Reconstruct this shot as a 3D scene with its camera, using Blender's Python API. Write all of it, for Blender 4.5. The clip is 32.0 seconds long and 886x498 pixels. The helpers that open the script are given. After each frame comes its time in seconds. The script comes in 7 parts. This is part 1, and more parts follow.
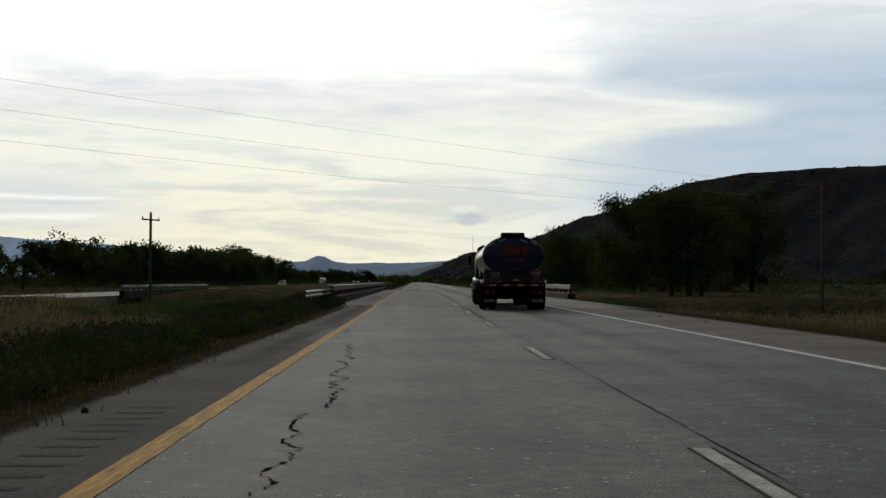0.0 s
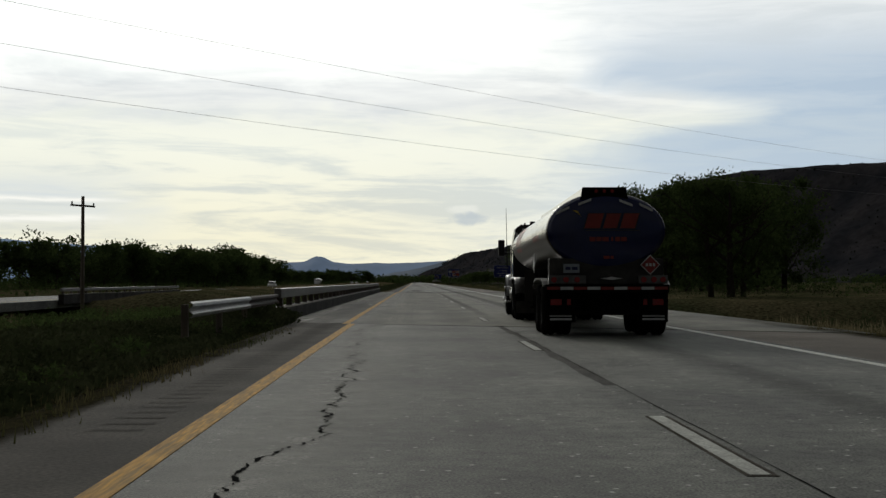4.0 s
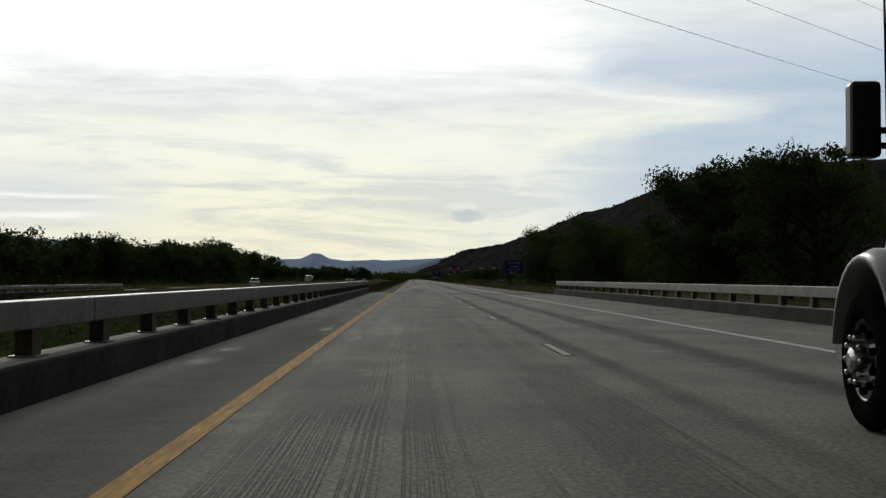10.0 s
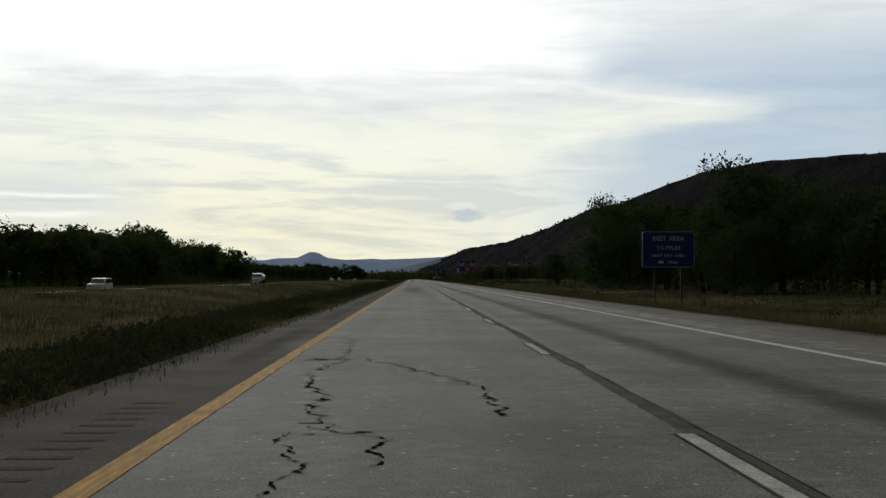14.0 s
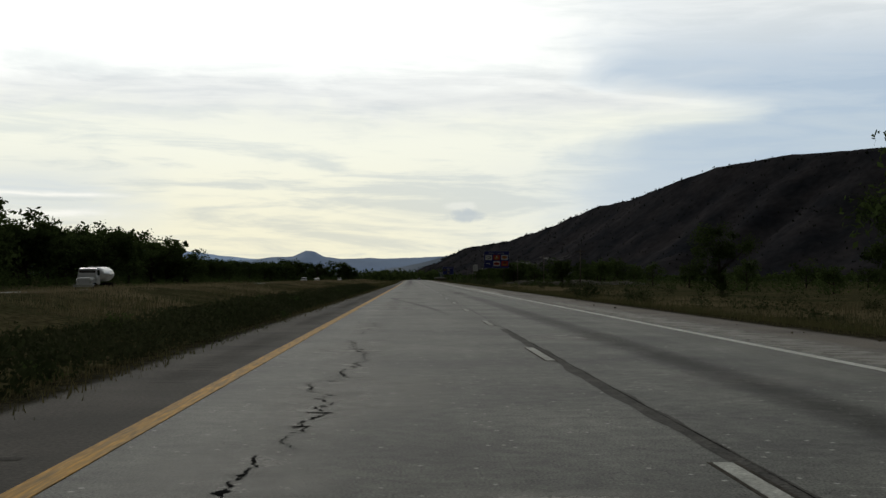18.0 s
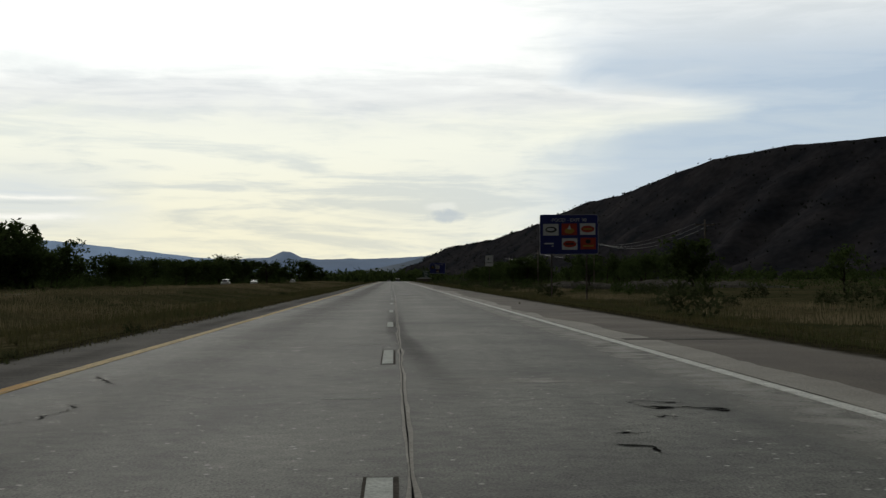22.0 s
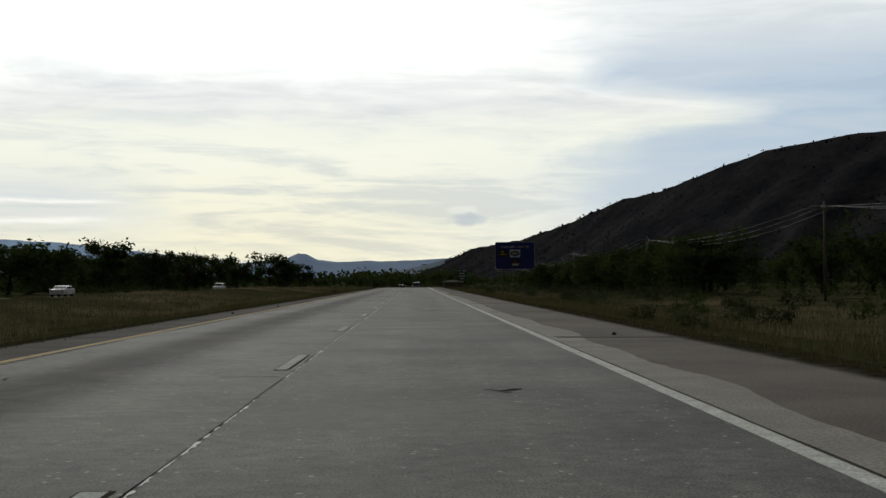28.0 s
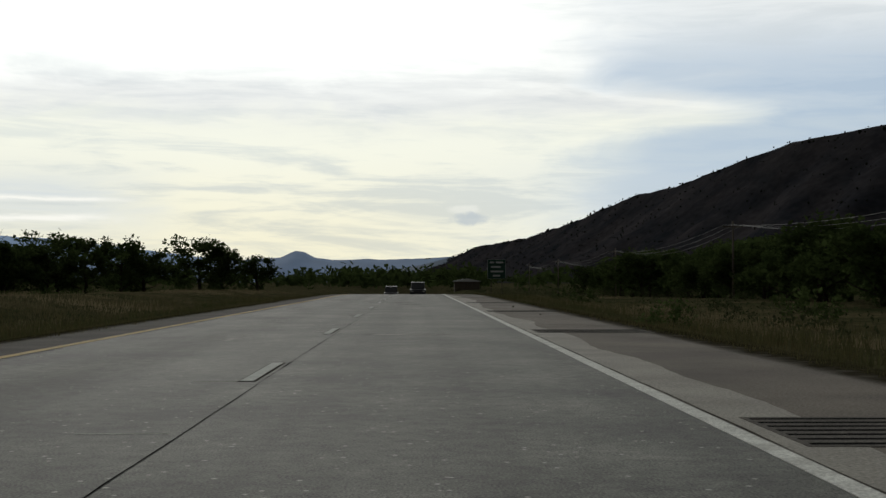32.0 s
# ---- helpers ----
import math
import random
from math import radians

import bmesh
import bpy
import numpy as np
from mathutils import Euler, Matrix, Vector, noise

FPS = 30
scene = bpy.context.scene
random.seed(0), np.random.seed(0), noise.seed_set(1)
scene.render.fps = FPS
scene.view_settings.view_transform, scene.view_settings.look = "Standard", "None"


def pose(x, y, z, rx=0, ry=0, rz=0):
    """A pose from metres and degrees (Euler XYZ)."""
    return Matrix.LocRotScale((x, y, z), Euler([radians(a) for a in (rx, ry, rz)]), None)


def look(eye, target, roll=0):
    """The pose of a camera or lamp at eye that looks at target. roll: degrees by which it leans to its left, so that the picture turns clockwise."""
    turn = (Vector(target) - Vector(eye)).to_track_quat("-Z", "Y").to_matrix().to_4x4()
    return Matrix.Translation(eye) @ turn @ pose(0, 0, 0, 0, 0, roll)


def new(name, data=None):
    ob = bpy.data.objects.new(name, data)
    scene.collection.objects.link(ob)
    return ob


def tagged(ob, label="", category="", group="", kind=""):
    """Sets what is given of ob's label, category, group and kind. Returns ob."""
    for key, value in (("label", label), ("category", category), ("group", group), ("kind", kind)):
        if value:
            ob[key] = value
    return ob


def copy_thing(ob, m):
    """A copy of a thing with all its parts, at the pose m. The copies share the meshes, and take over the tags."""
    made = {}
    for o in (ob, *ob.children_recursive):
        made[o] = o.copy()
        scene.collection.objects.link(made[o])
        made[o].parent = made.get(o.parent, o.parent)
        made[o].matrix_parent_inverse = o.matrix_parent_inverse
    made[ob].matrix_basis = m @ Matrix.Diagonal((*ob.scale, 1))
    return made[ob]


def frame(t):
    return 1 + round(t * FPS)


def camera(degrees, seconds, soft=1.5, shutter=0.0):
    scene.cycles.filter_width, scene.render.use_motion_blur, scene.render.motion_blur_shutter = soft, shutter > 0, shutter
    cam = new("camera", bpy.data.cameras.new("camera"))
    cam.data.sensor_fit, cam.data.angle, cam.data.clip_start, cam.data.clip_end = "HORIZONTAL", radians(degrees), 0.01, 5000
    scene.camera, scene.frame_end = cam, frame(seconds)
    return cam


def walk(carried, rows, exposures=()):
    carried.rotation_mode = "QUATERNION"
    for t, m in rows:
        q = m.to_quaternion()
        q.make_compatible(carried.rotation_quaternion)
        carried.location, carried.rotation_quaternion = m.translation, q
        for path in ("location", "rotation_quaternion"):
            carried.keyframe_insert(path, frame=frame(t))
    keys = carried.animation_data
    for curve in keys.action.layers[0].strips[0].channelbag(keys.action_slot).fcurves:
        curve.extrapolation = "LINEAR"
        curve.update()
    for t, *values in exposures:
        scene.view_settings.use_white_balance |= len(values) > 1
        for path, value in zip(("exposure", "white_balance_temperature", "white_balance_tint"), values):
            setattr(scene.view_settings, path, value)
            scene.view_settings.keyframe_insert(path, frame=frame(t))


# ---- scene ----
cam = camera(39.2, 32.0, soft=1.45, shutter=0.012)
# seconds, x across, y along the road, yaw, pitch, roll
PATH = [
    (0, 0, 0, 0.03, -0.03, -0.19), (0.5, -0.01, 2.9, 0.05, -0.1, 0.09), (1, -0.02, 5.8, 0.05, 0.05, -0.19), (1.5, -0.03, 8.7, 0.05, -0.03, -0.19), (2, -0.03, 11.6, 0.05, 0.05, 0.0),
    (2.5, -0.04, 14.5, 0.03, -0.18, 0.09), (3, -0.05, 17.3, 0.05, -0.1, 0.28), (3.5, -0.06, 20.1, -0.03, -0.03, 0.09), (4.5, -0.07, 25.8, 0.04, -0.03, 0.1), (5.5, -0.09, 31.4, 0.1, -0.03, 0.0),
    (6, -0.1, 34.2, 0.05, 0.0, 0.19), (6.5, -0.14, 36.9, 0.1, -0.08, 0.19), (7, -0.18, 39.2, 0.13, -0.03, 0.09), (7.5, -0.22, 41.7, 0.18, -0.08, 0.19), (8, -0.25, 44.3, 0.13, -0.16, 0.19),
    (8.5, -0.29, 47.0, 0.13, 0.05, 0.0), (9, -0.33, 49.7, 0.03, -0.08, 0.19), (9.5, -0.33, 51.9, -0.03, -0.1, 0.09), (10, -0.33, 54.8, -0.1, -0.16, 0.0), (10.5, -0.27, 64, -0.13, -0.16, 0.19),
    (11, -0.22, 81.5, -0.18, -0.1, 0.09), (11.5, -0.22, 99.9, -0.18, -0.16, 0.19), (12, -0.22, 118.3, -0.05, -0.1, 0.09), (12.5, -0.18, 136.7, -0.05, -0.23, 0.0), (13, -0.1, 155.1, -0.05, -0.26, 0.09),
    (13.5, -0.03, 173.5, -0.13, 0.05, -0.19), (14, 0, 191.9, -0.1, -0.18, 0.0), (14.5, 0, 210.3, -0.03, -0.16, 0.0), (15.5, 0, 247.1, 0.08, -0.13, 0.1), (16.5, 0.03, 283.9, 0.18, -0.1, -0.19),
    (17, 0.1, 302.3, 0.1, -0.18, 0.0), (17.5, 0.18, 320.7, -0.03, -0.16, 0.19), (18, 0.27, 339.1, -0.13, -0.18, -0.19), (18.5, 0.43, 357.5, -0.34, -0.18, -0.19), (19, 0.56, 375.9, -0.49, -0.1, 0.0),
    (19.5, 0.79, 394.3, -0.7, -0.18, -0.19), (20, 1.01, 412.7, -0.86, -0.18, 0.0), (20.5, 1.3, 431.1, -0.91, -0.18, -0.19), (21, 1.6, 449.5, -0.99, -0.16, 0.19), (21.5, 1.89, 467.9, -0.99, -0.18, 0.09),
    (22, 2.17, 486.3, -0.99, -0.16, 0.28), (22.5, 2.45, 504.7, -0.91, -0.16, 0.47), (23, 2.73, 523.1, -0.83, -0.1, 0.56), (23.5, 2.94, 541.5, -0.73, -0.1, 0.56), (24, 3.13, 559.9, -0.62, -0.1, 0.09),
    (24.5, 3.28, 578.3, -0.39, -0.03, 0.0), (25, 3.42, 596.7, -0.18, 0.0, 0.0), (25.5, 3.52, 615.1, -0.03, -0.03, 0.09), (26.5, 3.54, 651.9, 0.0, 0.03, 0.1), (27.5, 3.51, 688.7, 0.03, 0.08, 0.19),
    (28, 3.48, 707.1, -0.03, 0.0, 0.28), (28.5, 3.5, 725.5, -0.03, 0.08, 0.47), (29, 3.52, 743.9, -0.03, 0.08, 0.28), (29.5, 3.52, 762.3, -0.03, 0.08, 0.28), (30, 3.52, 780.7, -0.03, 0.13, 0.09),
    (30.5, 3.54, 799.1, -0.03, 0.08, 0.19), (31, 3.6, 817.5, -0.05, -0.1, 0.09), (31.5, 3.63, 835.9, 0.03, -0.03, 0.09), (32, 3.65, 854.3, 0.03, -0.03, 0.0),
]
EYE = 1.1
walk(cam, [(t, pose(x, y, EYE, 91.51 + p, r, -1.28 + w)) for t, x, y, w, p, r in PATH])

# ---- light ----
SUN_AZ, SUN_EL = radians(-11), radians(24)      # ahead and a little to the left, behind thin cloud
sun_dir = Vector((math.sin(SUN_AZ) * math.cos(SUN_EL), math.cos(SUN_AZ) * math.cos(SUN_EL), math.sin(SUN_EL)))


def build_world():
    w = bpy.data.worlds.new("sky")
    scene.world = w
    w.use_nodes = True
    nt = w.node_tree
    nt.nodes.clear()
    N, L = nt.nodes.new, nt.links.new

    def m(op, a, b=0.0, c=0.0, clamp=False):
        n = N("ShaderNodeMath")
        n.operation, n.use_clamp = op, clamp
        for i, v in enumerate((a, b, c)):
            if isinstance(v, (int, float)):
                n.inputs[i].default_value = v
            else:
                L(v, n.inputs[i])
        return n.outputs[0]

    def mix(f, a, b):
        n = N("ShaderNodeMix")
        n.data_type = "RGBA"
        for i, v in ((0, f), (6, a), (7, b)):
            if isinstance(v, (int, float)):
                n.inputs[i].default_value = v
            elif isinstance(v, tuple):
                n.inputs[i].default_value = (*v, 1)
            else:
                L(v, n.inputs[i])
        return n.outputs[2]

    def ramp(v, lo, hi):
        n = N("ShaderNodeMapRange")
        n.interpolation_type = "SMOOTHSTEP"
        L(v, n.inputs[0])
        n.inputs[1].default_value, n.inputs[2].default_value = lo, hi
        return n.outputs[0]

    def cloud(u, v, su, sv, detail, rough, seed, dist=0.0):
        c = N("ShaderNodeCombineXYZ")
        L(m("MULTIPLY", u, su), c.inputs[0])
        L(m("MULTIPLY", v, sv), c.inputs[1])
        c.inputs[2].default_value = seed
        n = N("ShaderNodeTexNoise")
        n.inputs["Scale"].default_value = 1.0
        n.inputs["Detail"].default_value, n.inputs["Roughness"].default_value = detail, rough
        n.inputs["Distortion"].default_value = dist
        L(c.outputs[0], n.inputs["Vector"])
        return n.outputs[0]

    sky = N("ShaderNodeTexSky")
    sky.sky_type, sky.sun_disc = "NISHITA", False
    sky.sun_elevation, sky.sun_rotation = SUN_EL, SUN_AZ
    tc = N("ShaderNodeTexCoord")
    sep = N("ShaderNodeSeparateXYZ")
    L(tc.outputs["Generated"], sep.inputs[0])
    x, y, z = sep.outputs
    dot = N("ShaderNodeVectorMath")
    dot.operation = "DOT_PRODUCT"
    L(tc.outputs["Generated"], dot.inputs[0])
    dot.inputs[1].default_value = sun_dir
    glow = m("POWER", m("MAXIMUM", dot.outputs["Value"], 0.0), 3.5)
    az = m("ARCTAN2", x, y)

    def bump(v, at, half):
        """One at a value, falling off softly to either side."""
        return m("POWER", 2.718, m("MULTIPLY", m("POWER", m("ABSOLUTE", m("DIVIDE", m("SUBTRACT", v, at), half)), 2.0), -1.0))

    def lin(v, k, c):
        return m("MULTIPLY_ADD", v, k, c)

    soft_n = cloud(az, z, 3.0, 15.0, 4, 0.5, 3.1, 0.25)
    streak = cloud(az, lin(az, 0.03, z), 6.0, 52.0, 7, 0.6, 1.3, 0.6)
    wisp = cloud(az, z, 16.0, 120.0, 7, 0.62, 7.7, 0.5)
    puffy = cloud(az, z, 13.0, 34.0, 7, 0.55, 4.4, 0.7)
    ripple = m("SUBTRACT", m("ADD", m("MULTIPLY", streak, 0.7), m("MULTIPLY", wisp, 0.3)), 0.5)
    za = lin(m("SUBTRACT", soft_n, 0.5), 0.05, lin(m("SUBTRACT", puffy, 0.5), 0.035, z))      # height, ruffled
    aa = lin(m("SUBTRACT", soft_n, 0.5), 0.12, lin(m("SUBTRACT", puffy, 0.5), 0.13, az))      # bearing, ruffled
    # veil of high cloud: white overhead, cream towards the horizon
    low = ramp(z, 0.125, 0.015)
    warm = m("MULTIPLY", low, ramp(az, 0.32, -0.1))
    veil = mix(ramp(lin(puffy, 0.03, z), 0.135, 0.175), mix(warm, (0.93, 0.945, 0.83), (0.925, 0.885, 0.675)), (1.05, 1.07, 1.03))
    # grey-lilac bank across the upper sky and thin streaks below it
    bank = m("MULTIPLY", bump(za, 0.144, 0.017), ramp(az, 0.30, 0.14))
    bank = m("MULTIPLY", bank, lin(ripple, 2.4, 0.85), clamp=True)
    lilac = m("MULTIPLY", m("MULTIPLY", ramp(aa, -0.16, 0.34), ramp(za, 0.12, 0.19)), lin(ripple, 1.6, 0.62), clamp=True)
    out_c = mix(m("MAXIMUM", m("MULTIPLY", bank, 0.95), lilac), veil, (0.735, 0.76, 0.765))
    thin = m("MULTIPLY", ramp(ripple, -0.05, 0.11), lin(ramp(z, 0.15, 0.06), 0.7, 0.3))
    out_c = mix(m("MULTIPLY", thin, 0.85), out_c, mix(warm, (0.62, 0.685, 0.70), (0.69, 0.695, 0.60)))
    # clear blue gap towards the north-west, behind a bright tongue of cloud
    edge = lin(bump(z, 0.134, 0.017), 0.125, 0.125)
    gap = m("MULTIPLY", ramp(m("SUBTRACT", aa, edge), -0.035, 0.075), lin(ramp(z, 0.150, 0.215), -0.80, 1.0))
    gap = m("MULTIPLY", gap, ramp(z, 0.0, 0.06))
    gap = m("MULTIPLY", gap, lin(ripple, -1.1, 0.92), clamp=True)
    # a second low blue gap towards the south-west
    gap2 = m("MULTIPLY", m("MULTIPLY", ramp(aa, -0.15, -0.27), bump(z, 0.062, 0.026)), lin(ripple, -2.0, 0.72), clamp=True)
    haze = m("MULTIPLY", m("MULTIPLY", bump(az, 0.15, 0.11), bump(z, 0.062, 0.035)), lin(ripple, -2.6, 0.5), clamp=True)
    blue = N("ShaderNodeVectorMath")
    blue.operation = "MULTIPLY"
    L(sky.outputs[0], blue.inputs[0])
    blue.inputs[1].default_value = (0.034, 0.042, 0.052)
    gap_c = mix(0.82, blue.outputs[0], (0.50, 0.605, 0.72))
    out_c = mix(gap, out_c, gap_c)
    out_c = mix(m("MULTIPLY", m("MAXIMUM", gap2, haze), 0.75), out_c, (0.62, 0.69, 0.75))
    # thin bright bars low in the south-west
    bar1 = m("MULTIPLY", bump(lin(wisp, 0.006, z), 0.0665, 0.0016), ramp(aa, -0.2, -0.27))
    bar2 = m("MULTIPLY", bump(lin(wisp, 0.012, z), 0.0545, 0.0026), ramp(aa, -0.21, -0.27))
    out_c = mix(m("MULTIPLY", m("MAXIMUM", bar1, bar2), 0.8), out_c, (1.0, 0.99, 0.92))
    # one small cumulus over the valley: grey below, bright on top
    lump = cloud(az, z, 75.0, 110.0, 5, 0.6, 2.2, 0.4)

    def puff_at(a0, z0, wa, wz):
        off = m("ADD", m("POWER", m("ABSOLUTE", m("DIVIDE", m("SUBTRACT", az, a0), wa)), 2.0), m("POWER", m("ABSOLUTE", m("DIVIDE", m("SUBTRACT", z, z0), wz)), 2.0))
        return ramp(m("SUBTRACT", m("ADD", 0.1, m("MULTIPLY", lump, 1.5)), off), 0.0, 0.75)

    out_c = mix(m("MULTIPLY", puff_at(0.040, 0.0575, 0.019, 0.0050), 0.4), out_c, (0.93, 0.93, 0.86))
    out_c = mix(m("MULTIPLY", puff_at(0.043, 0.0500, 0.019, 0.0072), 0.75), out_c, (0.50, 0.56, 0.60))
    level = m("MULTIPLY", m("ADD", 0.06, m("MULTIPLY", glow, 1.25)), lin(ramp(z, 0.0, 0.14), 0.20, 0.80))
    gain = m("ADD", m("MINIMUM", m("MULTIPLY", level, 1.55), 1.0), m("MULTIPLY", m("MULTIPLY", m("MAXIMUM", m("SUBTRACT", level, 0.95), 0.0), 0.6), ramp(z, 0.12, 0.2)))
    gain = m("MULTIPLY", gain, lin(ramp(z, 0.24, 0.45), -0.34, 1.0))
    sc = N("ShaderNodeVectorMath")
    sc.operation = "SCALE"
    L(out_c, sc.inputs[0])
    L(gain, sc.inputs["Scale"])
    out = sc.outputs[0]
    bg = N("ShaderNodeBackground")
    L(out, bg.inputs[0])
    bg.inputs[1].default_value = 1.0
    o = N("ShaderNodeOutputWorld")
    L(bg.outputs[0], o.inputs[0])


build_world()
sun = new("sun", bpy.data.lights.new("sun", "SUN"))
sun.data.energy, sun.data.angle, sun.data.color = 0.6, radians(12), (1.0, 0.97, 0.90)
sun.matrix_world = look(sun_dir * 100, (0, 0, 0))


# ---- materials ----
def material(name, base, second=None, rough=0.8, metal=0.0, scale=1.0, fine=0.0, bump=0.0, bump_scale=40.0, stretch=(1, 1, 1), island=0.0, spec=0.5, space="Position", bands=0.0, specks=0.0, translucent=0.0):
    """Two colours mixed by broad noise, a finer grain on top, relief and a little random change from piece to piece."""
    mt = bpy.data.materials.new(name)
    mt.use_nodes = True
    nt = mt.node_tree
    N, L = nt.nodes.new, nt.links.new
    b = nt.nodes["Principled BSDF"]
    b.inputs["Metallic"].default_value = metal
    b.inputs["Specular IOR Level"].default_value = spec
    if space == "Position":
        src = N("ShaderNodeNewGeometry").outputs["Position"]
    else:
        src = N("ShaderNodeTexCoord").outputs["Object"]
    mp = N("ShaderNodeMapping")
    mp.inputs["Scale"].default_value = stretch
    L(src, mp.inputs[0])
    n1 = N("ShaderNodeTexNoise")
    n1.inputs["Scale"].default_value, n1.inputs["Detail"].default_value, n1.inputs["Roughness"].default_value = scale, 6, 0.6
    L(mp.outputs[0], n1.inputs["Vector"])
    mr = N("ShaderNodeMapRange")
    mr.inputs[1].default_value, mr.inputs[2].default_value = 0.35, 0.65
    L(n1.outputs[0], mr.inputs[0])
    mx = N("ShaderNodeMix")
    mx.data_type = "RGBA"
    mx.inputs[6].default_value = (*base, 1)
    mx.inputs[7].default_value = (*(second or base), 1)
    L(mr.outputs[0], mx.inputs[0])
    col = mx.outputs[2]
    if fine:
        n2 = N("ShaderNodeTexNoise")
        n2.inputs["Scale"].default_value, n2.inputs["Detail"].default_value = bump_scale, 4
        L(mp.outputs[0], n2.inputs["Vector"])
        g = N("ShaderNodeMapRange")
        g.inputs[1].default_value, g.inputs[2].default_value = 0.3, 0.7
        g.inputs[3].default_value, g.inputs[4].default_value = 1 - fine, 1 + fine
        if specks:      # coarser mottling under the grain
            n4, av = N("ShaderNodeTexNoise"), N("ShaderNodeMath")
            n4.inputs["Scale"].default_value, n4.inputs["Detail"].default_value, n4.inputs["Roughness"].default_value = 5.0, 8, 0.75
            L(src, n4.inputs["Vector"])
            av.operation = "MULTIPLY_ADD"
            L(n4.outputs[0], av.inputs[0])
            av.inputs[1].default_value = 0.55
            half = N("ShaderNodeMath")
            half.operation = "MULTIPLY_ADD"
            L(n2.outputs[0], half.inputs[0])
            half.inputs[1].default_value, half.inputs[2].default_value = 0.85, -0.2
            L(half.outputs[0], av.inputs[2])
            L(av.outputs[0], g.inputs[0])
        else:
            L(n2.outputs[0], g.inputs[0])
        s = N("ShaderNodeVectorMath")
        s.operation = "SCALE"
        L(col, s.inputs[0])
        L(g.outputs[0], s.inputs["Scale"])
        col = s.outputs[0]
    if bands:
        mb = N("ShaderNodeMapping")
        mb.inputs["Scale"].default_value = (1.1, 0.006, 1.0)
        L(src, mb.inputs[0])
        nb = N("ShaderNodeTexNoise")
        nb.inputs["Scale"].default_value, nb.inputs["Detail"].default_value = 1.0, 3
        L(mb.outputs[0], nb.inputs["Vector"])
        g = N("ShaderNodeMapRange")
        g.inputs[1].default_value, g.inputs[2].default_value = 0.3, 0.7
        g.inputs[3].default_value, g.inputs[4].default_value = 1 - bands, 1 + bands
        L(nb.outputs[0], g.inputs[0])
        s = N("ShaderNodeVectorMath")
        s.operation = "SCALE"
        L(col, s.inputs[0])
        L(g.outputs[0], s.inputs["Scale"])
        col = s.outputs[0]
    if specks:
        vo = N("ShaderNodeTexVoronoi")
        vo.inputs["Scale"].default_value = 9.0
        L(src, vo.inputs["Vector"])
        sp = N("ShaderNodeMapRange")
        sp.inputs[1].default_value, sp.inputs[2].default_value = 0.20, 0.10
        L(vo.outputs["Distance"], sp.inputs[0])
        pick = N("ShaderNodeMath")
        pick.operation = "GREATER_THAN"
        pick.inputs[1].default_value = 0.66
        L(vo.outputs["Color"], pick.inputs[0])
        both = N("ShaderNodeMath")
        both.operation = "MULTIPLY"
        L(sp.outputs[0], both.inputs[0])
        L(pick.outputs[0], both.inputs[1])
        amt = N("ShaderNodeMath")
        amt.operation = "MULTIPLY"
        amt.inputs[1].default_value = specks
        L(both.outputs[0], amt.inputs[0])
        m2 = N("ShaderNodeMix")
        m2.data_type = "RGBA"
        L(amt.outputs[0], m2.inputs[0])
        L(col, m2.inputs[6])
        m2.inputs[7].default_value = (0.5, 0.49, 0.44, 1)
        col = m2.outputs[2]
    if island:
        geo, oi = N("ShaderNodeNewGeometry"), N("ShaderNodeObjectInfo")
        a = N("ShaderNodeMath")
        a.operation = "ADD"
        L(geo.outputs["Random Per Island"], a.inputs[0])
        L(oi.outputs["Random"], a.inputs[1])
        g = N("ShaderNodeMapRange")
        g.inputs[2].default_value = 2.0
        g.inputs[3].default_value, g.inputs[4].default_value = 1 - island, 1 + island
        L(a.outputs[0], g.inputs[0])
        s = N("ShaderNodeVectorMath")
        s.operation = "SCALE"
        L(col, s.inputs[0])
        L(g.outputs[0], s.inputs["Scale"])
        col = s.outputs[0]
    L(col, b.inputs["Base Color"])
    b.inputs["Roughness"].default_value = rough
    if bump:
        n3 = N("ShaderNodeTexNoise")
        n3.inputs["Scale"].default_value, n3.inputs["Detail"].default_value = bump_scale, 5
        L(mp.outputs[0], n3.inputs["Vector"])
        bp = N("ShaderNodeBump")
        bp.inputs["Strength"].default_value, bp.inputs["Distance"].default_value = bump, 0.02
        L(n3.outputs[0], bp.inputs["Height"])
        L(bp.outputs[0], b.inputs["Normal"])
    if translucent:
        tr, ms = N("ShaderNodeBsdfTranslucent"), N("ShaderNodeMixShader")
        L(col, tr.inputs[0])
        ms.inputs[0].default_value = translucent
        L(b.outputs[0], ms.inputs[1])
        L(tr.outputs[0], ms.inputs[2])
        L(ms.outputs[0], nt.nodes["Material Output"].inputs[0])
    return mt


M_ROAD = material("worn_concrete", (0.156, 0.159, 0.136), (0.076, 0.078, 0.068), 0.78, spec=0.21, scale=0.42, fine=0.85, bump=0.12, bump_scale=60, stretch=(1.0, 0.8, 1.0), bands=0.26, specks=0.85)
M_STAIN = material("oil_stain", (0.088, 0.085, 0.075), (0.125, 0.122, 0.108), 0.85, scale=0.8, fine=0.35, bump_scale=48, spec=0.08)
M_DECK = material("deck_concrete", (0.182, 0.177, 0.140), (0.080, 0.079, 0.063), 0.80, spec=0.2, scale=0.6, fine=0.45, bump=0.12, bump_scale=30, stretch=(1.0, 0.4, 1.0), bands=0.15)
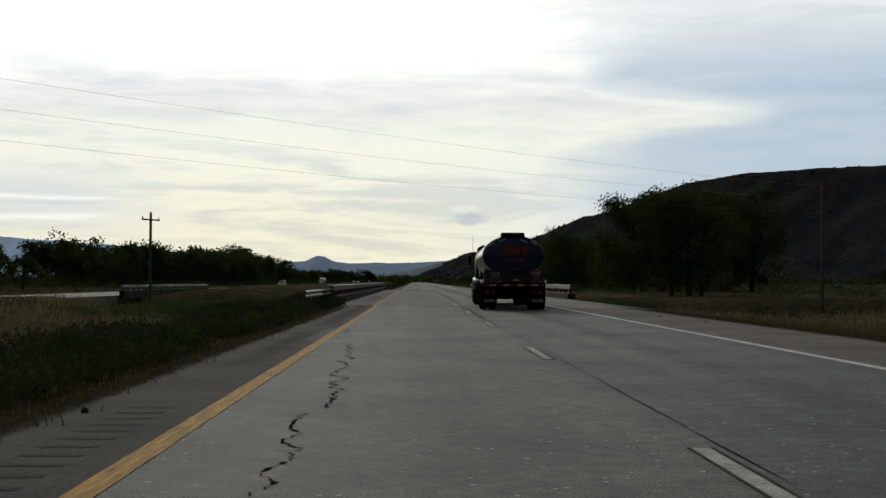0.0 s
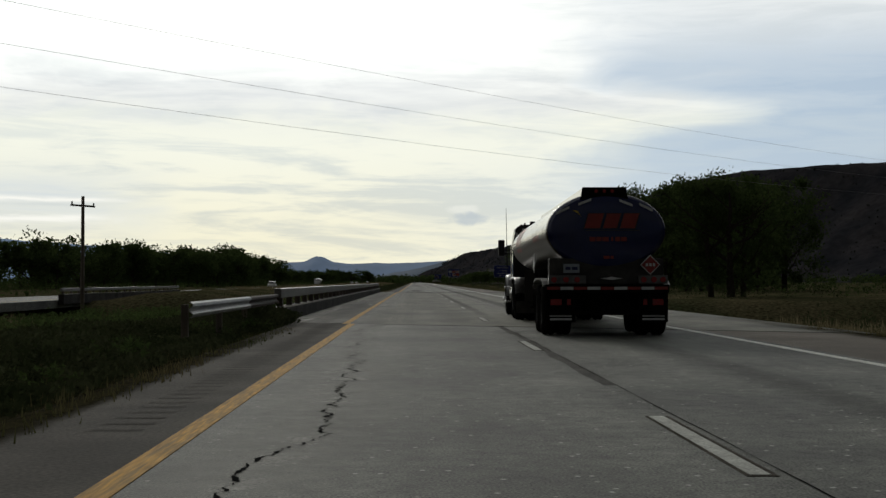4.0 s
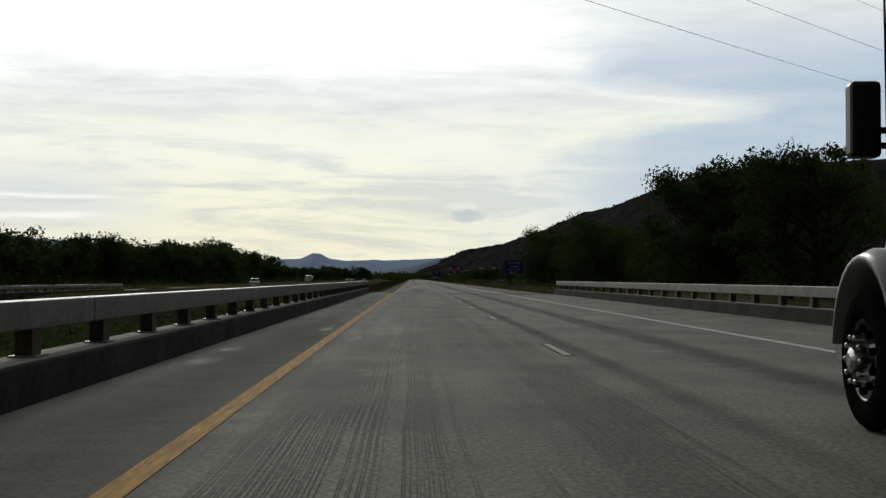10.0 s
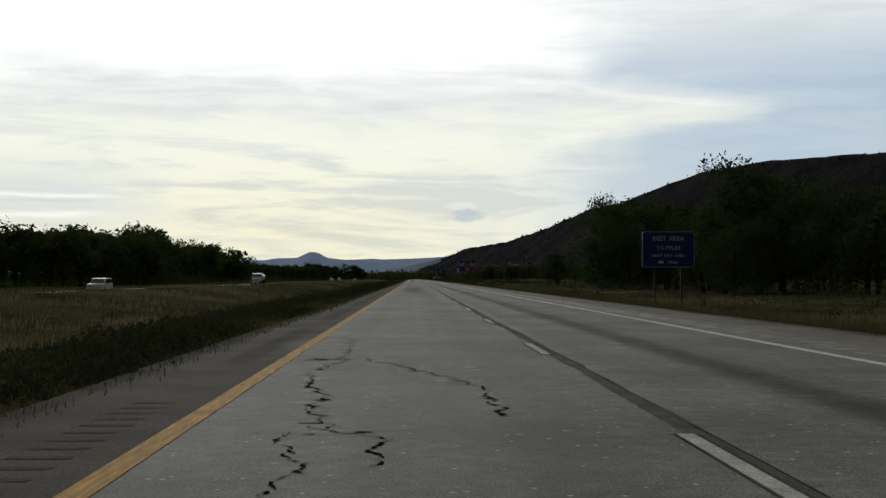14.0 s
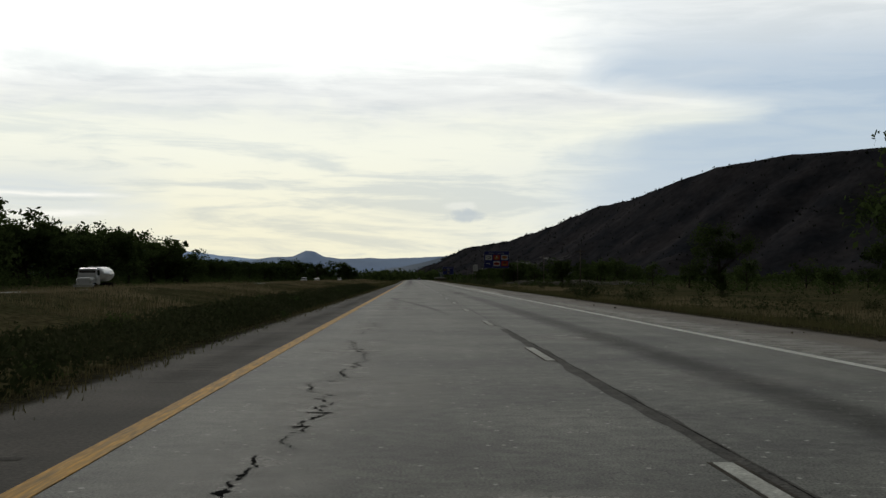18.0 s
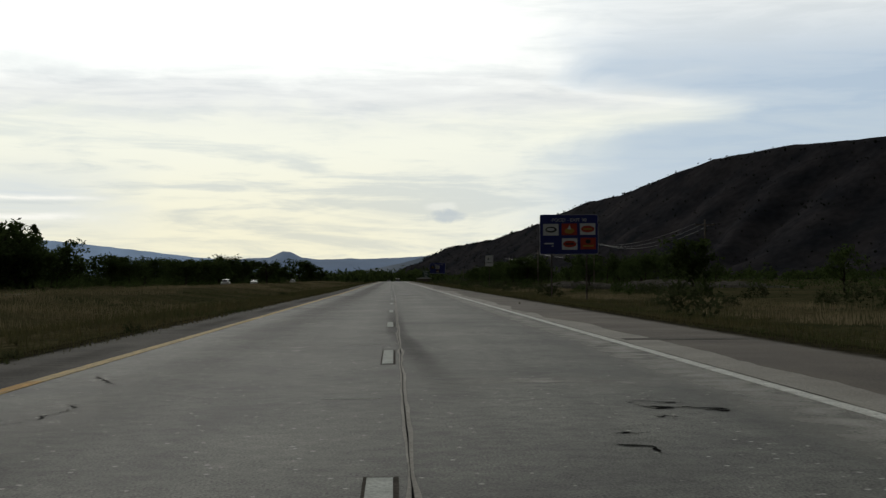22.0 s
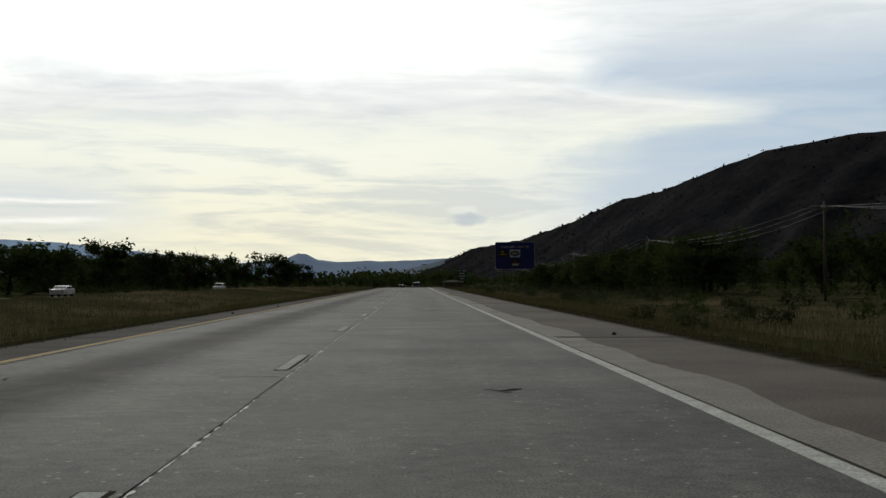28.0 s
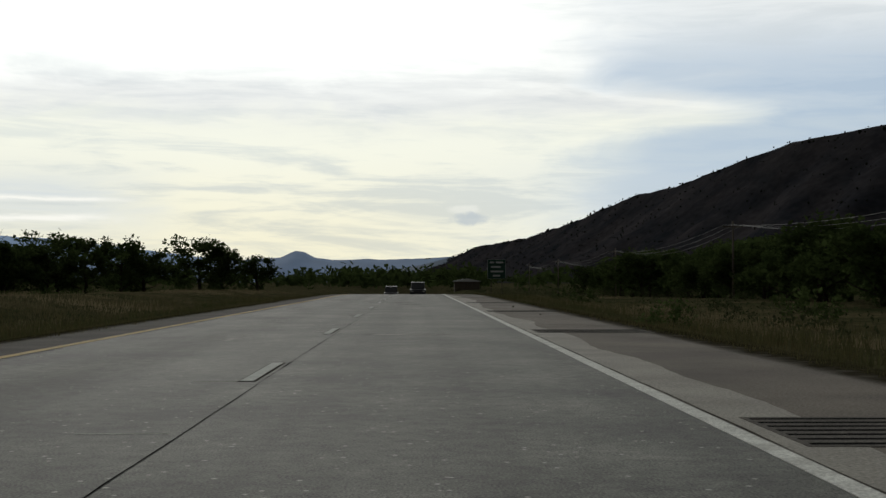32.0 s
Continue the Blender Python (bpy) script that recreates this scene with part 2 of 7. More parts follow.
M_SHOULDER = material("shoulder_asphalt", (0.100, 0.092, 0.079), (0.060, 0.055, 0.048), 0.9, spec=0.06, scale=0.6, fine=0.35, bump=0.35, bump_scale=30)
M_SHOULDER_OUT = material("patched_asphalt", (0.182, 0.160, 0.132), (0.108, 0.095, 0.080), 0.88, spec=0.1, scale=0.35, fine=0.4, bump=0.2, bump_scale=34)
M_YELLOW = material("yellow_paint", (0.62, 0.33, 0.05), (0.30, 0.19, 0.06), 0.82, spec=0.12, scale=9.0, fine=0.3, bump=0.15, bump_scale=22, stretch=(2.4, 0.14, 1.0))
M_PALER = material("paler_yellow_paint", (0.58, 0.41, 0.15), (0.34, 0.27, 0.14), 0.82, spec=0.12, scale=9.0, fine=0.3, bump=0.15, bump_scale=22, stretch=(2.4, 0.14, 1.0))
M_WHITE = material("white_paint", (0.55, 0.56, 0.51), (0.36, 0.36, 0.33), 0.85, spec=0.08, scale=2.5, fine=0.35, bump=0.2, bump_scale=40)
M_CHIP = material("white_sealant", (0.85, 0.85, 0.80), (0.72, 0.72, 0.68), 0.7, spec=0.3, scale=3.0, fine=0.15, bump_scale=40)
M_EDGE = material("thick_white_paint", (0.74, 0.75, 0.70), (0.50, 0.50, 0.46), 0.8, spec=0.1, scale=3.0, fine=0.3, bump=0.2, bump_scale=40)
M_DULL = material("greyed_line_paint", (0.46, 0.49, 0.45), (0.30, 0.32, 0.29), 0.8, spec=0.2, scale=2.5, fine=0.35, bump=0.2, bump_scale=40)
M_MARGIN = material("margin_concrete", (0.315, 0.298, 0.256), (0.235, 0.222, 0.193), 0.83, spec=0.16, scale=0.8, fine=0.35, bump=0.15, bump_scale=34)
M_TAR = material("tar", (0.012, 0.012, 0.012), (0.02, 0.02, 0.02), 0.95, scale=4, spec=0.0)
M_SEAM = material("old_sealant", (0.115, 0.105, 0.092), (0.065, 0.060, 0.053), 0.95, scale=1.5, fine=0.3, bump_scale=20, spec=0.0)
M_BAND = material("grey_sealant", (0.098, 0.094, 0.084), (0.056, 0.054, 0.049), 0.9, scale=2.2, fine=0.5, bump_scale=26, spec=0.06)
M_GROUND = material("dry_ground", (0.084, 0.072, 0.040), (0.034, 0.039, 0.018), 0.97, scale=0.10, spec=0.0, fine=0.6, bump=0.5, bump_scale=3.0)
M_GRASS = material("dry_grass", (0.120, 0.100, 0.050), (0.060, 0.072, 0.028), 0.9, scale=0.15, island=0.35, spec=0.0, translucent=0.35)
M_STRAW = material("straw", (0.27, 0.22, 0.135), (0.10, 0.092, 0.048), 0.9, scale=0.08, island=0.25, spec=0.0, translucent=0.35)
M_BUSH = material("sage_leaves", (0.075, 0.083, 0.043), (0.040, 0.052, 0.022), 0.85, scale=0.4, island=0.4, spec=0.0, translucent=0.3)
M_LEAF = material("cottonwood_leaves", (0.072, 0.100, 0.034), (0.042, 0.064, 0.022), 0.75, scale=0.3, island=0.5, spec=0.0, translucent=0.28)
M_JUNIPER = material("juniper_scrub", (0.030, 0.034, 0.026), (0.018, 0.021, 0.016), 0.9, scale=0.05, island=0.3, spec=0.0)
M_BARK = material("bark", (0.06, 0.05, 0.04), (0.035, 0.03, 0.025), 0.95, spec=0.0, scale=3, fine=0.4, bump=0.6, bump_scale=12)
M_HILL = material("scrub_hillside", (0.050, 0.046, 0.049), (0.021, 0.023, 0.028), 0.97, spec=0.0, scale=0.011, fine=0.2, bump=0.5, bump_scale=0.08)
M_STEEL = material("galvanised_steel", (0.34, 0.34, 0.34), (0.22, 0.22, 0.22), 0.5, metal=0.8, scale=1.5, fine=0.15, bump_scale=15)
M_RUST = material("weathered_steel", (0.085, 0.066, 0.052), (0.055, 0.043, 0.036), 0.8, metal=0.2, scale=1.5, fine=0.25, bump_scale=15)
M_WOOD = material("weathered_wood", (0.16, 0.13, 0.10), (0.09, 0.075, 0.06), 0.9, scale=3, fine=0.3, bump=0.4, bump_scale=10, stretch=(1, 1, 0.1))
M_RAIL = material("dull_steel_rail", (0.19, 0.185, 0.175), (0.12, 0.115, 0.11), 0.42, metal=0.9, scale=1.2, fine=0.25, bump_scale=12)
# dark base colour holds the shade of the kerb's road face
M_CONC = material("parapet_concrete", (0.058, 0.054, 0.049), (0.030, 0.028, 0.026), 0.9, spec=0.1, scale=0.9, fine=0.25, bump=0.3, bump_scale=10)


def soft(name, col, strength, rough=0.8, blotch=2.4, spec=0.08):
    """A worn film on the road that fades out towards its rim, by the mesh's own 'fade' values and a blotchy noise."""
    mt = material(name, col, tuple(c * 0.8 for c in col), rough, scale=1.2, fine=0.4, bump_scale=34, spec=spec)
    nt = mt.node_tree
    N, L = nt.nodes.new, nt.links.new
    at = N("ShaderNodeAttribute")
    at.attribute_name = "fade"
    geo = N("ShaderNodeNewGeometry")
    n = N("ShaderNodeTexNoise")
    n.inputs["Scale"].default_value, n.inputs["Detail"].default_value = 2.2, 7
    L(geo.outputs["Position"], n.inputs["Vector"])
    a = N("ShaderNodeMath")
    a.operation = "MULTIPLY_ADD"
    L(n.outputs[0], a.inputs[0])
    a.inputs[1].default_value, a.inputs[2].default_value = blotch, 0.75 - 0.55 * blotch
    b = N("ShaderNodeMath")
    b.operation, b.use_clamp = "MULTIPLY", True
    L(a.outputs[0], b.inputs[0])
    L(at.outputs["Fac"], b.inputs[1])
    c = N("ShaderNodeMath")
    c.operation, c.use_clamp = "MULTIPLY", True
    L(b.outputs[0], c.inputs[0])
    c.inputs[1].default_value = strength
    L(c.outputs[0], nt.nodes["Principled BSDF"].inputs["Alpha"])
    return mt


# pale colour for dust, and for the grazing sheen around cracks
M_DUST_SHEEN = soft("pale_dust_sheen", (0.40, 0.39, 0.35), 0.62, 0.75, 2.2, 0.24)
M_PALE = soft("pale_worn_concrete", (0.40, 0.39, 0.345), 0.95, 0.75, 1.5, 0.2)
M_SOIL = soft("verge_soil", (0.040, 0.036, 0.020), 1.6, 0.95, 1.5, 0.0)
M_OIL = soft("dark_oil_film", (0.050, 0.048, 0.043), 0.6, blotch=0.6)


# ---- mesh helpers ----
def box(x0, y0, z0, x1, y1, z1):
    v = [(x, y, z) for z in (z0, z1) for y in (y0, y1) for x in (x0, x1)]
    return v, [(0, 2, 3, 1), (4, 5, 7, 6), (0, 1, 5, 4), (2, 6, 7, 3), (0, 4, 6, 2), (1, 3, 7, 5)]


def tube(points, radii, n=8, caps=True):
    """A round tube through points."""
    V, F = [], []
    pts = [Vector(p) for p in points]
    for i, p in enumerate(pts):
        d = (pts[min(i + 1, len(pts) - 1)] - pts[max(i - 1, 0)]).normalized()
        a = d.orthogonal().normalized() if abs(d.z) > 0.9 else d.cross(Vector((0, 0, 1))).normalized()
        b = d.cross(a)
        r = radii if isinstance(radii, (int, float)) else radii[i]
        for k in range(n):
            th = 2 * math.pi * k / n
            V.append(tuple(p + r * (math.cos(th) * a + math.sin(th) * b)))
    for i in range(len(pts) - 1):
        for k in range(n):
            k2 = (k + 1) % n
            F.append((i * n + k, i * n + k2, (i + 1) * n + k2, (i + 1) * n + k))
    if caps:
        F.append(tuple(range(n))[::-1])
        F.append(tuple((len(pts) - 1) * n + k for k in range(n)))
    return V, F


def join(*pieces):
    V, F = [], []
    for v, f in pieces:
        o = len(V)
        V.extend(v)
        F.extend(tuple(i + o for i in q) for q in f)
    return V, F


def extrude(profile, axis, a, b, closed=True):
    """A profile of 2D points pushed from a to b along an axis ('x' or 'y')."""
    n = len(profile)
    V = [((s, p, q) if axis == "x" else (p, s, q)) for s in (a, b) for p, q in profile]
    F = [(i, (i + 1) % n, n + (i + 1) % n, n + i) for i in range(n if closed else n - 1)]
    if closed:
        F += [tuple(range(n))[::-1], tuple(range(n, 2 * n))]
    return V, F


def mesh_of(name, vf, mat, smooth=False, bevel=0.0):
    me = bpy.data.meshes.new(name)
    me.from_pydata(vf[0], [], vf[1])
    bm = bmesh.new()
    bm.from_mesh(me)
    bmesh.ops.recalc_face_normals(bm, faces=bm.faces)
    if bevel:
        bmesh.ops.bevel(bm, geom=list(bm.edges), offset=bevel, segments=2, affect="EDGES", profile=0.5, clamp_overlap=True)
    bm.to_mesh(me)
    bm.free()
    if smooth:
        me.shade_smooth()
    me.materials.append(mat)
    return me


def part(name, vf, mat, parent=None, label="", smooth=False, bevel=0.0, at=None):
    me = vf if isinstance(vf, bpy.types.Mesh) else mesh_of(name, vf, mat, smooth, bevel)
    ob = new(name, me)
    if parent is not None:
        ob.parent = parent
    if at is not None:
        ob.matrix_basis = at if isinstance(at, Matrix) else Matrix.Translation(at)
    return tagged(ob, label)


def quick(name, V, F, mat):
    """A large mesh straight from arrays, with no clean-up."""
    me = bpy.data.meshes.new(name)
    me.from_pydata(V, [], F)
    me.materials.append(mat)
    return me


# ---- ground and road ----
YELLOW, DASH, EDGE = -1.70, 1.88, 5.97
LEFT, RIGHT = -3.3, 9.1
DECK0, DECK1 = 52.6, 142.0


def dip(y):
    """Depth of the river cutting under the bridge."""
    a, b = DECK0 + 24, DECK1 + 2
    s = min(max((y - a) / 14, 0), 1) * min(max((b - y) / 14, 0), 1)
    return 5.0 * s


def crest(y):
    """The road sinks softly past the last rise."""
    k = min(max((y - 950) / 200, 0), 1)
    return -4.0 * k * k * (3 - 2 * k)


def ground_z(x, y):
    d = max(LEFT - x, x - RIGHT, 0)
    if x < 0:
        z = -0.9 * min(1, d / 9)
        z += 1.0 * min(1, max(0, -x - 13) / 9) - 0.9 * min(1, max(0, -x - 26) / 5)
    else:
        z = -0.8 * min(1, d / 8)
    z += 0.22 * noise.noise((x * 0.07, y * 0.07, 0)) * min(1, d / 4) + 0.06 * noise.noise((x * 0.6, y * 0.6, 3)) * min(1, d / 1.5)
    beside = min(1, d / 11)            # the road lies in a shallow cutting past the rise
    return z + crest(y) * (1 - 0.68 * beside) - dip(y) - 0.05


def make_ground():
    xs = sorted({-4500, -3000, -1800, -1000, -600, -400, -300, -220, -160, -120, -95, -80, -70, -62, -55, -50, -46, -42, -38, -34, -30, -26, -22, -19, -17, -15, -13, -11.5, -10, -9, -8, -7,
                 -6.2, -5.5, -5, -4.5, -4, -3.6, -3.3, -3.0, 0, 4, 8.6, 8.9, 9.3, 9.8, 10.4, 11, 12, 13, 14, 15.5, 17, 19, 21, 24, 27, 31, 36, 42, 50, 60, 75, 95, 120, 160, 220, 300, 420, 600, 1000, 1800, 3000, 4500})
    ys = [-2500, -1200, -500, -200, -80, -40] + [-20 + 2.5 * i for i in range(464)] + [1150, 1170, 1200, 1250, 1320, 1400, 1550, 1800, 2200, 2800, 3600, 4800, 6500]
    V = [(x, y, ground_z(x, y) - (0.12 if LEFT + 0.2 < x < RIGHT - 0.2 else 0)) for y in ys for x in xs]
    n = len(xs)
    F = [(j * n + i, j * n + i + 1, (j + 1) * n + i + 1, (j + 1) * n + i) for j in range(len(ys) - 1) for i in range(n - 1)]
    me = quick("ground", V, F, M_GROUND)
    me.shade_smooth()
    return tagged(new("ground", me), "dry grassy valley ground beside the motorway", "ground", kind="structure")


def strip(x0, x1, ys, z):
    V = [(x, y, z + crest(y)) for y in ys for x in (x0, x1)]
    F = [(2 * i, 2 * i + 1, 2 * i + 3, 2 * i + 2) for i in range(len(ys) - 1)]
    return V, F


def slab(x0, x1, ys, z, t):
    """A strip with thickness; a pair in ys is an end on the skew."""
    V, F = [], []
    for q in ys:
        ya, yb = q if isinstance(q, tuple) else (q, q)
        ca, cb = crest(ya) + z, crest(yb) + z
        V += [(x0, ya, ca), (x1, yb, cb), (x1, yb, cb - t), (x0, ya, ca - t)]
    for i in range(len(ys) - 1):
        a, b = 4 * i, 4 * i + 4
        F += [(a + k, a + (k + 1) % 4, b + (k + 1) % 4, b + k) for k in range(4)]
    F += [(0, 3, 2, 1), tuple(len(V) - 4 + k for k in range(4))]
    return V, F


def skew(x):
    """The far end of the bridge, which lies askew to the road."""
    return 149.8 - 0.85 * x


def near(x):
    return DECK0 + 1.6 - 0.6 * x


ground = make_ground()
before = [-300, -100, -20, 0, 20, 40]
after = [160 + 20 * i for i in range(38)] + [925 + 10 * i for i in range(15)] + [1080, 1100, 1120, 1150, 1220, 1300]


def drift(y):
    """The inner edge of the carriageway swings outwards past the long bend."""
    f = min(1.0, max(0.0, (y - 580) / 120))
    return -0.6 * f * f * (3 - 2 * f)


def swing(ob, limit):
    """Move the vertices inside a limit along with the inner edge."""
    for v in ob.data.vertices:
        if v.co.x < limit:
            v.co.x += drift(v.co.y)
    return ob


def carriageway(name, x0, x1, mat, label, cat):
    ends = (near(x0), near(x1)), (skew(x0), skew(x1))
    vf = join(slab(x0, x1, before + [ends[0]], 0, 0.3), slab(x0, x1, [ends[1]] + after, 0, 0.3))
    return tagged(part(name, vf, mat), label, cat, kind="structure")


road = carriageway("road", YELLOW - 0.085, EDGE + 0.3, M_ROAD, "worn grey concrete motorway carriageway with cracks", "road")
shoulder_left = carriageway("road_shoulder_inner", LEFT, YELLOW - 0.085, M_SHOULDER, "dark asphalt inner shoulder with rumble strip", "road shoulder")
shoulder_right = carriageway("road_shoulder_outer", EDGE + 0.3, RIGHT, M_SHOULDER_OUT, "patched asphalt outer shoulder of the motorway", "road shoulder")
deck = tagged(part("bridge_deck", slab(-3.64, 9.5, [(near(-3.64), near(9.5)), (skew(-3.64), skew(9.5))], 0.0, 0.6), M_DECK), "grooved concrete bridge deck with worn wheel tracks", "bridge deck", kind="structure")
part("expansion_joint", tube([(-3.5, skew(-3.5), -0.006), (9.2, skew(9.2), -0.006)], 0.02, 6), M_TAR, deck, "black rubber expansion joint")


def slab_end(x):
    """Joint between the deck and its approach slab."""
    return 143.65 - 0.77 * x


part("expansion_joint", tube([(-3.5, slab_end(-3.5), -0.008), (9.2, slab_end(9.2), -0.008)], 0.03, 6), M_TAR, deck, "black gap of the expansion joint")
part("expansion_joint", tube([(-3.3, near(-3.3), -0.008), (9.2, near(9.2), -0.008)], 0.018, 6), M_TAR, deck, "black gap of the expansion joint")
part("joint_rail", tube([(-1.8, slab_end(-1.8) + 0.05, -0.002), (9.2, slab_end(9.2) + 0.05, -0.002)], 0.018, 6), M_STEEL, deck, "bright steel nosing of the joint")



def lane_x(y):
    """The lane line, which was not painted quite straight."""
    return float(np.interp(y, (140, 300, 345, 560, 610, 690), (DASH, 1.96, 2.12, 2.08, 1.95, 1.80)))


swing(road, YELLOW), swing(shoulder_left, 0)
# painted lines
long_ys = [-100, 0, 50, 100] + [150 + 25 * i for i in range(31)] + [930 + 10 * i for i in range(15)] + [1085, 1110, 1150, 1220, 1300]
part("yellow_line", slab(YELLOW - 0.095, YELLOW + 0.08, [-100, 0, 25, 50, near(YELLOW)], 0.006, 0.005), M_YELLOW, road, "worn yellow edge line")
part("yellow_line", slab(YELLOW - 0.25, YELLOW - 0.08, [near(YELLOW), 80, 110, slab_end(YELLOW)], 0.006, 0.005), M_YELLOW, deck, "worn yellow edge line")
part("yellow_line", slab(YELLOW - 0.095, YELLOW + 0.08, [slab_end(YELLOW)] + [y for y in long_ys[4:] if y < 510], 0.006, 0.005), M_YELLOW, road, "worn yellow edge line")
# paler, less saturated yellow from y 500 on
swing(part("yellow_line", slab(YELLOW - 0.095, YELLOW + 0.08, [y for y in long_ys if y >= 500], 0.006, 0.005), M_PALER, road, "paler yellow edge line"), 0)
part("edge_line", slab(EDGE - 0.07, EDGE + 0.09, long_ys, 0.006, 0.005), M_EDGE, road, "solid white edge line")
dash_mesh = mesh_of("lane_dash", box(-0.06, -3.05, 0, 0.06, 0, 0.006), M_WHITE)
groove_mesh = mesh_of("dash_border", box(-0.085, -3.08, 0, 0.10, 0.03, 0.003), M_SEAM)
dull_mesh = mesh_of("lane_dash", box(-0.075, -3.05, 0, 0.07, 0, 0.006), M_DULL)
dull_groove = mesh_of("dash_border", box(-0.095, -3.1, 0, 0.10, 0.05, 0.003), M_SEAM)
dash_ends = [-16.2, -4.0, 8.2, 20.6, 33.0, 45.6, 60.2, 75.5]
for k in range(95):      # the paint wanders a little against the even count
    y = 90.9 + 12.19 * k
    dash_ends.append(y + float(np.interp(y, (200, 310, 346, 456, 493, 530, 567, 720, 795, 870), (0, -0.5, -0.4, -0.3, 0, 0.1, 1.2, 1.1, 0.8, 0))))
for y in dash_ends:
    part("lane_dash", dull_mesh if y > 400 else dash_mesh, None, road, at=(lane_x(y), y, crest(y - 1.5) + 0.002))
    part("dash_border", dull_groove if y > 400 else groove_mesh, None, road, at=(lane_x(y), y, crest(y - 1.5) + 0.001))

# sealed seam between the lanes and other bands of old sealant
def wobble_strip(x, w, y0, y1, step, amp, freq, seed, z=0.0035, wvar=0.4, follow=False):
    V, F = [], []
    n = int((y1 - y0) / step)
    for i in range(n + 1):
        y = y0 + (y1 - y0) * i / n
        c = x + (lane_x(y) if follow else 0) + amp * noise.noise((y * freq, seed, 0.5)) + 0.3 * amp * noise.noise((y * freq * 5, seed, 2.5))
        h = 0.5 * w * (1 + wvar * noise.noise((y * 0.7, seed, 9.1)))
        V += [(c - h, y, crest(y) + z), (c + h, y, crest(y) + z)]
    for i in range(n):
        F.append((2 * i, 2 * i + 1, 2 * i + 3, 2 * i + 2))
    return V, F


for y0, y1 in ((-20, 53.5), (148.5, 1060)):
    part("lane_seam", quick("lane_seam", *wobble_strip(0.17, 0.010, y0, y1, 0.2, 0.016, 0.35, 1.0, 0.0042, 1.6, True), M_TAR), None, road, "dark cracked seam between the lanes")
for y0, y1, w in ((36, 53.5, 0.16), (148.5, 366, 0.17)):
    part("seam_sealant", quick("seam_sealant", *wobble_strip(0.11, w, y0, y1, 0.25, 0.05, 0.15, 4.0, 0.0025, 0.9, True), M_BAND), None, road, "wide band of dark old sealant")
part("pale_seam", quick("pale_seam", *wobble_strip(0.175, 0.06, 474, 556, 0.12, 0.016, 0.35, 1.0, 0.0036, 1.2, True), M_MARGIN), None, road, "pale sealant smeared along the seam")
V, F = [], []
n = 5200
for i in range(n + 1):
    y = 548 + 300 * i / n
    a, b, c = noise.noise((y * 0.8, 1.0, 3.0)), noise.noise((y * 4.5, 2.0, 3.0)), noise.noise((y * 11.0, 3.0, 3.0))
    w = max(0.0015, 0.007 + 0.07 * max(0, a - 0.12) + 0.012 * b + 0.008 * c)
    x = lane_x(y) + 0.19 + 0.012 * noise.noise((y * 1.3, 5.0, 3.0)) + 0.006 * c
    V += [(x - w, y, crest(y) + 0.0045), (x + w * (1 + c), y, crest(y) + 0.0045)]
    if i and b > -0.1 and noise.noise((y * 0.13, 6.0, 3.0)) > -0.22:
        F.append((2 * i - 2, 2 * i - 1, 2 * i + 1, 2 * i))
tagged(part("sealant_chips", quick("sealant_chips", V, F, M_CHIP), None, road, "broken pale sealant along the seam"), kind="stuff")


def film(points, w, mat, owner, name, z=0.003, step=0.5, label=""):
    """A soft-rimmed film along a line of (x, y) points: faded at both rims and ends."""
    pts = []
    for (xa, ya), (xb, yb) in zip(points, points[1:]):
        n = max(1, int(math.hypot(xb - xa, yb - ya) / step))
        pts += [(xa + (xb - xa) * i / n, ya + (yb - ya) * i / n) for i in range(n)]
    pts.append(points[-1])
    V, F, fade = [], [], []
    n = len(pts)
    for i, (x, y) in enumerate(pts):
        e = min(1, 4 * i / n, 4 * (n - 1 - i) / n)
        for k, q in ((-0.5, 0), (-0.25, 0.7), (0, 1), (0.25, 0.7), (0.5, 0)):
            V.append((x + w * k, y, crest(y) + z))
            fade.append(q * e)
    F = [(5 * i + k, 5 * i + k + 1, 5 * i + k + 6, 5 * i + k + 5) for i in range(n - 1) for k in range(4)]
    me = quick(name, V, F, mat)
    me.attributes.new("fade", "FLOAT", "POINT").data.foreach_set("value", fade)
    return part(name, me, None, owner, label)


film([(1.4, 374), (1.1, 382), (0.80, 386), (0.36, 392), (-0.5, 401), (-1.2, 412)], 0.36, M_OIL, road, "skid_mark", 0.0032, label="dark curved skid mark")
film([(DASH + 1.95, -20), (DASH + 2.05, 120), (DASH + 1.9, 240), (DASH + 1.95, 360), (DASH + 1.6, 470)], 0.8, M_OIL, road, "wheel_stain", 0.0022, 2.0, "faint oily band in the slow lane")
for y0, y1 in ((150, 192), (272, 350)):
    film([(0.0, y0), (0.15, y1)], 2.3, M_OIL, road, "wheel_stain", 0.0014, 2.0, "faint oily band in the fast lane")
film([(-0.3, 470), (-0.2, 600), (-0.5, 700), (-0.45, 900)], 1.7, M_OIL, road, "wheel_stain", 0.0014, 2.0, "faint oily band in the fast lane")
film([(DASH + 0.9, 497), (DASH + 0.35, 512), (DASH + 0.3, 530)], 0.5, M_OIL, road, "skid_mark", 0.0024)
film([(LEFT + 0.12, -20), (LEFT + 0.12, 58)], 0.7, M_SOIL, shoulder_left, "verge_dirt", 0.004, 0.6, "dark soil creeping over the asphalt")
swing(film([(LEFT + 0.05, 152), (LEFT + 0.05, 1060)], 0.6, M_SOIL, shoulder_left, "verge_dirt", 0.004, 0.6, "dark soil creeping over the asphalt"), 0)
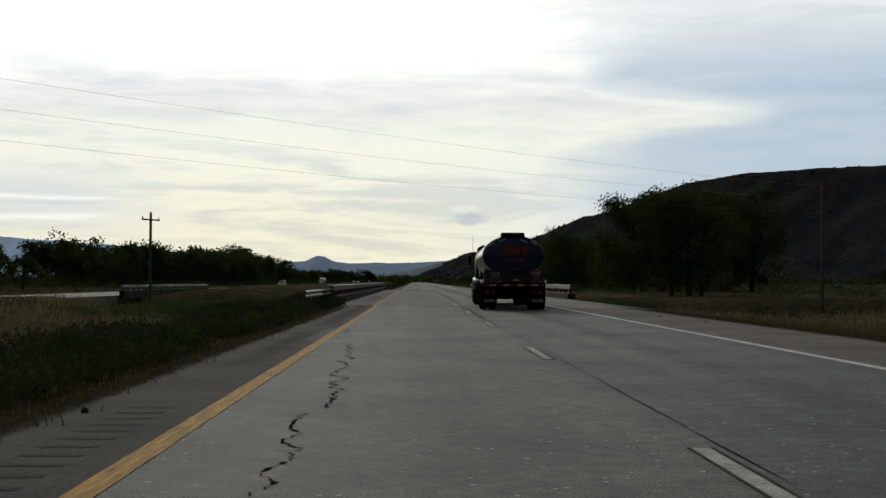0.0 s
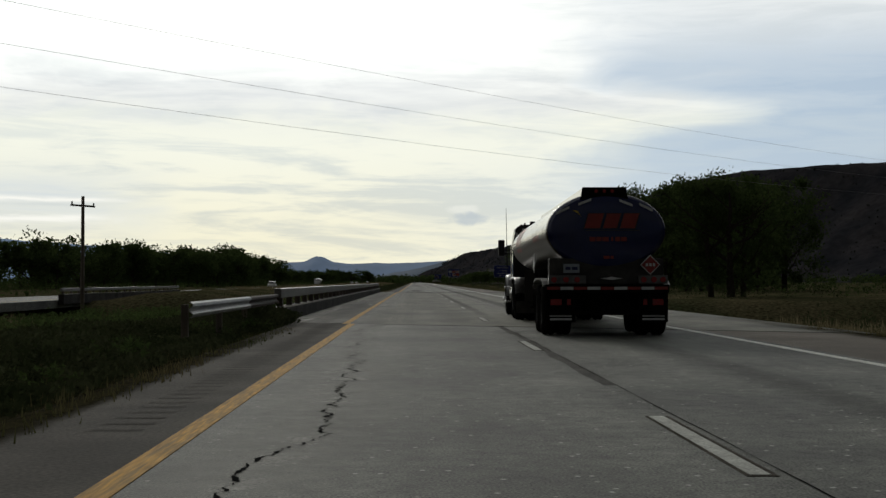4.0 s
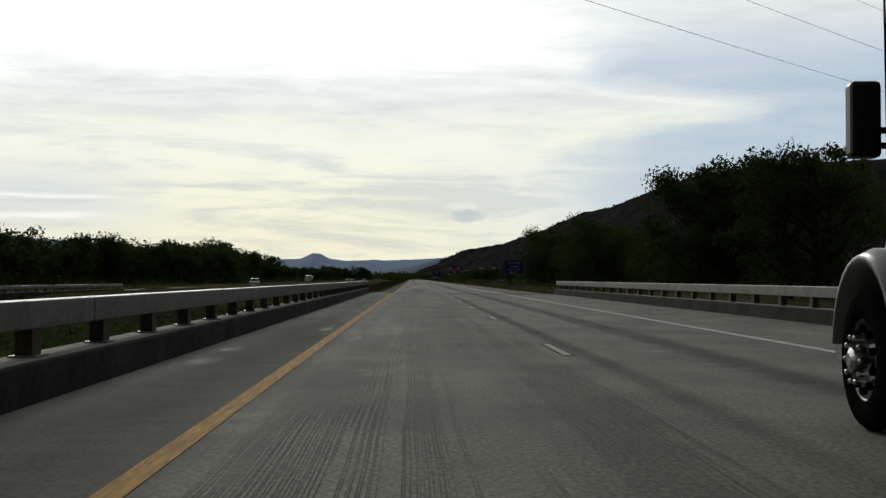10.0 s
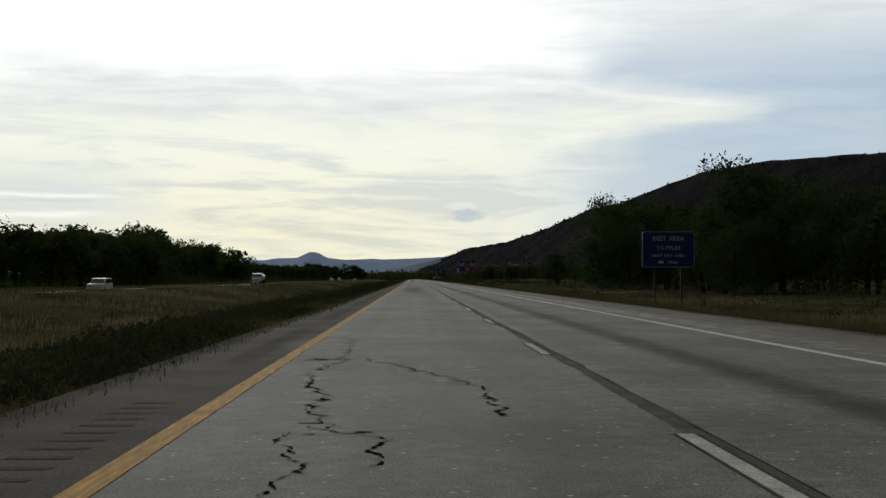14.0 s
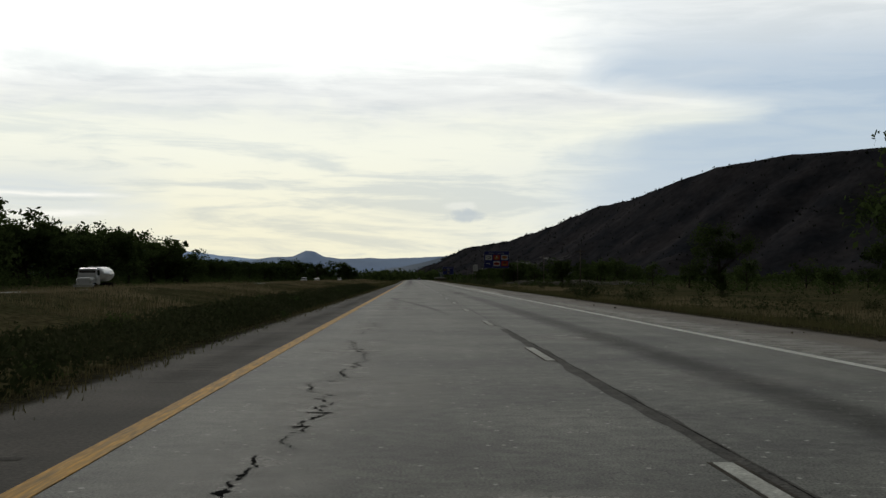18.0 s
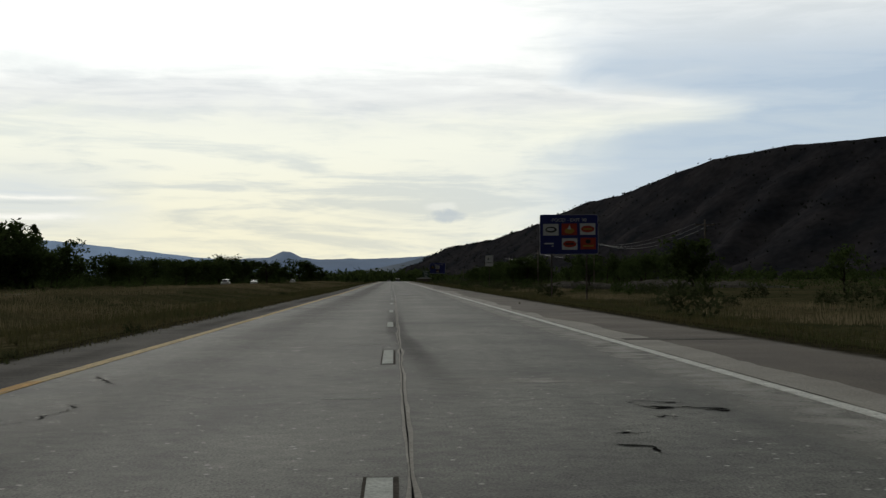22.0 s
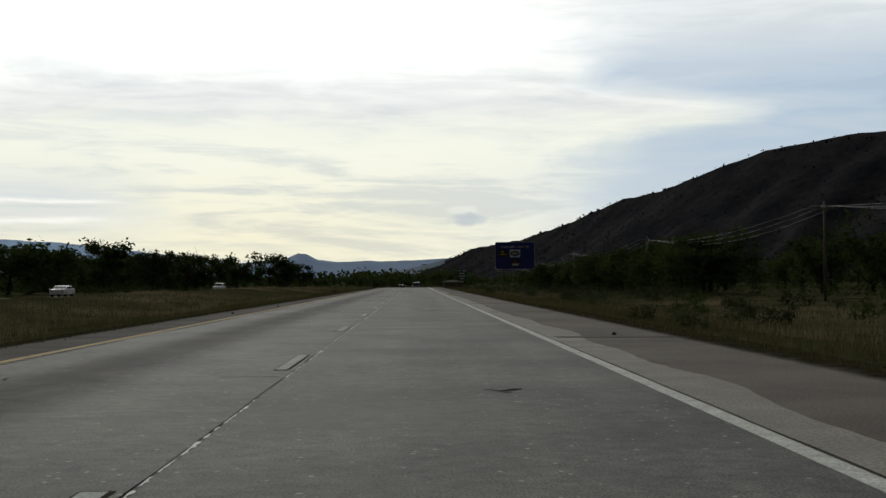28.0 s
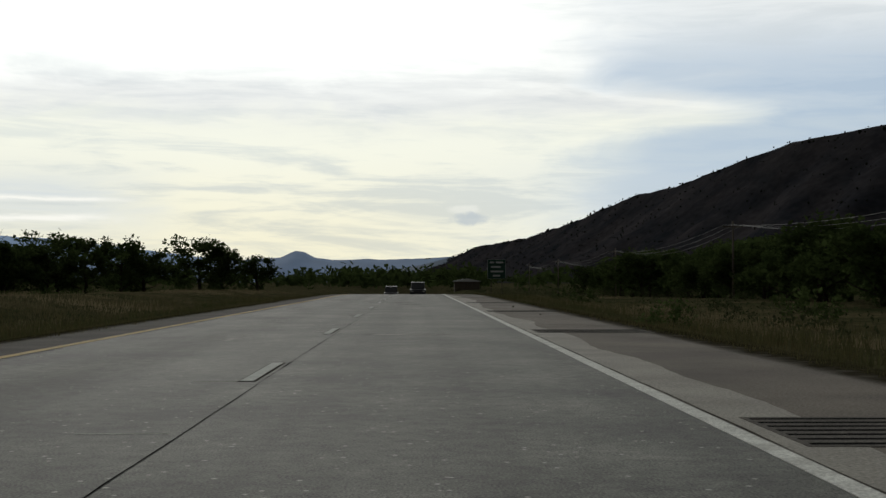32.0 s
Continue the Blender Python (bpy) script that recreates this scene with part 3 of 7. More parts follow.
film([(RIGHT - 0.05, -20), (RIGHT - 0.05, 60)], 1.1, M_SOIL, shoulder_right, "verge_dirt", 0.004, 0.6, "dark soil creeping over the asphalt")
film([(RIGHT - 0.05, 142), (RIGHT - 0.05, 1060)], 1.1, M_SOIL, shoulder_right, "verge_dirt", 0.004, 0.6, "dark soil creeping over the asphalt")
patch_rng = random.Random(21)
for i in range(60):
    y0 = patch_rng.uniform(156, 930)
    x0 = patch_rng.choice((patch_rng.uniform(-1.3, 1.4), patch_rng.uniform(2.6, 5.4)))
    film([(x0, y0), (x0 + patch_rng.uniform(-0.3, 0.3), y0 + patch_rng.uniform(2, 6))], patch_rng.uniform(1.0, 2.2), M_DUST_SHEEN, road, "pale_patch", 0.0018 + 0.00001 * i)
for i in range(44):      # thin worn places across the lanes, with far glints put into their pale colour
    y0 = patch_rng.uniform(330, 900)
    x0 = patch_rng.choice((patch_rng.uniform(-1.2, 1.2), patch_rng.uniform(2.6, 5.2)))
    film([(x0, y0), (x0 + patch_rng.uniform(-0.5, 0.5), y0 + patch_rng.uniform(0.5, 1.3))], patch_rng.uniform(0.8, 2.4), M_PALE if i % 3 == 0 else M_DUST_SHEEN, road, "wear_glint_patch", 0.0030 + 0.00001 * i, 0.15)
# pale concrete margin with a ragged outer rim
V, F = [], []
n = 1600
for i in range(n + 1):
    y = 425 + 530 * i / n
    xo = EDGE + 0.75 + 0.75 * noise.noise((y * 0.035, 1.0, 2.0)) + 0.28 * noise.noise((y * 0.22, 3.0, 2.0)) + 0.06 * noise.noise((y * 1.7, 5.0, 2.0))
    V += [(EDGE + 0.1, y, crest(y) + 0.0028), (max(xo, EDGE + 0.2), y, crest(y) + 0.0028)]
    if i:
        F.append((2 * i - 2, 2 * i - 1, 2 * i + 1, 2 * i))
part("concrete_margin", quick("concrete_margin", V, F, M_MARGIN), None, shoulder_right, "pale concrete margin with a ragged rim")
part("margin_seam", quick("margin_seam", *wobble_strip(EDGE + 0.11, 0.022, 425, 955, 0.4, 0.015, 0.7, 8.0, 0.0068, 1.4), M_SEAM), None, shoulder_right, "dark seam beside the edge line")
film([(EDGE + 0.75, 156), (EDGE + 0.85, 300), (EDGE + 0.7, 450)], 1.9, M_PALE, shoulder_right, "concrete_margin", 0.002, 1.0, "pale ragged concrete beside the edge line")
film([(EDGE - 0.2, 330), (EDGE - 0.35, 420), (EDGE - 0.35, 520), (EDGE - 0.1, 640)], 1.3, M_PALE, road, "dusty_margin", 0.0012, 2.0, "pale dust beside the edge line")
film([(-2.6, 52), (-2.45, 70), (-2.6, 92)], 2.1, M_OIL, deck, "grimy_band", 0.0016, 1.0, "dark grime on the deck beside the kerb")
film([(-2.65, 56), (-2.55, 100), (-2.7, 150)], 2.0, M_OIL, deck, "grimy_band", 0.0022, 1.0, "dark grime on the deck beside the kerb")
film([(DASH + 0.3, 54), (DASH + 0.25, 100), (DASH + 0.3, 148)], 0.45, M_OIL, deck, "grimy_band", 0.0024, 1.0, "soft dark band along the lane joint")
film([(-1.15, 60), (-1.05, 100), (-1.1, 147)], 0.9, M_DUST_SHEEN, deck, "dusty_band", 0.0018, 1.0, "pale dust along the deck")
for i in range(26):
    y0 = 57 + 88 * (i + patch_rng.random()) / 26
    x0 = patch_rng.choice((-1.62, -1.35, -2.2, -3.2))
    film([(x0, y0), (x0 + patch_rng.uniform(-0.08, 0.08), y0 + patch_rng.uniform(1.0, 3.2))], patch_rng.uniform(0.3, 0.75), M_PALE, deck, "wear_glint_patch", 0.0030 + 0.00002 * i)
film([(-1.1, 146.5), (-0.9, 149.5)], 1.0, M_DUST_SHEEN, deck, "pale_patch", 0.0026)
film([(3.4, 60), (3.5, 100), (3.4, 140)], 1.4, M_DUST_SHEEN, deck, "dusty_band", 0.0018, 1.0)
# milled patches across the outer shoulder
M_MILLED = material("milled_asphalt", (0.125, 0.115, 0.10), (0.085, 0.078, 0.068), 0.9, spec=0.05, scale=0.9, fine=0.4, bump_scale=30)
mill = mesh_of("milled_patch", slab(6.25, 8.75, [-0.9, 0.9], 0.0, 0.004), M_MILLED)
bar = quick("milled_groove", [(6.3, -0.05, 0), (8.7, -0.05, 0), (8.7, 0.05, 0), (6.3, 0.05, 0)], [(0, 1, 2, 3)], M_TAR)
thin = mesh_of("milled_patch", slab(6.25, 8.6, [-0.3, 0.3], 0.0, 0.004), M_MILLED)
mill_ys = [472.8 + 17.75 * k for k in range(10)] + [651, 670.5, 690.5, 711, 731.5, 752, 769.5, 789.6, 808.8] + [827 + 18.2 * k for k in range(15)]
for y in mill_ys:
    grooved = y > 815 or 565 < y < 650
    part("milled_patch", mill if grooved else thin, None, shoulder_right, at=(0, y, crest(y) + 0.006))
    if grooved:
        for j in range(7):
            part("milled_groove", bar, None, shoulder_right, at=(0, y - 0.75 + 0.25 * j, crest(y) + 0.007))

# wandering grooves in the bridge deck
V, F = [], []
for i in range(120):
    x = -1.5 + 3.1 * i / 120 + patch_rng.uniform(-0.008, 0.008)
    v, f = wobble_strip(x, patch_rng.uniform(0.003, 0.010), DECK0 + 3, 141.5, 0.5, 0.07, 0.09, 3.0 + 0.004 * i, 0.0025, 1.5)
    F += [tuple(k + len(V) for k in q) for j, q in enumerate(f) if noise.noise((j * 0.025, i * 0.17, 5.0)) > -0.18]
    V += v
tagged(part("deck_grooves", quick("deck_grooves", V, F, M_STAIN), None, deck, "fine dark grooves cut along the deck"), kind="stuff")

# ---- hills and far distance ----
RIDGE = [(60, 4880, 40), (178, 4560, 104), (285, 4050, 112), (370, 3720, 140), (455, 3450, 180), (505, 3300, 186), (565, 3060, 211), (633, 2930, 236), (731, 2770, 247), (925, 2440, 236), (1200, 2000, 262), (1500, 1500, 270), (1750, 900, 250), (1950, 100, 220)]


def ridge_hill():
    V, F, crown = [], [], []
    pts = []
    for (a, b) in zip(RIDGE, RIDGE[1:]):
        n = max(2, int(math.hypot(b[0] - a[0], b[1] - a[1]) / 22))
        pts += [tuple(a[k] + (b[k] - a[k]) * i / n for k in range(3)) for i in range(n)]
    pts.append(RIDGE[-1])
    cols = 40
    for i, p in enumerate(pts):
        q = pts[min(i + 4, len(pts) - 1)]
        o = pts[max(i - 4, 0)]
        t = Vector((q[0] - o[0], q[1] - o[1])).normalized()
        nrm = Vector((t.y, -t.x)) if (t.y * 1 < 0) else Vector((-t.y, t.x))
        if nrm.x > 0:
            nrm = -nrm
        reach = 1.8 * p[2] + 90
        for k in range(cols + 1):
            d = -0.35 + 1.35 * k / cols           # behind the crest to the foot
            x, y = p[0] + nrm.x * reach * d, p[1] + nrm.y * reach * d
            f = (1 - d) ** 1.75 if d > 0 else 1 + 0.25 * d
            ridge = 1 - abs(noise.noise((i * 0.06, d * 0.5 + 3, 0.7)))
            h = p[2] * f
            h -= 34 * (1 - ridge) * math.sin(math.pi * min(max(d, 0), 1)) * p[2] / 230
            gully = abs(noise.noise((i * 0.17 + 0.6 * noise.noise((i * 0.1, d * 2, 4)), d * 0.3, 9.0)))
            h -= 46 * (0.42 - gully) * math.sin(math.pi * min(max(d, 0), 1)) ** 0.8 * p[2] / 230
            h += 9 * noise.fractal((x * 0.010, y * 0.010, 2.0), 0.9, 2.0, 4) * min(1, max(d, 0) * 3) + 4 * noise.noise((x * 0.02, y * 0.02, 5))
            V.append((x, y, h - 6 * (d > 0.97)))
            if k == int(0.35 / 1.35 * cols) + 1:
                crown.append((x, y, h))
    n = cols + 1
    F = [(i * n + k, i * n + k + 1, (i + 1) * n + k + 1, (i + 1) * n + k) for i in range(len(pts) - 1) for k in range(cols)]
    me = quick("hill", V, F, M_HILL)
    me.shade_smooth()
    hill = tagged(new("hill", me), "long steep hillside with dark scrub and bare ravines", "hill", kind="structure")
    rng = random.Random(5)
    V2, F2 = [], []

    def clump(x, y, z, r):
        o = len(V2)
        for a in range(6):
            th = a * math.pi / 3 + rng.random()
            V2.append((x + r * math.cos(th) * rng.uniform(0.7, 1.2), y + r * math.sin(th), z + r * rng.uniform(0.1, 0.5)))
        V2.append((x + r * rng.uniform(-0.3, 0.3), y, z + r * rng.uniform(1.1, 1.7)))
        V2.append((x, y, z - r))
        for a in range(6):
            F2.extend([(o + a, o + (a + 1) % 6, o + 6), (o + (a + 1) % 6, o + a, o + 7)])

    for (x, y, z) in crown:
        thick = noise.noise((x * 0.012, y * 0.012, 7.0)) + 0.35
        for _ in range(5):
            if rng.random() < thick:
                clump(x + rng.uniform(-12, 12), y + rng.uniform(-12, 12), z - 0.5, rng.uniform(1.2, 3.6))
    for _ in range(11000):
        q = rng.choice(V)
        if q[2] > 3:
            clump(q[0] + rng.uniform(-12, 12), q[1] + rng.uniform(-12, 12), q[2] - 1.0, rng.uniform(0.8, 2.1))
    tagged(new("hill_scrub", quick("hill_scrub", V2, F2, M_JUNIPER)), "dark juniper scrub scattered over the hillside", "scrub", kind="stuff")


ridge_hill()


def far_range(name, prof, y, mat, label, depth=260):
    """A far mountain outline given as (across, height) corners, roughened, with a sloping front."""
    V, F = [], []
    xs = np.arange(prof[0][0], prof[-1][0], 12.0)
    hs = np.interp(xs, [p[0] for p in prof], [p[1] for p in prof])
    for x, h in zip(xs, hs):
        e = 2.5 * noise.fractal((x * 0.012, y, 0.0), 0.8, 2.0, 5)
        for d, g in ((0, 1.0), (0.35, 0.72), (0.7, 0.36), (1.0, -0.1)):
            V.append((float(x), y - depth * d + 14 * noise.noise((x * 0.02, d * 3, 1)), float((h + e) * g)))
    for i in range(len(xs) - 1):
        for k in range(3):
            F.append((i * 4 + k, i * 4 + k + 1, i * 4 + k + 5, i * 4 + k + 4))
    me = quick(name, V, F, mat)
    me.shade_smooth()
    tagged(new(name, me), label, "mountains", kind="structure")


def haze_glow(name, col, strength):
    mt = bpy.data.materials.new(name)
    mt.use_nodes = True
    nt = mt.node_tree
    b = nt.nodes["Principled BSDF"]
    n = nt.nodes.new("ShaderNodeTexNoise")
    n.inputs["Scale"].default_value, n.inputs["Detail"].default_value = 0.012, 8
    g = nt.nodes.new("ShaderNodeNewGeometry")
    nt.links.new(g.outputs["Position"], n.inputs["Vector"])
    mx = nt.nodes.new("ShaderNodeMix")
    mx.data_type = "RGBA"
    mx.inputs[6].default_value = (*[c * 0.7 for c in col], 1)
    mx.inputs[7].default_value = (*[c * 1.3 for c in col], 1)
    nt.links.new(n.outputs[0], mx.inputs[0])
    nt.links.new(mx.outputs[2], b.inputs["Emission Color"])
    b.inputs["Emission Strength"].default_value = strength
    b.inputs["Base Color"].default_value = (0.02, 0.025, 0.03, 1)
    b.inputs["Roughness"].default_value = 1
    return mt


# distance haze is put into these colours, which glow by themselves
M_FAR1 = haze_glow("far_mesa", (0.062, 0.088, 0.130), 1.0)
M_FAR2 = haze_glow("far_range", (0.13, 0.18, 0.25), 1.0)
far_range("backdrop_mesa", [(a, 0.96 * b) for a, b in [(-1100, 40), (-720, 60), (-600, 66), (-520, 78), (-440, 84), (-392, 103), (-360, 100), (-325, 80), (-260, 73), (-160, 77), (-56, 75), (56, 81), (140, 85), (190, 70), (260, 56)]], 4940, M_FAR1, "flat-topped mountains far away, blue haze in their colour")
far_range("backdrop_range", [(-2200, 190), (-1750, 182), (-1500, 160), (-1200, 140), (-950, 112), (-800, 92), (-600, 70), (-300, 60), (0, 60)], 4965, M_FAR2, "mountain range on the horizon, pale haze in its colour", 120)

M_FAR0 = haze_glow("far_spur", (0.030, 0.041, 0.055), 1.0)
far_range("backdrop_spur", [(-480, 6), (-330, 16), (-230, 20), (-115, 29), (-20, 44), (60, 62), (130, 82), (200, 84), (300, 70)], 4780, M_FAR0, "spur below the far mesas, blue haze in its colour", 200)


# ---- plants ----
def leaf_cloud(rng, centres, per, spread, size):
    V, F = [], []
    for (cx, cy, cz, r) in centres:
        for _ in range(per):
            d = Vector((rng.gauss(0, 1), rng.gauss(0, 1), rng.gauss(0, 0.8)))
            d = d.normalized() * (r * rng.random() ** 0.55)
            p = Vector((cx, cy, cz)) + d * spread
            a = Vector((rng.gauss(0, 1), rng.gauss(0, 1), rng.gauss(0, 1))).normalized()
            b = a.orthogonal().normalized()
            b.rotate(Euler((rng.random() * 6, rng.random() * 6, 0)))
            s = size * rng.uniform(0.6, 1.4)
            o = len(V)
            V += [tuple(p - a * s), tuple(p + b * s * 0.6), tuple(p + a * s), tuple(p - b * s * 0.6)]
            F.append((o, o + 1, o + 2, o + 3))
    return V, F


def make_tree(seed, h, spread, per=20, clumps=76, leaf=0.0375, dead=False, open_crown=0.0, lobe=1.0, name="cottonwood_tree"):
    rng = random.Random(seed)
    root = new(name)
    lean = Vector((rng.uniform(-0.08, 0.08), rng.uniform(-0.08, 0.08), 1))
    r0 = 0.03 * h
    top = 0.72 * h
    pts = [lean * (top * i / 6) + Vector((rng.uniform(-1, 1), rng.uniform(-1, 1), 0)) * 0.015 * h * i / 3 for i in range(7)]
    pts[0] = Vector((0, 0, -0.6))
    part("trunk", tube([tuple(p) for p in pts], [r0 * (1 - 0.13 * i) for i in range(7)], 7), M_BARK, root, smooth=True)
    limbs, ends = [], []
    n = 11 if not dead else 16
    for k in range(n):
        f = rng.uniform(0.25, 0.95)
        a = rng.random() * 6.283
        base = pts[min(6, int(f * 6))]
        L = h * spread * rng.uniform(0.3, 0.55) * (1.2 - 0.5 * f)
        d = Vector((math.cos(a), math.sin(a), rng.uniform(0.35, 1.0)))
        m = base + d * L * 0.5 + Vector((0, 0, -0.03 * h * rng.random()))
        e = base + d * L + Vector((rng.uniform(-1, 1), rng.uniform(-1, 1), rng.uniform(0, 1))) * 0.05 * h
        rr = r0 * 0.42 * (1 - 0.6 * f)
        limbs.append(tube([tuple(base), tuple(m), tuple(e)], [rr, rr * 0.65, rr * 0.22], 4))
        ends.append(e)
        for _ in range(3 if dead else 2):
            g = m.lerp(e, rng.uniform(0, 1))
            t = g + Vector((rng.uniform(-1, 1), rng.uniform(-1, 1), rng.uniform(0.1, 1.0))) * h * 0.13
            limbs.append(tube([tuple(g), tuple(t)], [rr * 0.4, rr * 0.12], 3))
            ends.append(t)
    part("branchwork", join(*limbs), M_BARK, root)
    if not dead:
        centres = []
        for k in range(clumps):
            if k < len(ends):
                c = ends[k]
            else:
                a, q = rng.random() * 6.283, rng.random() ** 0.5
                zf = rng.uniform(0.0, 1.0)
                w = spread * h * 0.5 * math.sin(math.pi * (0.22 + 0.70 * zf)) ** 0.7
                c = Vector((math.cos(a) * q * w, math.sin(a) * q * w, h * (0.05 + 0.90 * zf)))
            centres.append((c.x, c.y, min(c.z, h * 0.97), lobe * h * rng.choice((0.06, 0.09, 0.12, 0.13))))
        if open_crown:
            centres = [c for c in centres if rng.random() > open_crown]
        V, F = leaf_cloud(rng, centres, per, 1.0, leaf * h)
        me = quick("crown", V, F, M_LEAF)
        part("crown", me, None, root)
    return root


def make_bush(seed, h, w, mat, name="sagebrush", label=""):
    rng = random.Random(seed)
    centres = [(rng.uniform(-1, 1) * w * 0.4, rng.uniform(-1, 1) * w * 0.4, h * rng.uniform(0.15, 0.75), h * rng.uniform(0.2, 0.35)) for _ in range(16)]
    V, F = leaf_cloud(rng, centres, 20, 1.1, 0.058 * h + 0.014)
    root = new(name)
    part("foliage", quick("foliage", V, F, mat), None, root)
    return root


NEAR_KINDS = [make_tree(41, 10, 0.9, 135, 64, 0.0152, lobe=1.22), make_tree(42, 10, 0.78, 135, 60, 0.0152, open_crown=0.04, lobe=1.2), make_tree(43, 10, 1.1, 135, 66, 0.0152, lobe=1.25)]
KINDS = [make_tree(11, 10, 0.95, 26, 46, 0.0345, lobe=1.25), make_tree(12, 10, 0.75, 26, 44, 0.0345, lobe=1.2), make_tree(13, 10, 1.15, 26, 48, 0.0345, lobe=1.3), make_tree(14, 10, 0.6, 26, 42, 0.0345, open_crown=0.12, lobe=1.2), make_tree(15, 10, 1.0, 26, 40, 0.0345, open_crown=0.15, lobe=1.25)]
MID_KINDS = [make_tree(51, 10, 0.95, 46, 56, 0.034, lobe=1.3), make_tree(52, 10, 0.85, 46, 54, 0.034, lobe=1.25), make_tree(53, 10, 1.1, 46, 58, 0.034, lobe=1.35)]
BUSHES = [make_bush(31, 1, 1.3, M_BUSH), make_bush(32, 1, 1.0, M_BUSH), make_bush(33, 1, 1.7, M_LEAF, "roadside_bush")]
DEAD = make_tree(21, 10, 1.0, dead=True, name="dead_tree")
used = set()
rng = random.Random(77)


def place(src, x, y, h, label, cat, group, wide=1.0):
    g = 1.0 if src.name not in used else 1 / src.scale.z
    gw = 1.0 if src.name not in used else 1 / src.scale.x
    m = Matrix.Translation((x, y, ground_z(x, y) - 0.05)) @ Matrix.Rotation(rng.random() * 6.28, 4, "Z") @ Matrix.Diagonal((h * wide * gw, h * wide * gw, h * g, 1))
    if src.name in used:
        ob = copy_thing(src, m)
    else:
        used.add(src.name)
        ob = src
        ob.matrix_basis = m
    return tagged(ob, label, cat, group)


def tree(x, y, h, k=None, wide=1.0, label="dark green cottonwood tree in full leaf", group="valley trees", near=False, mid=False):
    return place(NEAR_KINDS[k % 3] if near else MID_KINDS[k % 3] if mid else KINDS[k if k is not None else rng.randrange(5)], x, y, h / 10, label, "tree", group, wide)


def bush(x, y, h, k=None, label="grey-green sagebrush in dry grass", group="roadside bushes"):
    return place(BUSHES[k if k is not None else rng.randrange(3)], x, y, h, label, "bush", group)


# tall trees at the river, past the bridge
for x, y, h, k in ((36, 174, 15, 1), (41, 178, 16, 0),
                   (45, 257, 21, 0), (48, 263, 19, 2), (51, 255, 21.5, 1), (55, 261, 21, 0), (60, 256, 22, 2), (65, 264, 21, 1), (70, 258, 22, 0), (42, 266, 11, 2), (46, 250, 12, 1), (53, 248, 13, 2), (62, 247, 14, 0)):
    tree(x, y, h, k, wide=0.9, label="cottonwood tree in a dense grove", group="river grove", near=True)
for x, y, h in ((50, 250, 21), (38, 172, 17.5)):
    place(DEAD, x, y, h / 10, "bare dead tree rising over the grove", "tree", "dead trees")
place(DEAD, -50, 1000, 1.2, "bare leafless tree beside the far carriageway", "tree", "dead trees")
# wood on the far side of the slow lane
for i in range(30):
    y = 285 + 130 * rng.random()
    tree(rng.uniform(38, 80), y, rng.uniform(8, 13))
for x, y, h, k in ((37, 412, 16, 2), (43, 420, 17, 0), (46, 408, 15, 4), (36, 398, 11, 2), (52, 418, 14, 1)):
    tree(x, y, h, k, near=True)
for x, y, h, k in ((33, 404, 8, 0), (35, 424, 9, 1), (41, 430, 10, 2), (48, 398, 12, 0), (40, 388, 9, 1), (44, 376, 10, 2)):
    tree(x, y, h, k, near=True)
for x, y, h, k in ((42, 342, 16, 2), (48, 352, 14, 0), (38, 354, 12, 1), (53, 336, 13, 2), (36, 330, 9, 0)):
    tree(x, y, h, k, near=True)
for i in range(16):
    tree(rng.uniform(60, 120), 90 + 130 * rng.random(), rng.uniform(5, 8))
tree(32, 466, 8, 1, near=True), tree(34, 617, 7, 1, mid=True), tree(36, 700, 6, 4), tree(60, 560, 6, 0)
for i in range(14):
    tree(rng.uniform(50, 110), 480 + 360 * rng.random(), rng.uniform(4, 6.5))
for i in range(56):
    tree(rng.uniform(44, 100), 850 + 350 * rng.random(), rng.uniform(7, 12))
# belt of trees beyond the other carriageway
for i in range(112):
    y = 345 + 480 * (i + rng.random()) / 112
    near_x = -92 + 22 * min(1, max(0, (y - 380) / 150))
    if y > 570:
        near_x = -86
    h = rng.uniform(9, 16.5) if y < 470 else rng.uniform(10.5, 16) if y < 560 else rng.uniform(13, 17.5) if y < 790 else rng.uniform(9.5, 12)
    tree(near_x - 30 * rng.random() ** 1.5, y, h, rng.choice((0, 2, 4, 1)), wide=rng.uniform(0.95, 1.4), mid=i % 2 == 0)
for i in range(34):
    tree(rng.uniform(-115, -58), 850 + 300 * rng.random(), rng.uniform(8.5, 13), rng.choice((0, 2, 1)), wide=1.35, mid=True)
tree(-80, 322, 10, 2)
for x, y, h, k in ((-58, 168, 7, 2), (-66, 178, 5, 0), (-90, 240, 8, 1), (-74, 236, 6.5, 0)):
    tree(x, y, h, k, wide=1.2, mid=True)
# dense row beyond the slow lane, near the pole line
for i in range(46):
    y = 872 + 6.2 * i + rng.uniform(-3, 3)
    tree(rng.uniform(37, 47) + 0.03 * (y - 872), y, rng.uniform(5.5, 8.5), rng.randrange(3), wide=rng.uniform(1.15, 1.6), mid=True, label="dark leafy tree in a roadside thicket", group="roadside thicket")
for x, y, h, k in ((-67, 1094, 8.5, 2), (-60, 1124, 11, 0), (-57, 1134, 10, 4), (-48, 1154, 11.5, 2), (-44, 1160, 9.5, 0), (-45, 1240, 11, 1), (-75, 1084, 8, 0)):
    tree(x, y, h * 1.15, k, wide=1.25, mid=True)


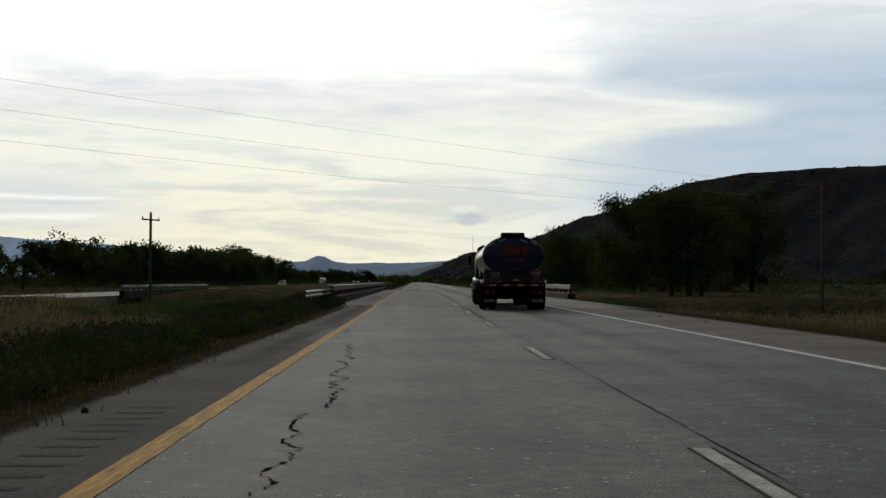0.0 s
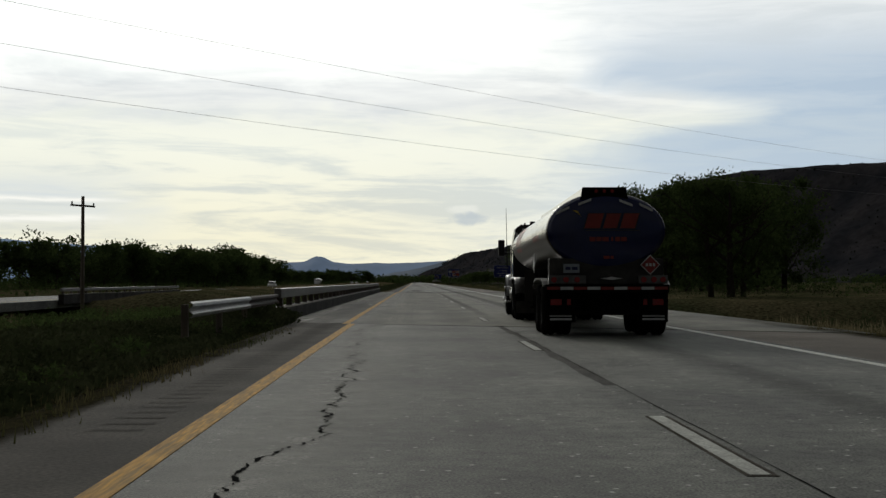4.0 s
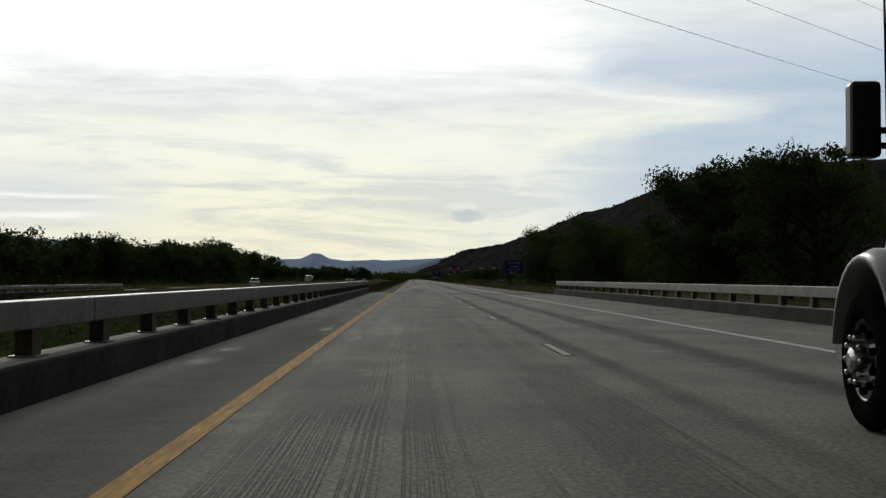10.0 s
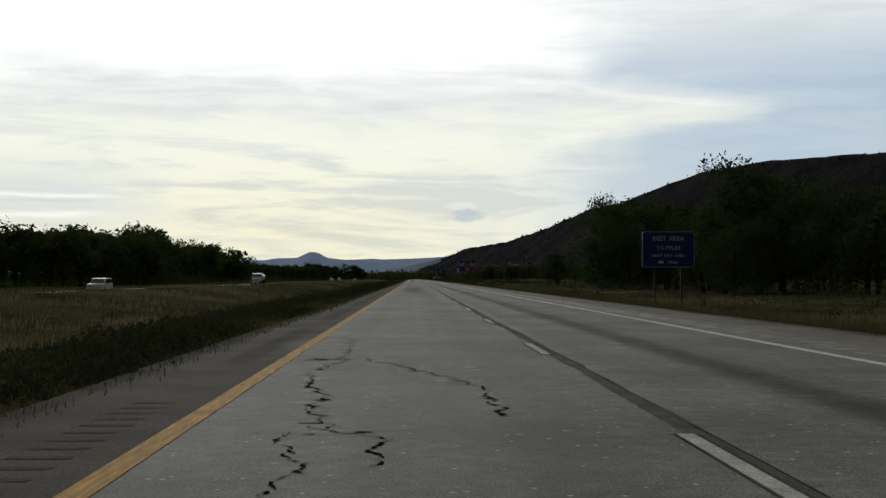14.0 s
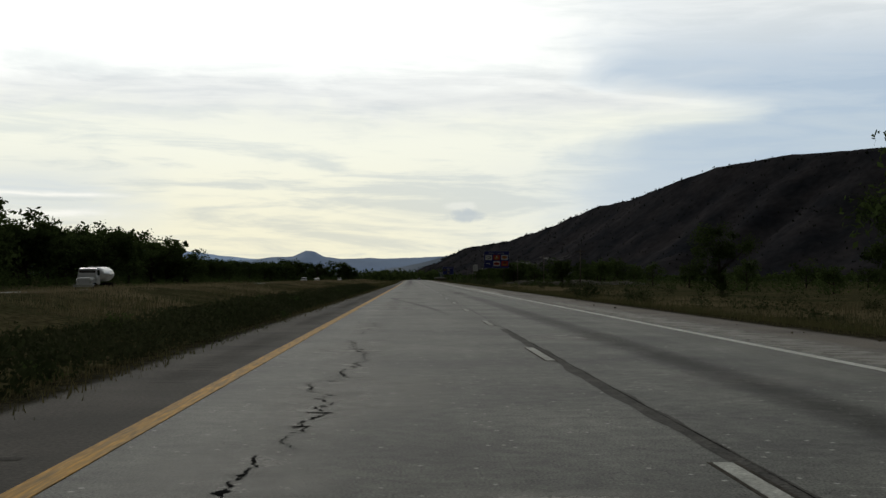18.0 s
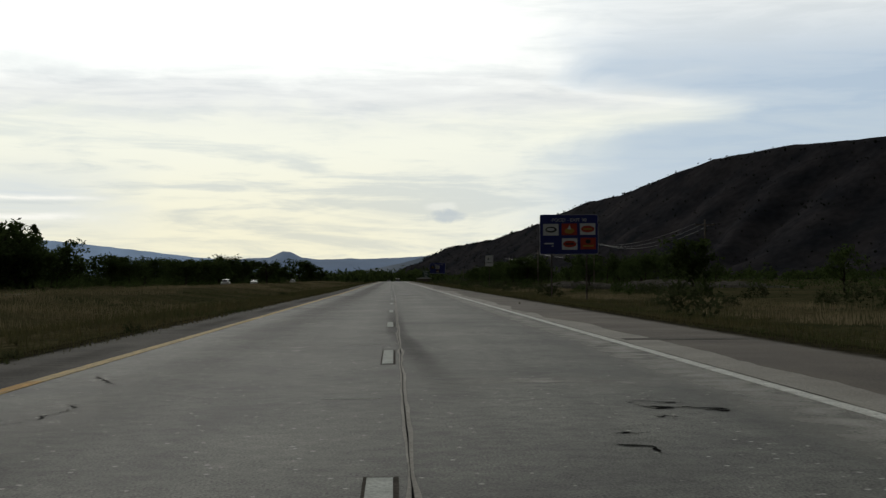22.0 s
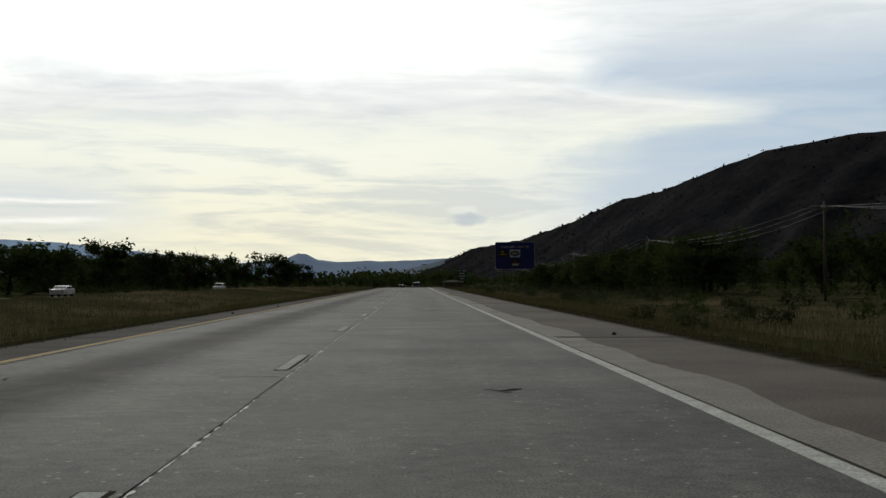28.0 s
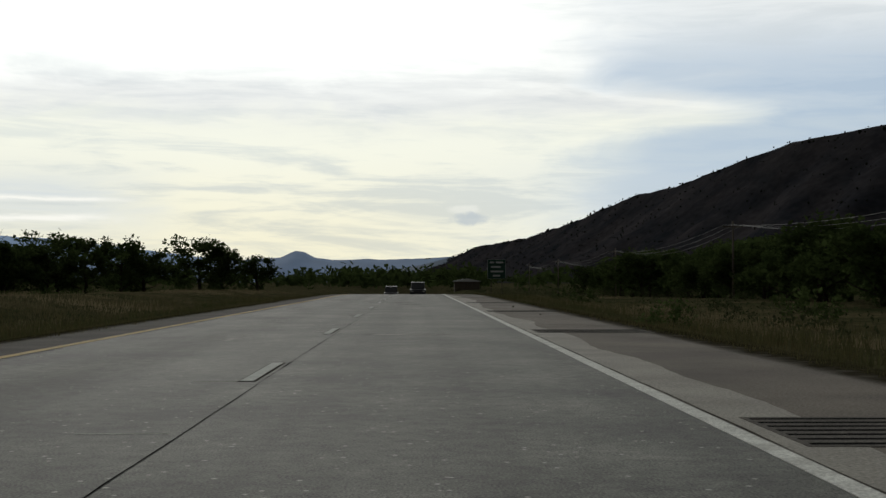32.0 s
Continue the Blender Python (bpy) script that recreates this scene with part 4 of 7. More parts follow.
def woods():
    """Far woods across the valley floor."""
    r = random.Random(3)
    centres = []
    for i in range(1900):
        y = r.uniform(1220, 3300)
        x = r.uniform(-0.36, 0.40) * y
        if -48 < x < 30 and y < 1330:
            continue
        if i % 9 == 0:
            x, y = r.uniform(-48, 34), r.uniform(1330, 1900)
        h = r.uniform(5, 11)
        for _ in range(3):
            centres.append((x + r.uniform(-4, 4), y + r.uniform(-3, 3), -1.3 + h * r.uniform(0.2, 0.75), h * r.uniform(0.3, 0.45)))
    V, F = leaf_cloud(r, centres, 9, 1.1, 1.6)
    tagged(new("far_woods", quick("far_woods", V, F, M_LEAF)), "dark woods on the distant valley floor", "woods", kind="stuff")


woods()


def scrub():
    """Low brush over the valley floor between the road, the trees and the hill."""
    r = random.Random(8)
    centres = []
    for _ in range(5200):
        y = r.uniform(60, 1350)
        if r.random() < 0.62:
            x = 17 + 160 * r.random() ** 1.6
        else:
            x = -46 - 90 * r.random()
        if 78 < y < 148 or noise.noise((x * 0.03, y * 0.012, 4.0)) < -0.12:
            continue
        h = r.uniform(0.5, 1.3) * (1 + 1.1 * min(1, abs(x) / 90))
        z = ground_z(x, y)
        for _ in range(2):
            centres.append((x + r.uniform(-1, 1) * h, y + r.uniform(-1, 1) * h, z + h * r.uniform(0.25, 0.6), h * r.uniform(0.45, 0.7)))
    for _ in range(1900):            # undergrowth at the foot of the tree belt
        y = r.uniform(300, 1060)
        x = -88 + 26 * min(1, max(0, (y - 380) / 150)) * (y < 570) - 26 * r.random() ** 1.4
        h = r.uniform(2.0, 6.5)
        z = ground_z(x, y)
        for _ in range(2):
            centres.append((x + r.uniform(-1, 1) * h * 0.5, y + r.uniform(-1, 1) * h * 0.5, z + h * r.uniform(0.2, 0.7), h * r.uniform(0.35, 0.55)))
    close = [c for c in centres if abs(c[0]) < 46]
    V, F = leaf_cloud(r, close, 34, 1.15, 0.088)
    tagged(new("roadside_scrub", quick("roadside_scrub", V, F, M_BUSH)), "low dusty green brush beyond the verge", "scrub", kind="stuff")
    V, F = leaf_cloud(r, [c for c in centres if abs(c[0]) >= 46], 12, 1.15, 0.21)
    tagged(new("valley_scrub", quick("valley_scrub", V, F, M_LEAF)), "dark low brush covering the valley floor", "scrub", kind="stuff")


scrub()


def straw():
    """Taller straw-coloured grass in the wide central reservation and far verge."""
    r = np.random.default_rng(14)
    n = 24000
    x = np.where(r.random(n) < 0.6, r.uniform(-31, -9, n), r.uniform(14, 30, n))
    y = r.uniform(20, 1080, n)
    V, F = [], []
    for a, b in zip(x, y):
        if 76 < b < 150 or noise.noise((a * 0.05, b * 0.02, 6.0)) < -0.05:
            continue
        z = ground_z(a, b)
        for _ in range(9):
            ox, oy = random.gauss(0, 0.4), random.gauss(0, 0.4)
            hh = random.uniform(0.15, 0.45)
            w = 0.018
            lx = random.gauss(0, 0.2) * hh
            o = len(V)
            V += [(a + ox - w, b + oy, z - 0.05), (a + ox + w, b + oy, z - 0.05), (a + ox + lx, b + oy + lx, z + hh)]
            F.append((o, o + 1, o + 2))
    tagged(new("straw_grass", quick("straw_grass", V, F, M_STRAW)), "dry straw-coloured grass in the central reservation", "grass", kind="stuff")


def grass():
    r = np.random.default_rng(4)
    n = 66000
    side = r.random(n) < 0.52
    d = r.random(n) ** 2.2
    x = np.where(side, LEFT + 0.35 - 15 * d, RIGHT - 0.1 + 13 * d)
    y = r.uniform(4, 1010, n)
    gap = (y > 52) & (y < 152)
    x, y = x[~gap], y[~gap]
    V, F = [], []
    for a, b in zip(x.tolist(), y.tolist()):
        if a < 0:
            a += drift(b)
        z = ground_z(a, b)
        tall = 0.12 + 0.38 * max(0, noise.noise((a * 0.12, b * 0.05, 8)) + 0.35) * min(1, max(0.15, (abs(a - 2.9) - 6.3) / 3))
        for _ in range(5):
            ox, oy = random.gauss(0, 0.12), random.gauss(0, 0.12)
            th = random.random() * 3.14
            hh = tall * random.uniform(0.5, 1.3)
            w = 0.012 + 0.015 * hh
            lx, ly = random.gauss(0, 0.25) * hh, random.gauss(0, 0.25) * hh
            o = len(V)
            V += [(a + ox - w * math.cos(th), b + oy - w * math.sin(th), z - 0.03), (a + ox + w * math.cos(th), b + oy + w * math.sin(th), z - 0.03), (a + ox + lx, b + oy + ly, z + hh)]
            F.append((o, o + 1, o + 2))
    tagged(new("roadside_grass", quick("roadside_grass", V, F, M_GRASS)), "dry brown and green grass on the verges", "grass", kind="stuff")


def weeds():
    """Tall dark weeds crowding the edge of the inner shoulder."""
    r = np.random.default_rng(24)
    n = 30000
    x = LEFT - 0.15 - 3.6 * r.random(n) ** 1.3
    y = np.where(r.random(n) < 0.38, 57 - 55 * r.random(n) ** 1.5, r.uniform(155, 470, n))
    V, F = [], []
    for a, b in zip(x.tolist(), y.tolist()):
        k = noise.noise((a * 0.35, b * 0.11, 2.0)) + 0.45 * noise.noise((a * 0.9, b * 0.5, 7.0)) + 0.25
        if b > 300 or 34 < b < 60:
            k += 0.3
        if k < 0.12:
            continue
        z = ground_z(a, b)
        tall = min(0.75, 0.22 + 0.55 * k) * min(1.0, 0.35 + (LEFT - a) * 0.6)
        for _ in range(6):
            q = Vector((a + random.gauss(0, 0.13), b + random.gauss(0, 0.13), z + tall * random.random() ** 0.8))
            u = Vector((random.gauss(0, 1), random.gauss(0, 1), random.gauss(0, 1.3))).normalized()
            v = u.orthogonal().normalized()
            g = random.uniform(0.03, 0.065)
            o = len(V)
            V += [tuple(q - u * g), tuple(q + v * g * 0.5), tuple(q + u * g), tuple(q - v * g * 0.5)]
            F.append((o, o + 1, o + 2, o + 3))
    tagged(new("verge_weeds", quick("verge_weeds", V, F, M_BUSH)), "tall dark green weeds crowding the shoulder", "weeds", kind="stuff")


def gap_brush():
    """Low brush added in the river cutting between the two bridges, in place of its deep shade."""
    r = random.Random(31)
    centres = []
    for _ in range(700):
        x, y = -4.9 - 22 * r.random() ** 1.8, r.uniform(59, 114)
        z = ground_z(x, y)
        top = 0.42 - 0.05 * (-4.9 - x)
        for _ in range(2):
            centres.append((x + r.uniform(-0.5, 0.5), y + r.uniform(-0.5, 0.5), z + (top - 0.4 - z) * r.uniform(0.6, 1.0), r.uniform(0.38, 0.5)))
    V, F = leaf_cloud(r, centres, 30, 1.0, 0.075)
    tagged(new("riverside_willows", quick("riverside_willows", V, F, M_LEAF)), "added dark brush for the deep shade between the bridges", "brush", kind="stuff")


grass()
gap_brush()
straw()
weeds()
for i in range(90):
    y = rng.uniform(160, 1000)
    if rng.random() < 0.5:
        bush(rng.uniform(-14, -4.6), y, rng.uniform(0.3, 0.6))
    else:
        bush(rng.uniform(10.5, 34), y, rng.uniform(0.5, 1.6))
for i in range(52):
    bush(rng.uniform(-5.0, -3.75), rng.uniform(18, 60), rng.uniform(0.25, 0.6), label="scrubby weeds growing under the guardrail")
for i in range(40):
    bush(rng.uniform(-4.2, -3.2), rng.uniform(300, 520), rng.uniform(0.18, 0.4), label="low weeds at the edge of the inner shoulder")
for i in range(56):
    bush(rng.uniform(-9.5, -4.3), rng.uniform(350, 450), rng.uniform(0.4, 0.85), label="dark green weeds along the inner shoulder")
for i in range(64):
    y = rng.uniform(560, 900)
    bush(rng.uniform(14.5, 34), y, rng.uniform(0.7, 1.9), label="dark brush on the slope beyond the verge")
bush(10.5, 632, 0.85, 2), bush(10.7, 889, 1.0, 2), bush(25, 700, 2.2, 2), bush(22, 912, 2.0, 2), bush(30, 640, 1.8, 2)


# ---- barriers ----
def guardrail(name, x, y0, y1, side, label, posts=True):
    """Corrugated steel beam on posts; side +1 faces the road towards +x."""
    root = new(name)
    prof = [(0.0, 0.45), (0.05, 0.47), (0.06, 0.52), (0.0, 0.57), (0.0, 0.60), (0.06, 0.65), (0.05, 0.70), (0.0, 0.73), (-0.01, 0.72), (0.04, 0.69), (0.045, 0.66), (-0.012, 0.605), (-0.012, 0.565), (0.045, 0.51), (0.04, 0.48), (-0.01, 0.46)]
    y = y0
    k = 0
    while y < y1 - 0.5:
        e = min(y + 7.62, y1)
        mat = M_STEEL if k % 3 == 0 else M_RUST
        part("rail_beam", extrude([(x + side * a, b + 0.02) for a, b in prof], "y", y, e - 0.004), mat, root, "bright galvanised rail panel" if k % 3 == 0 else "dull weathered rail panel")
        y, k = e, k + 1
    y = y0 + 0.4
    while y < y1:
        part("post", box(x - side * 0.16 - 0.06, y - 0.06, -0.9, x - side * 0.16 + 0.06, y + 0.06, 0.70), M_WOOD, root, bevel=0.01)
        y += 1.905 * 2
    return tagged(root, label, "guardrail")


guardrail("guardrail", -3.95, 44.5, 58, 1, "steel guardrail with wooden posts in weeds")


def bridge_rail(name, x, y0, y1, face, label, step=2.65):
    root = new(name)
    part("kerb", box(min(x, x - face * 0.5), y0, -0.55, max(x, x - face * 0.5), y1, 0.36), M_CONC, root, "concrete bridge kerb with its shade put into the colour", bevel=0.03)
    # thin pale slab: dust and the lit kerb top put into the colour
    part("kerb_lit_top", box(min(x - face * 0.03, x - face * 0.47), y0 + 0.03, 0.355, max(x - face * 0.03, x - face * 0.47), y1 - 0.03, 0.365), M_MARGIN, root, "dusty kerb top, paled to look lit")
    xm = x - face * 0.25
    y = y0
    while y < y1 - 1:
        e = min(y + step * 4, y1)
        part("rail_beam", box(xm - 0.10, y, 0.63, xm + 0.10, e - 0.02, 0.90), M_RAIL, root, "square steel top rail", bevel=0.015)
        y = e
    y = y0 + 0.6
    post = mesh_of("post", box(-0.08, -0.14, 0.386, 0.08, 0.14, 0.63), M_RUST)
    plate = mesh_of("base_plate", box(-0.13, -0.2, 0.366, 0.13, 0.2, 0.386), M_STEEL)
    while y < y1:
        part("base_plate", plate, None, part("post", post, None, root, at=(xm, y, 0.0)), "bright worn base plate")
        y += step
    return tagged(root, label, "bridge railing")


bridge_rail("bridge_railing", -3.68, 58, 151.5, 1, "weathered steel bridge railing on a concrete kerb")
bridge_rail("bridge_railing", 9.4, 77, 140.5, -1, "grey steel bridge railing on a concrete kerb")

# the other carriageway
far_ys = [-300, -50, 45, 100, 150, 300, 500, 700, 900] + [930 + 15 * i for i in range(16)] + [1300]
road_far = tagged(part("road", slab(-43.0, -32.0, far_ys, -0.55, 0.7), M_ROAD), "pale concrete carriageway for oncoming traffic", "road", kind="structure")
part("edge_line", slab(-42.0, -41.85, far_ys, -0.544, 0.005), M_WHITE, road_far)
part("yellow_line", slab(-33.6, -33.45, far_ys, -0.544, 0.005), M_YELLOW, road_far)
far_dash = mesh_of("lane_dash", box(-0.06, -3.05, 0, 0.06, 0, 0.006), M_WHITE)
for k in range(0, 90, 1):
    y = 20 + 12.19 * k
    part("lane_dash", far_dash, None, road_far, at=(-37.6, y, crest(y - 1.5) - 0.548))
bridge_rail("bridge_railing", -31.5, 135, 190, 1, "far bridge railing of the other carriageway").location.z = -0.38

# rumble strip: short milled grooves in groups
M_MILL = material("milled_groove", (0.080, 0.073, 0.063), (0.050, 0.046, 0.040), 0.92, scale=5, fine=0.4, bump_scale=25, spec=0.04)
rumble = quick("rumble_groove", [(-0.2, -0.06, 0), (0.2, -0.06, 0), (0.2, 0.06, 0), (-0.2, 0.06, 0)], [(0, 1, 2, 3)], M_MILL)
count = 0
for y0, y1 in ((2, 55), (158, 240)):
    y = y0
    while y < y1:
        if (y % 16.0) < 11.0 or 40 < y < 60:
            part("rumble_groove", rumble, None, shoulder_left, at=(-2.28, y, 0.003))
            count += 1
        y += 0.42
V, F = [], []
y = 240
while y < 920:
    if (y % 16.0) < 11.0:
        F.append(tuple(len(V) + i for i in range(4)))
        V += [(-2.48, y - 0.06, 0.003), (-2.08, y - 0.06, 0.003), (-2.08, y + 0.06, 0.003), (-2.48, y + 0.06, 0.003)]
    y += 0.42
tagged(part("rumble_grooves", quick("rumble_grooves", V, F, M_MILL), None, shoulder_left), kind="stuff")


# cracks: dark broken lines wandering along the slab
def crack(rng, x, y, length, drift, w=0.02):
    """One crack: a run of short thin wedges."""
    V, F = [], []
    n = int(length / 0.16)
    th = drift
    for i in range(n + 1):
        k = 0.25 + 0.75 * abs(noise.noise((y * 1.3, x * 1.3, 3.3))) * 2
        ww = w * k * (0.3 if i in (0, n) else 1)
        V += [(x - ww, y, crest(y) + 0.006), (x + ww, y + 0.02, crest(y) + 0.006)]
        x += 0.16 * math.sin(th) + rng.gauss(0, 0.03)
        y += 0.16 * max(0.15, math.cos(th))
        x = max(x, -1.5)
        th = min(0.6, max(-0.6, th * 0.8 + rng.gauss(0, 0.3)))
    for i in range(n):
        if rng.random() > 0.06:
            F.append((2 * i, 2 * i + 1, 2 * i + 3, 2 * i + 2))
    return V, F


crng = random.Random(9)


def add_crack(x, y, length, drift=0.0, w=0.02, owner=None):
    part("crack", quick("crack", *crack(crng, x, y, length, drift, w), M_TAR), None, owner or road)


def flakes(xa, ya, xb, yb, n):
    """Broken-out flakes along a line: small ragged flat holes."""
    V, F = [], []
    for i in range(n):
        f = crng.random()
        x = xa + (xb - xa) * f + crng.gauss(0, 0.05)
        y = ya + (yb - ya) * f + crng.gauss(0, 0.16)
        r, stretch = crng.uniform(0.010, 0.045), crng.uniform(1.0, 3.2)
        o = len(V)
        for k in range(7):
            a = 2 * math.pi * k / 7
            q = r * crng.uniform(0.45, 1.2)
            V.append((x + q * math.cos(a) * stretch, y + q * math.sin(a), crest(y) + 0.0055))
        F.append(tuple(o + k for k in range(7)))
    return V, F


def cracks(*runs):
    """Cracks that wander from one end to the other: x, y, x, y. Short ones across the lane are broken out into flakes."""
    for xa, ya, xb, yb in runs:
        n = max(8, int(math.hypot(xb - xa, yb - ya) / 0.05))
        span = math.hypot(xb - xa, yb - ya)
        flat = abs(yb - ya) < 0.6 * abs(xb - xa)
        w = crng.uniform(0.009, 0.015)
        V, F = [], []
        walk_x = 0.0
        for i in range(n + 1):
            f = i / n
            sw = math.sin(math.pi * f)
            walk_x = 0.82 * walk_x + crng.gauss(0, 0.022)
            x = xa + (xb - xa) * f + sw * 0.2 * noise.noise((ya + 1.6 * f * n * 0.05, xa, 1.0)) + walk_x
            y = ya + (yb - ya) * f + (crng.gauss(0, 0.03) if flat else 0)
            ww = w * (0.25 + 2.4 * abs(noise.noise((i * 0.3, ya, 5.0)))) * (0.3 if i in (0, n) else 1)
            if crng.random() < 0.05:
                ww *= 2.2
            x = max(x, -1.5)
            dx, dy = (0.3 * ww, 2.5 * ww) if flat else (ww, 0.6 * ww)
            V += [(x - dx, y - dy, crest(y) + 0.006), (x + dx, y + dy, crest(y) + 0.006)]
        for i in range(n):
            if crng.random() > 0.07:
                F.append((2 * i, 2 * i + 1, 2 * i + 3, 2 * i + 2))
        part("crack", quick("crack", V, F, M_TAR), None, road)
        if span > 0.35 and (flat or crng.random() < 0.25):
            part("spalled_patch", quick("spalled_patch", *flakes(xa, ya, xb, yb, 3 + int((10 if flat else 2) * span)), M_TAR), None, road, "broken-out dark holes in the concrete")
        if span < 1.2:
            continue
        # sheen along the crack put into the colour of a pale film
        film([(xb, min(ya, yb) - 0.7), ((xa + xb) / 2 - 0.05, (ya + yb) / 2), (xa, max(ya, yb) + 0.7)], crng.uniform(0.8, 1.4), M_DUST_SHEEN, road, "pale_patch", 0.0026 + 0.000004 * len(bpy.data.objects) % 0.0006, 0.25)


cracks((-1.15, 21.53, -0.75, 10.78), (-0.95, 10.33, -0.8, 6.38))
cracks((-0.88, 40.57, -0.73, 32.56), (-0.73, 32.56, -1.1, 28.95), (-1.76, 28.46, -1.39, 26.06), (-1.39, 26.06, -1.47, 23.69))
cracks((-0.94, 55.07, -1.41, 50.32), (-1.41, 50.32, -1.13, 48.03), (-0.84, 47.26, -1.24, 43.39), (-1.02, 42.89, -0.97, 40.71))
cracks((-0.53, 168.44, 0.29, 172.13), (-0.09, 167.1, 0.36, 165.45), (0.08, 176.68, 0.29, 172.13))
cracks((-1.11, 214.18, -0.91, 208.82), (-0.91, 208.82, -1.19, 206.13), (-1.19, 206.13, -0.81, 203.59), (-0.81, 203.59, -0.9, 202.35), (-0.9, 202.35, -0.58, 201.0), (-0.77, 201.17, -0.24, 200.52), (-0.24, 200.52, -0.15, 199.64), (-0.15, 199.64, -0.26, 199.15), (-0.81, 209.11, -0.22, 207.73), (-0.22, 207.73, 0.67, 204.49), (0.67, 204.49, 0.74, 201.68), (-1.44, 208.53, -0.89, 208.82), (-1.12, 200.67, -0.94, 200.79), (-0.92, 200.79, -0.79, 199.73), (-0.79, 199.73, -0.66, 198.9), (-0.66, 198.9, -0.77, 198.18))
cracks((-0.69, 345.34, -0.68, 346.84), (-0.53, 346.96, -0.54, 347.97), (-0.54, 347.97, -0.48, 350.11), (-0.48, 350.11, -0.81, 351.98), (-0.85, 352.41, -0.51, 352.86), (-0.51, 352.86, -0.37, 356.65), (-0.37, 356.65, -0.91, 361.13), (-0.72, 363.33, -0.62, 369.39))
cracks((-0.54, 382.19, -0.56, 383.84), (-0.65, 384.11, -0.57, 385.59), (-0.57, 385.59, -0.61, 387.72), (-0.61, 387.72, -0.72, 391.05), (-0.72, 391.05, -0.82, 394.12), (-0.85, 394.55, -0.49, 396.62), (0.04, 382.36, -0.02, 383.59), (-0.01, 383.84, -0.08, 385.48))
cracks((0.7, 418.97, 0.78, 420.2), (0.74, 420.56, 0.7, 421.41), (0.78, 420.2, 1.05, 420.97), (1.05, 420.97, 1.2, 422.27), (1.2, 422.27, 1.05, 423.56), (1.05, 423.56, 0.84, 424.23), (-0.52, 425.94, -0.43, 430.25), (-0.43, 430.25, -0.93, 437.42), (3.82, 432.4, 3.55, 428.03), (3.55, 428.03, 3.39, 425.94), (3.59, 426.16, 3.53, 424.46), (4.52, 427.84, 4.98, 427.12), (4.61, 426.46, 5.2, 425.58), (3.55, 423.71, 3.66, 423.32), (3.15, 422.75, 3.57, 422.96))
cracks((-0.64, 456.58, -0.65, 457.38), (-0.65, 457.38, -0.8, 459.93), (-0.8, 459.93, -0.53, 461.3), (-0.53, 461.3, -0.3, 463.32), (-0.3, 463.32, -0.48, 464.91), (-0.48, 464.91, -0.53, 471.09), (4.39, 461.48, 4.34, 459.5), (4.26, 458.74, 4.25, 457.93), (4.26, 457.38, 4.21, 456.58))
cracks((4.27, 497.35, 4.77, 497.05), (4.22, 496.87, 4.96, 496.64), (4.23, 496.1, 4.39, 496.02), (3.71, 495.04, 3.95, 495.04), (3.61, 494.45, 3.82, 494.06), (3.07, 496.02, 3.22, 496.18), (-0.81, 495.71, -0.46, 497.71), (-1.19, 500.61, -0.75, 499.38))
cracks((4.8, 532.99, 4.73, 532.07), (4.79, 531.6, 4.91, 530.79), (4.29, 533.19, 4.54, 533.15), (4.35, 530.33, 4.39, 529.7))
cracks((3.69, 569.48, 3.86, 568.87), (4.0, 568.11, 4.06, 566.5), (4.25, 571.72, 4.5, 572.01), (5.01, 568.2, 5.85, 568.22))
cracks((-0.73, 318.64, -0.75, 314.24), (-0.73, 313.96, -1.3, 311.05), (-1.27, 310.9, -1.49, 310.21), (-1.49, 310.21, -1.23, 308.59), (0.51, 309.92, 0.46, 308.55))
cracks((4.25, 719.58, 4.61, 719.78), (-1.19, 721.09, -1.14, 721.95))
cracks((4.16, 756.64, 4.2, 755.54), (4.2, 755.54, 4.03, 754.29), (4.08, 753.78, 4.21, 753.39), (4.2, 752.61, 4.2, 751.71), (4.2, 751.71, 4.21, 751.11), (0.07, 756.44, 0.27, 754.76), (0.27, 754.76, 0.59, 753.47), (0.59, 753.47, 0.64, 752.7), (3.57, 758.48, 3.66, 756.78))
cracks((4.76, 794.3, 4.8, 793.58), (4.8, 793.58, 4.7, 792.34), (4.7, 792.34, 4.76, 791.41), (4.76, 791.41, 4.73, 790.46), (4.73, 790.46, 4.51, 788.88), (3.79, 797.28, 3.93, 795.46))
cracks((2.73, 830.95, 3.01, 830.04), (3.01, 830.04, 3.03, 828.97), (3.03, 828.97, 3.23, 827.89), (3.39, 827.38, 3.47, 826.15), (3.47, 826.15, 3.44, 825.52), (2.94, 831.74, 3.18, 833.12))
cracks((3.59, 701.12, 3.69, 699.41), (3.69, 699.41, 3.6, 698.66), (3.6, 697.57, 3.64, 696.82), (3.52, 695.97, 3.61, 696.27), (3.54, 695.76, 3.56, 695.19))
clear = [155.1 + 36.8 * k for k in range(20)]
for y in [q for q in list(range(-2, 6, 4)) + list(range(158, 440, 6)) if not any(c + 4 < q < c + 23 for c in clear)]:
    if crng.random() < 0.5:
        add_crack(crng.uniform(-1.3, -0.7), y + crng.uniform(-2, 2), crng.uniform(2, 5), crng.gauss(0.1, 0.3), crng.uniform(0.008, 0.014))
    if crng.random() < 0.15:
        add_crack(crng.uniform(-0.3, 1.2), y + crng.uniform(-2, 2), crng.uniform(1, 3), crng.gauss(0, 0.5), 0.012)
for y in range(445, 690, 19):
    if crng.random() < 0.35:
        add_crack(crng.uniform(2.8, 5.2), y + crng.uniform(-4, 4), crng.uniform(1, 3), crng.gauss(0.1, 0.25), crng.uniform(0.006, 0.011))
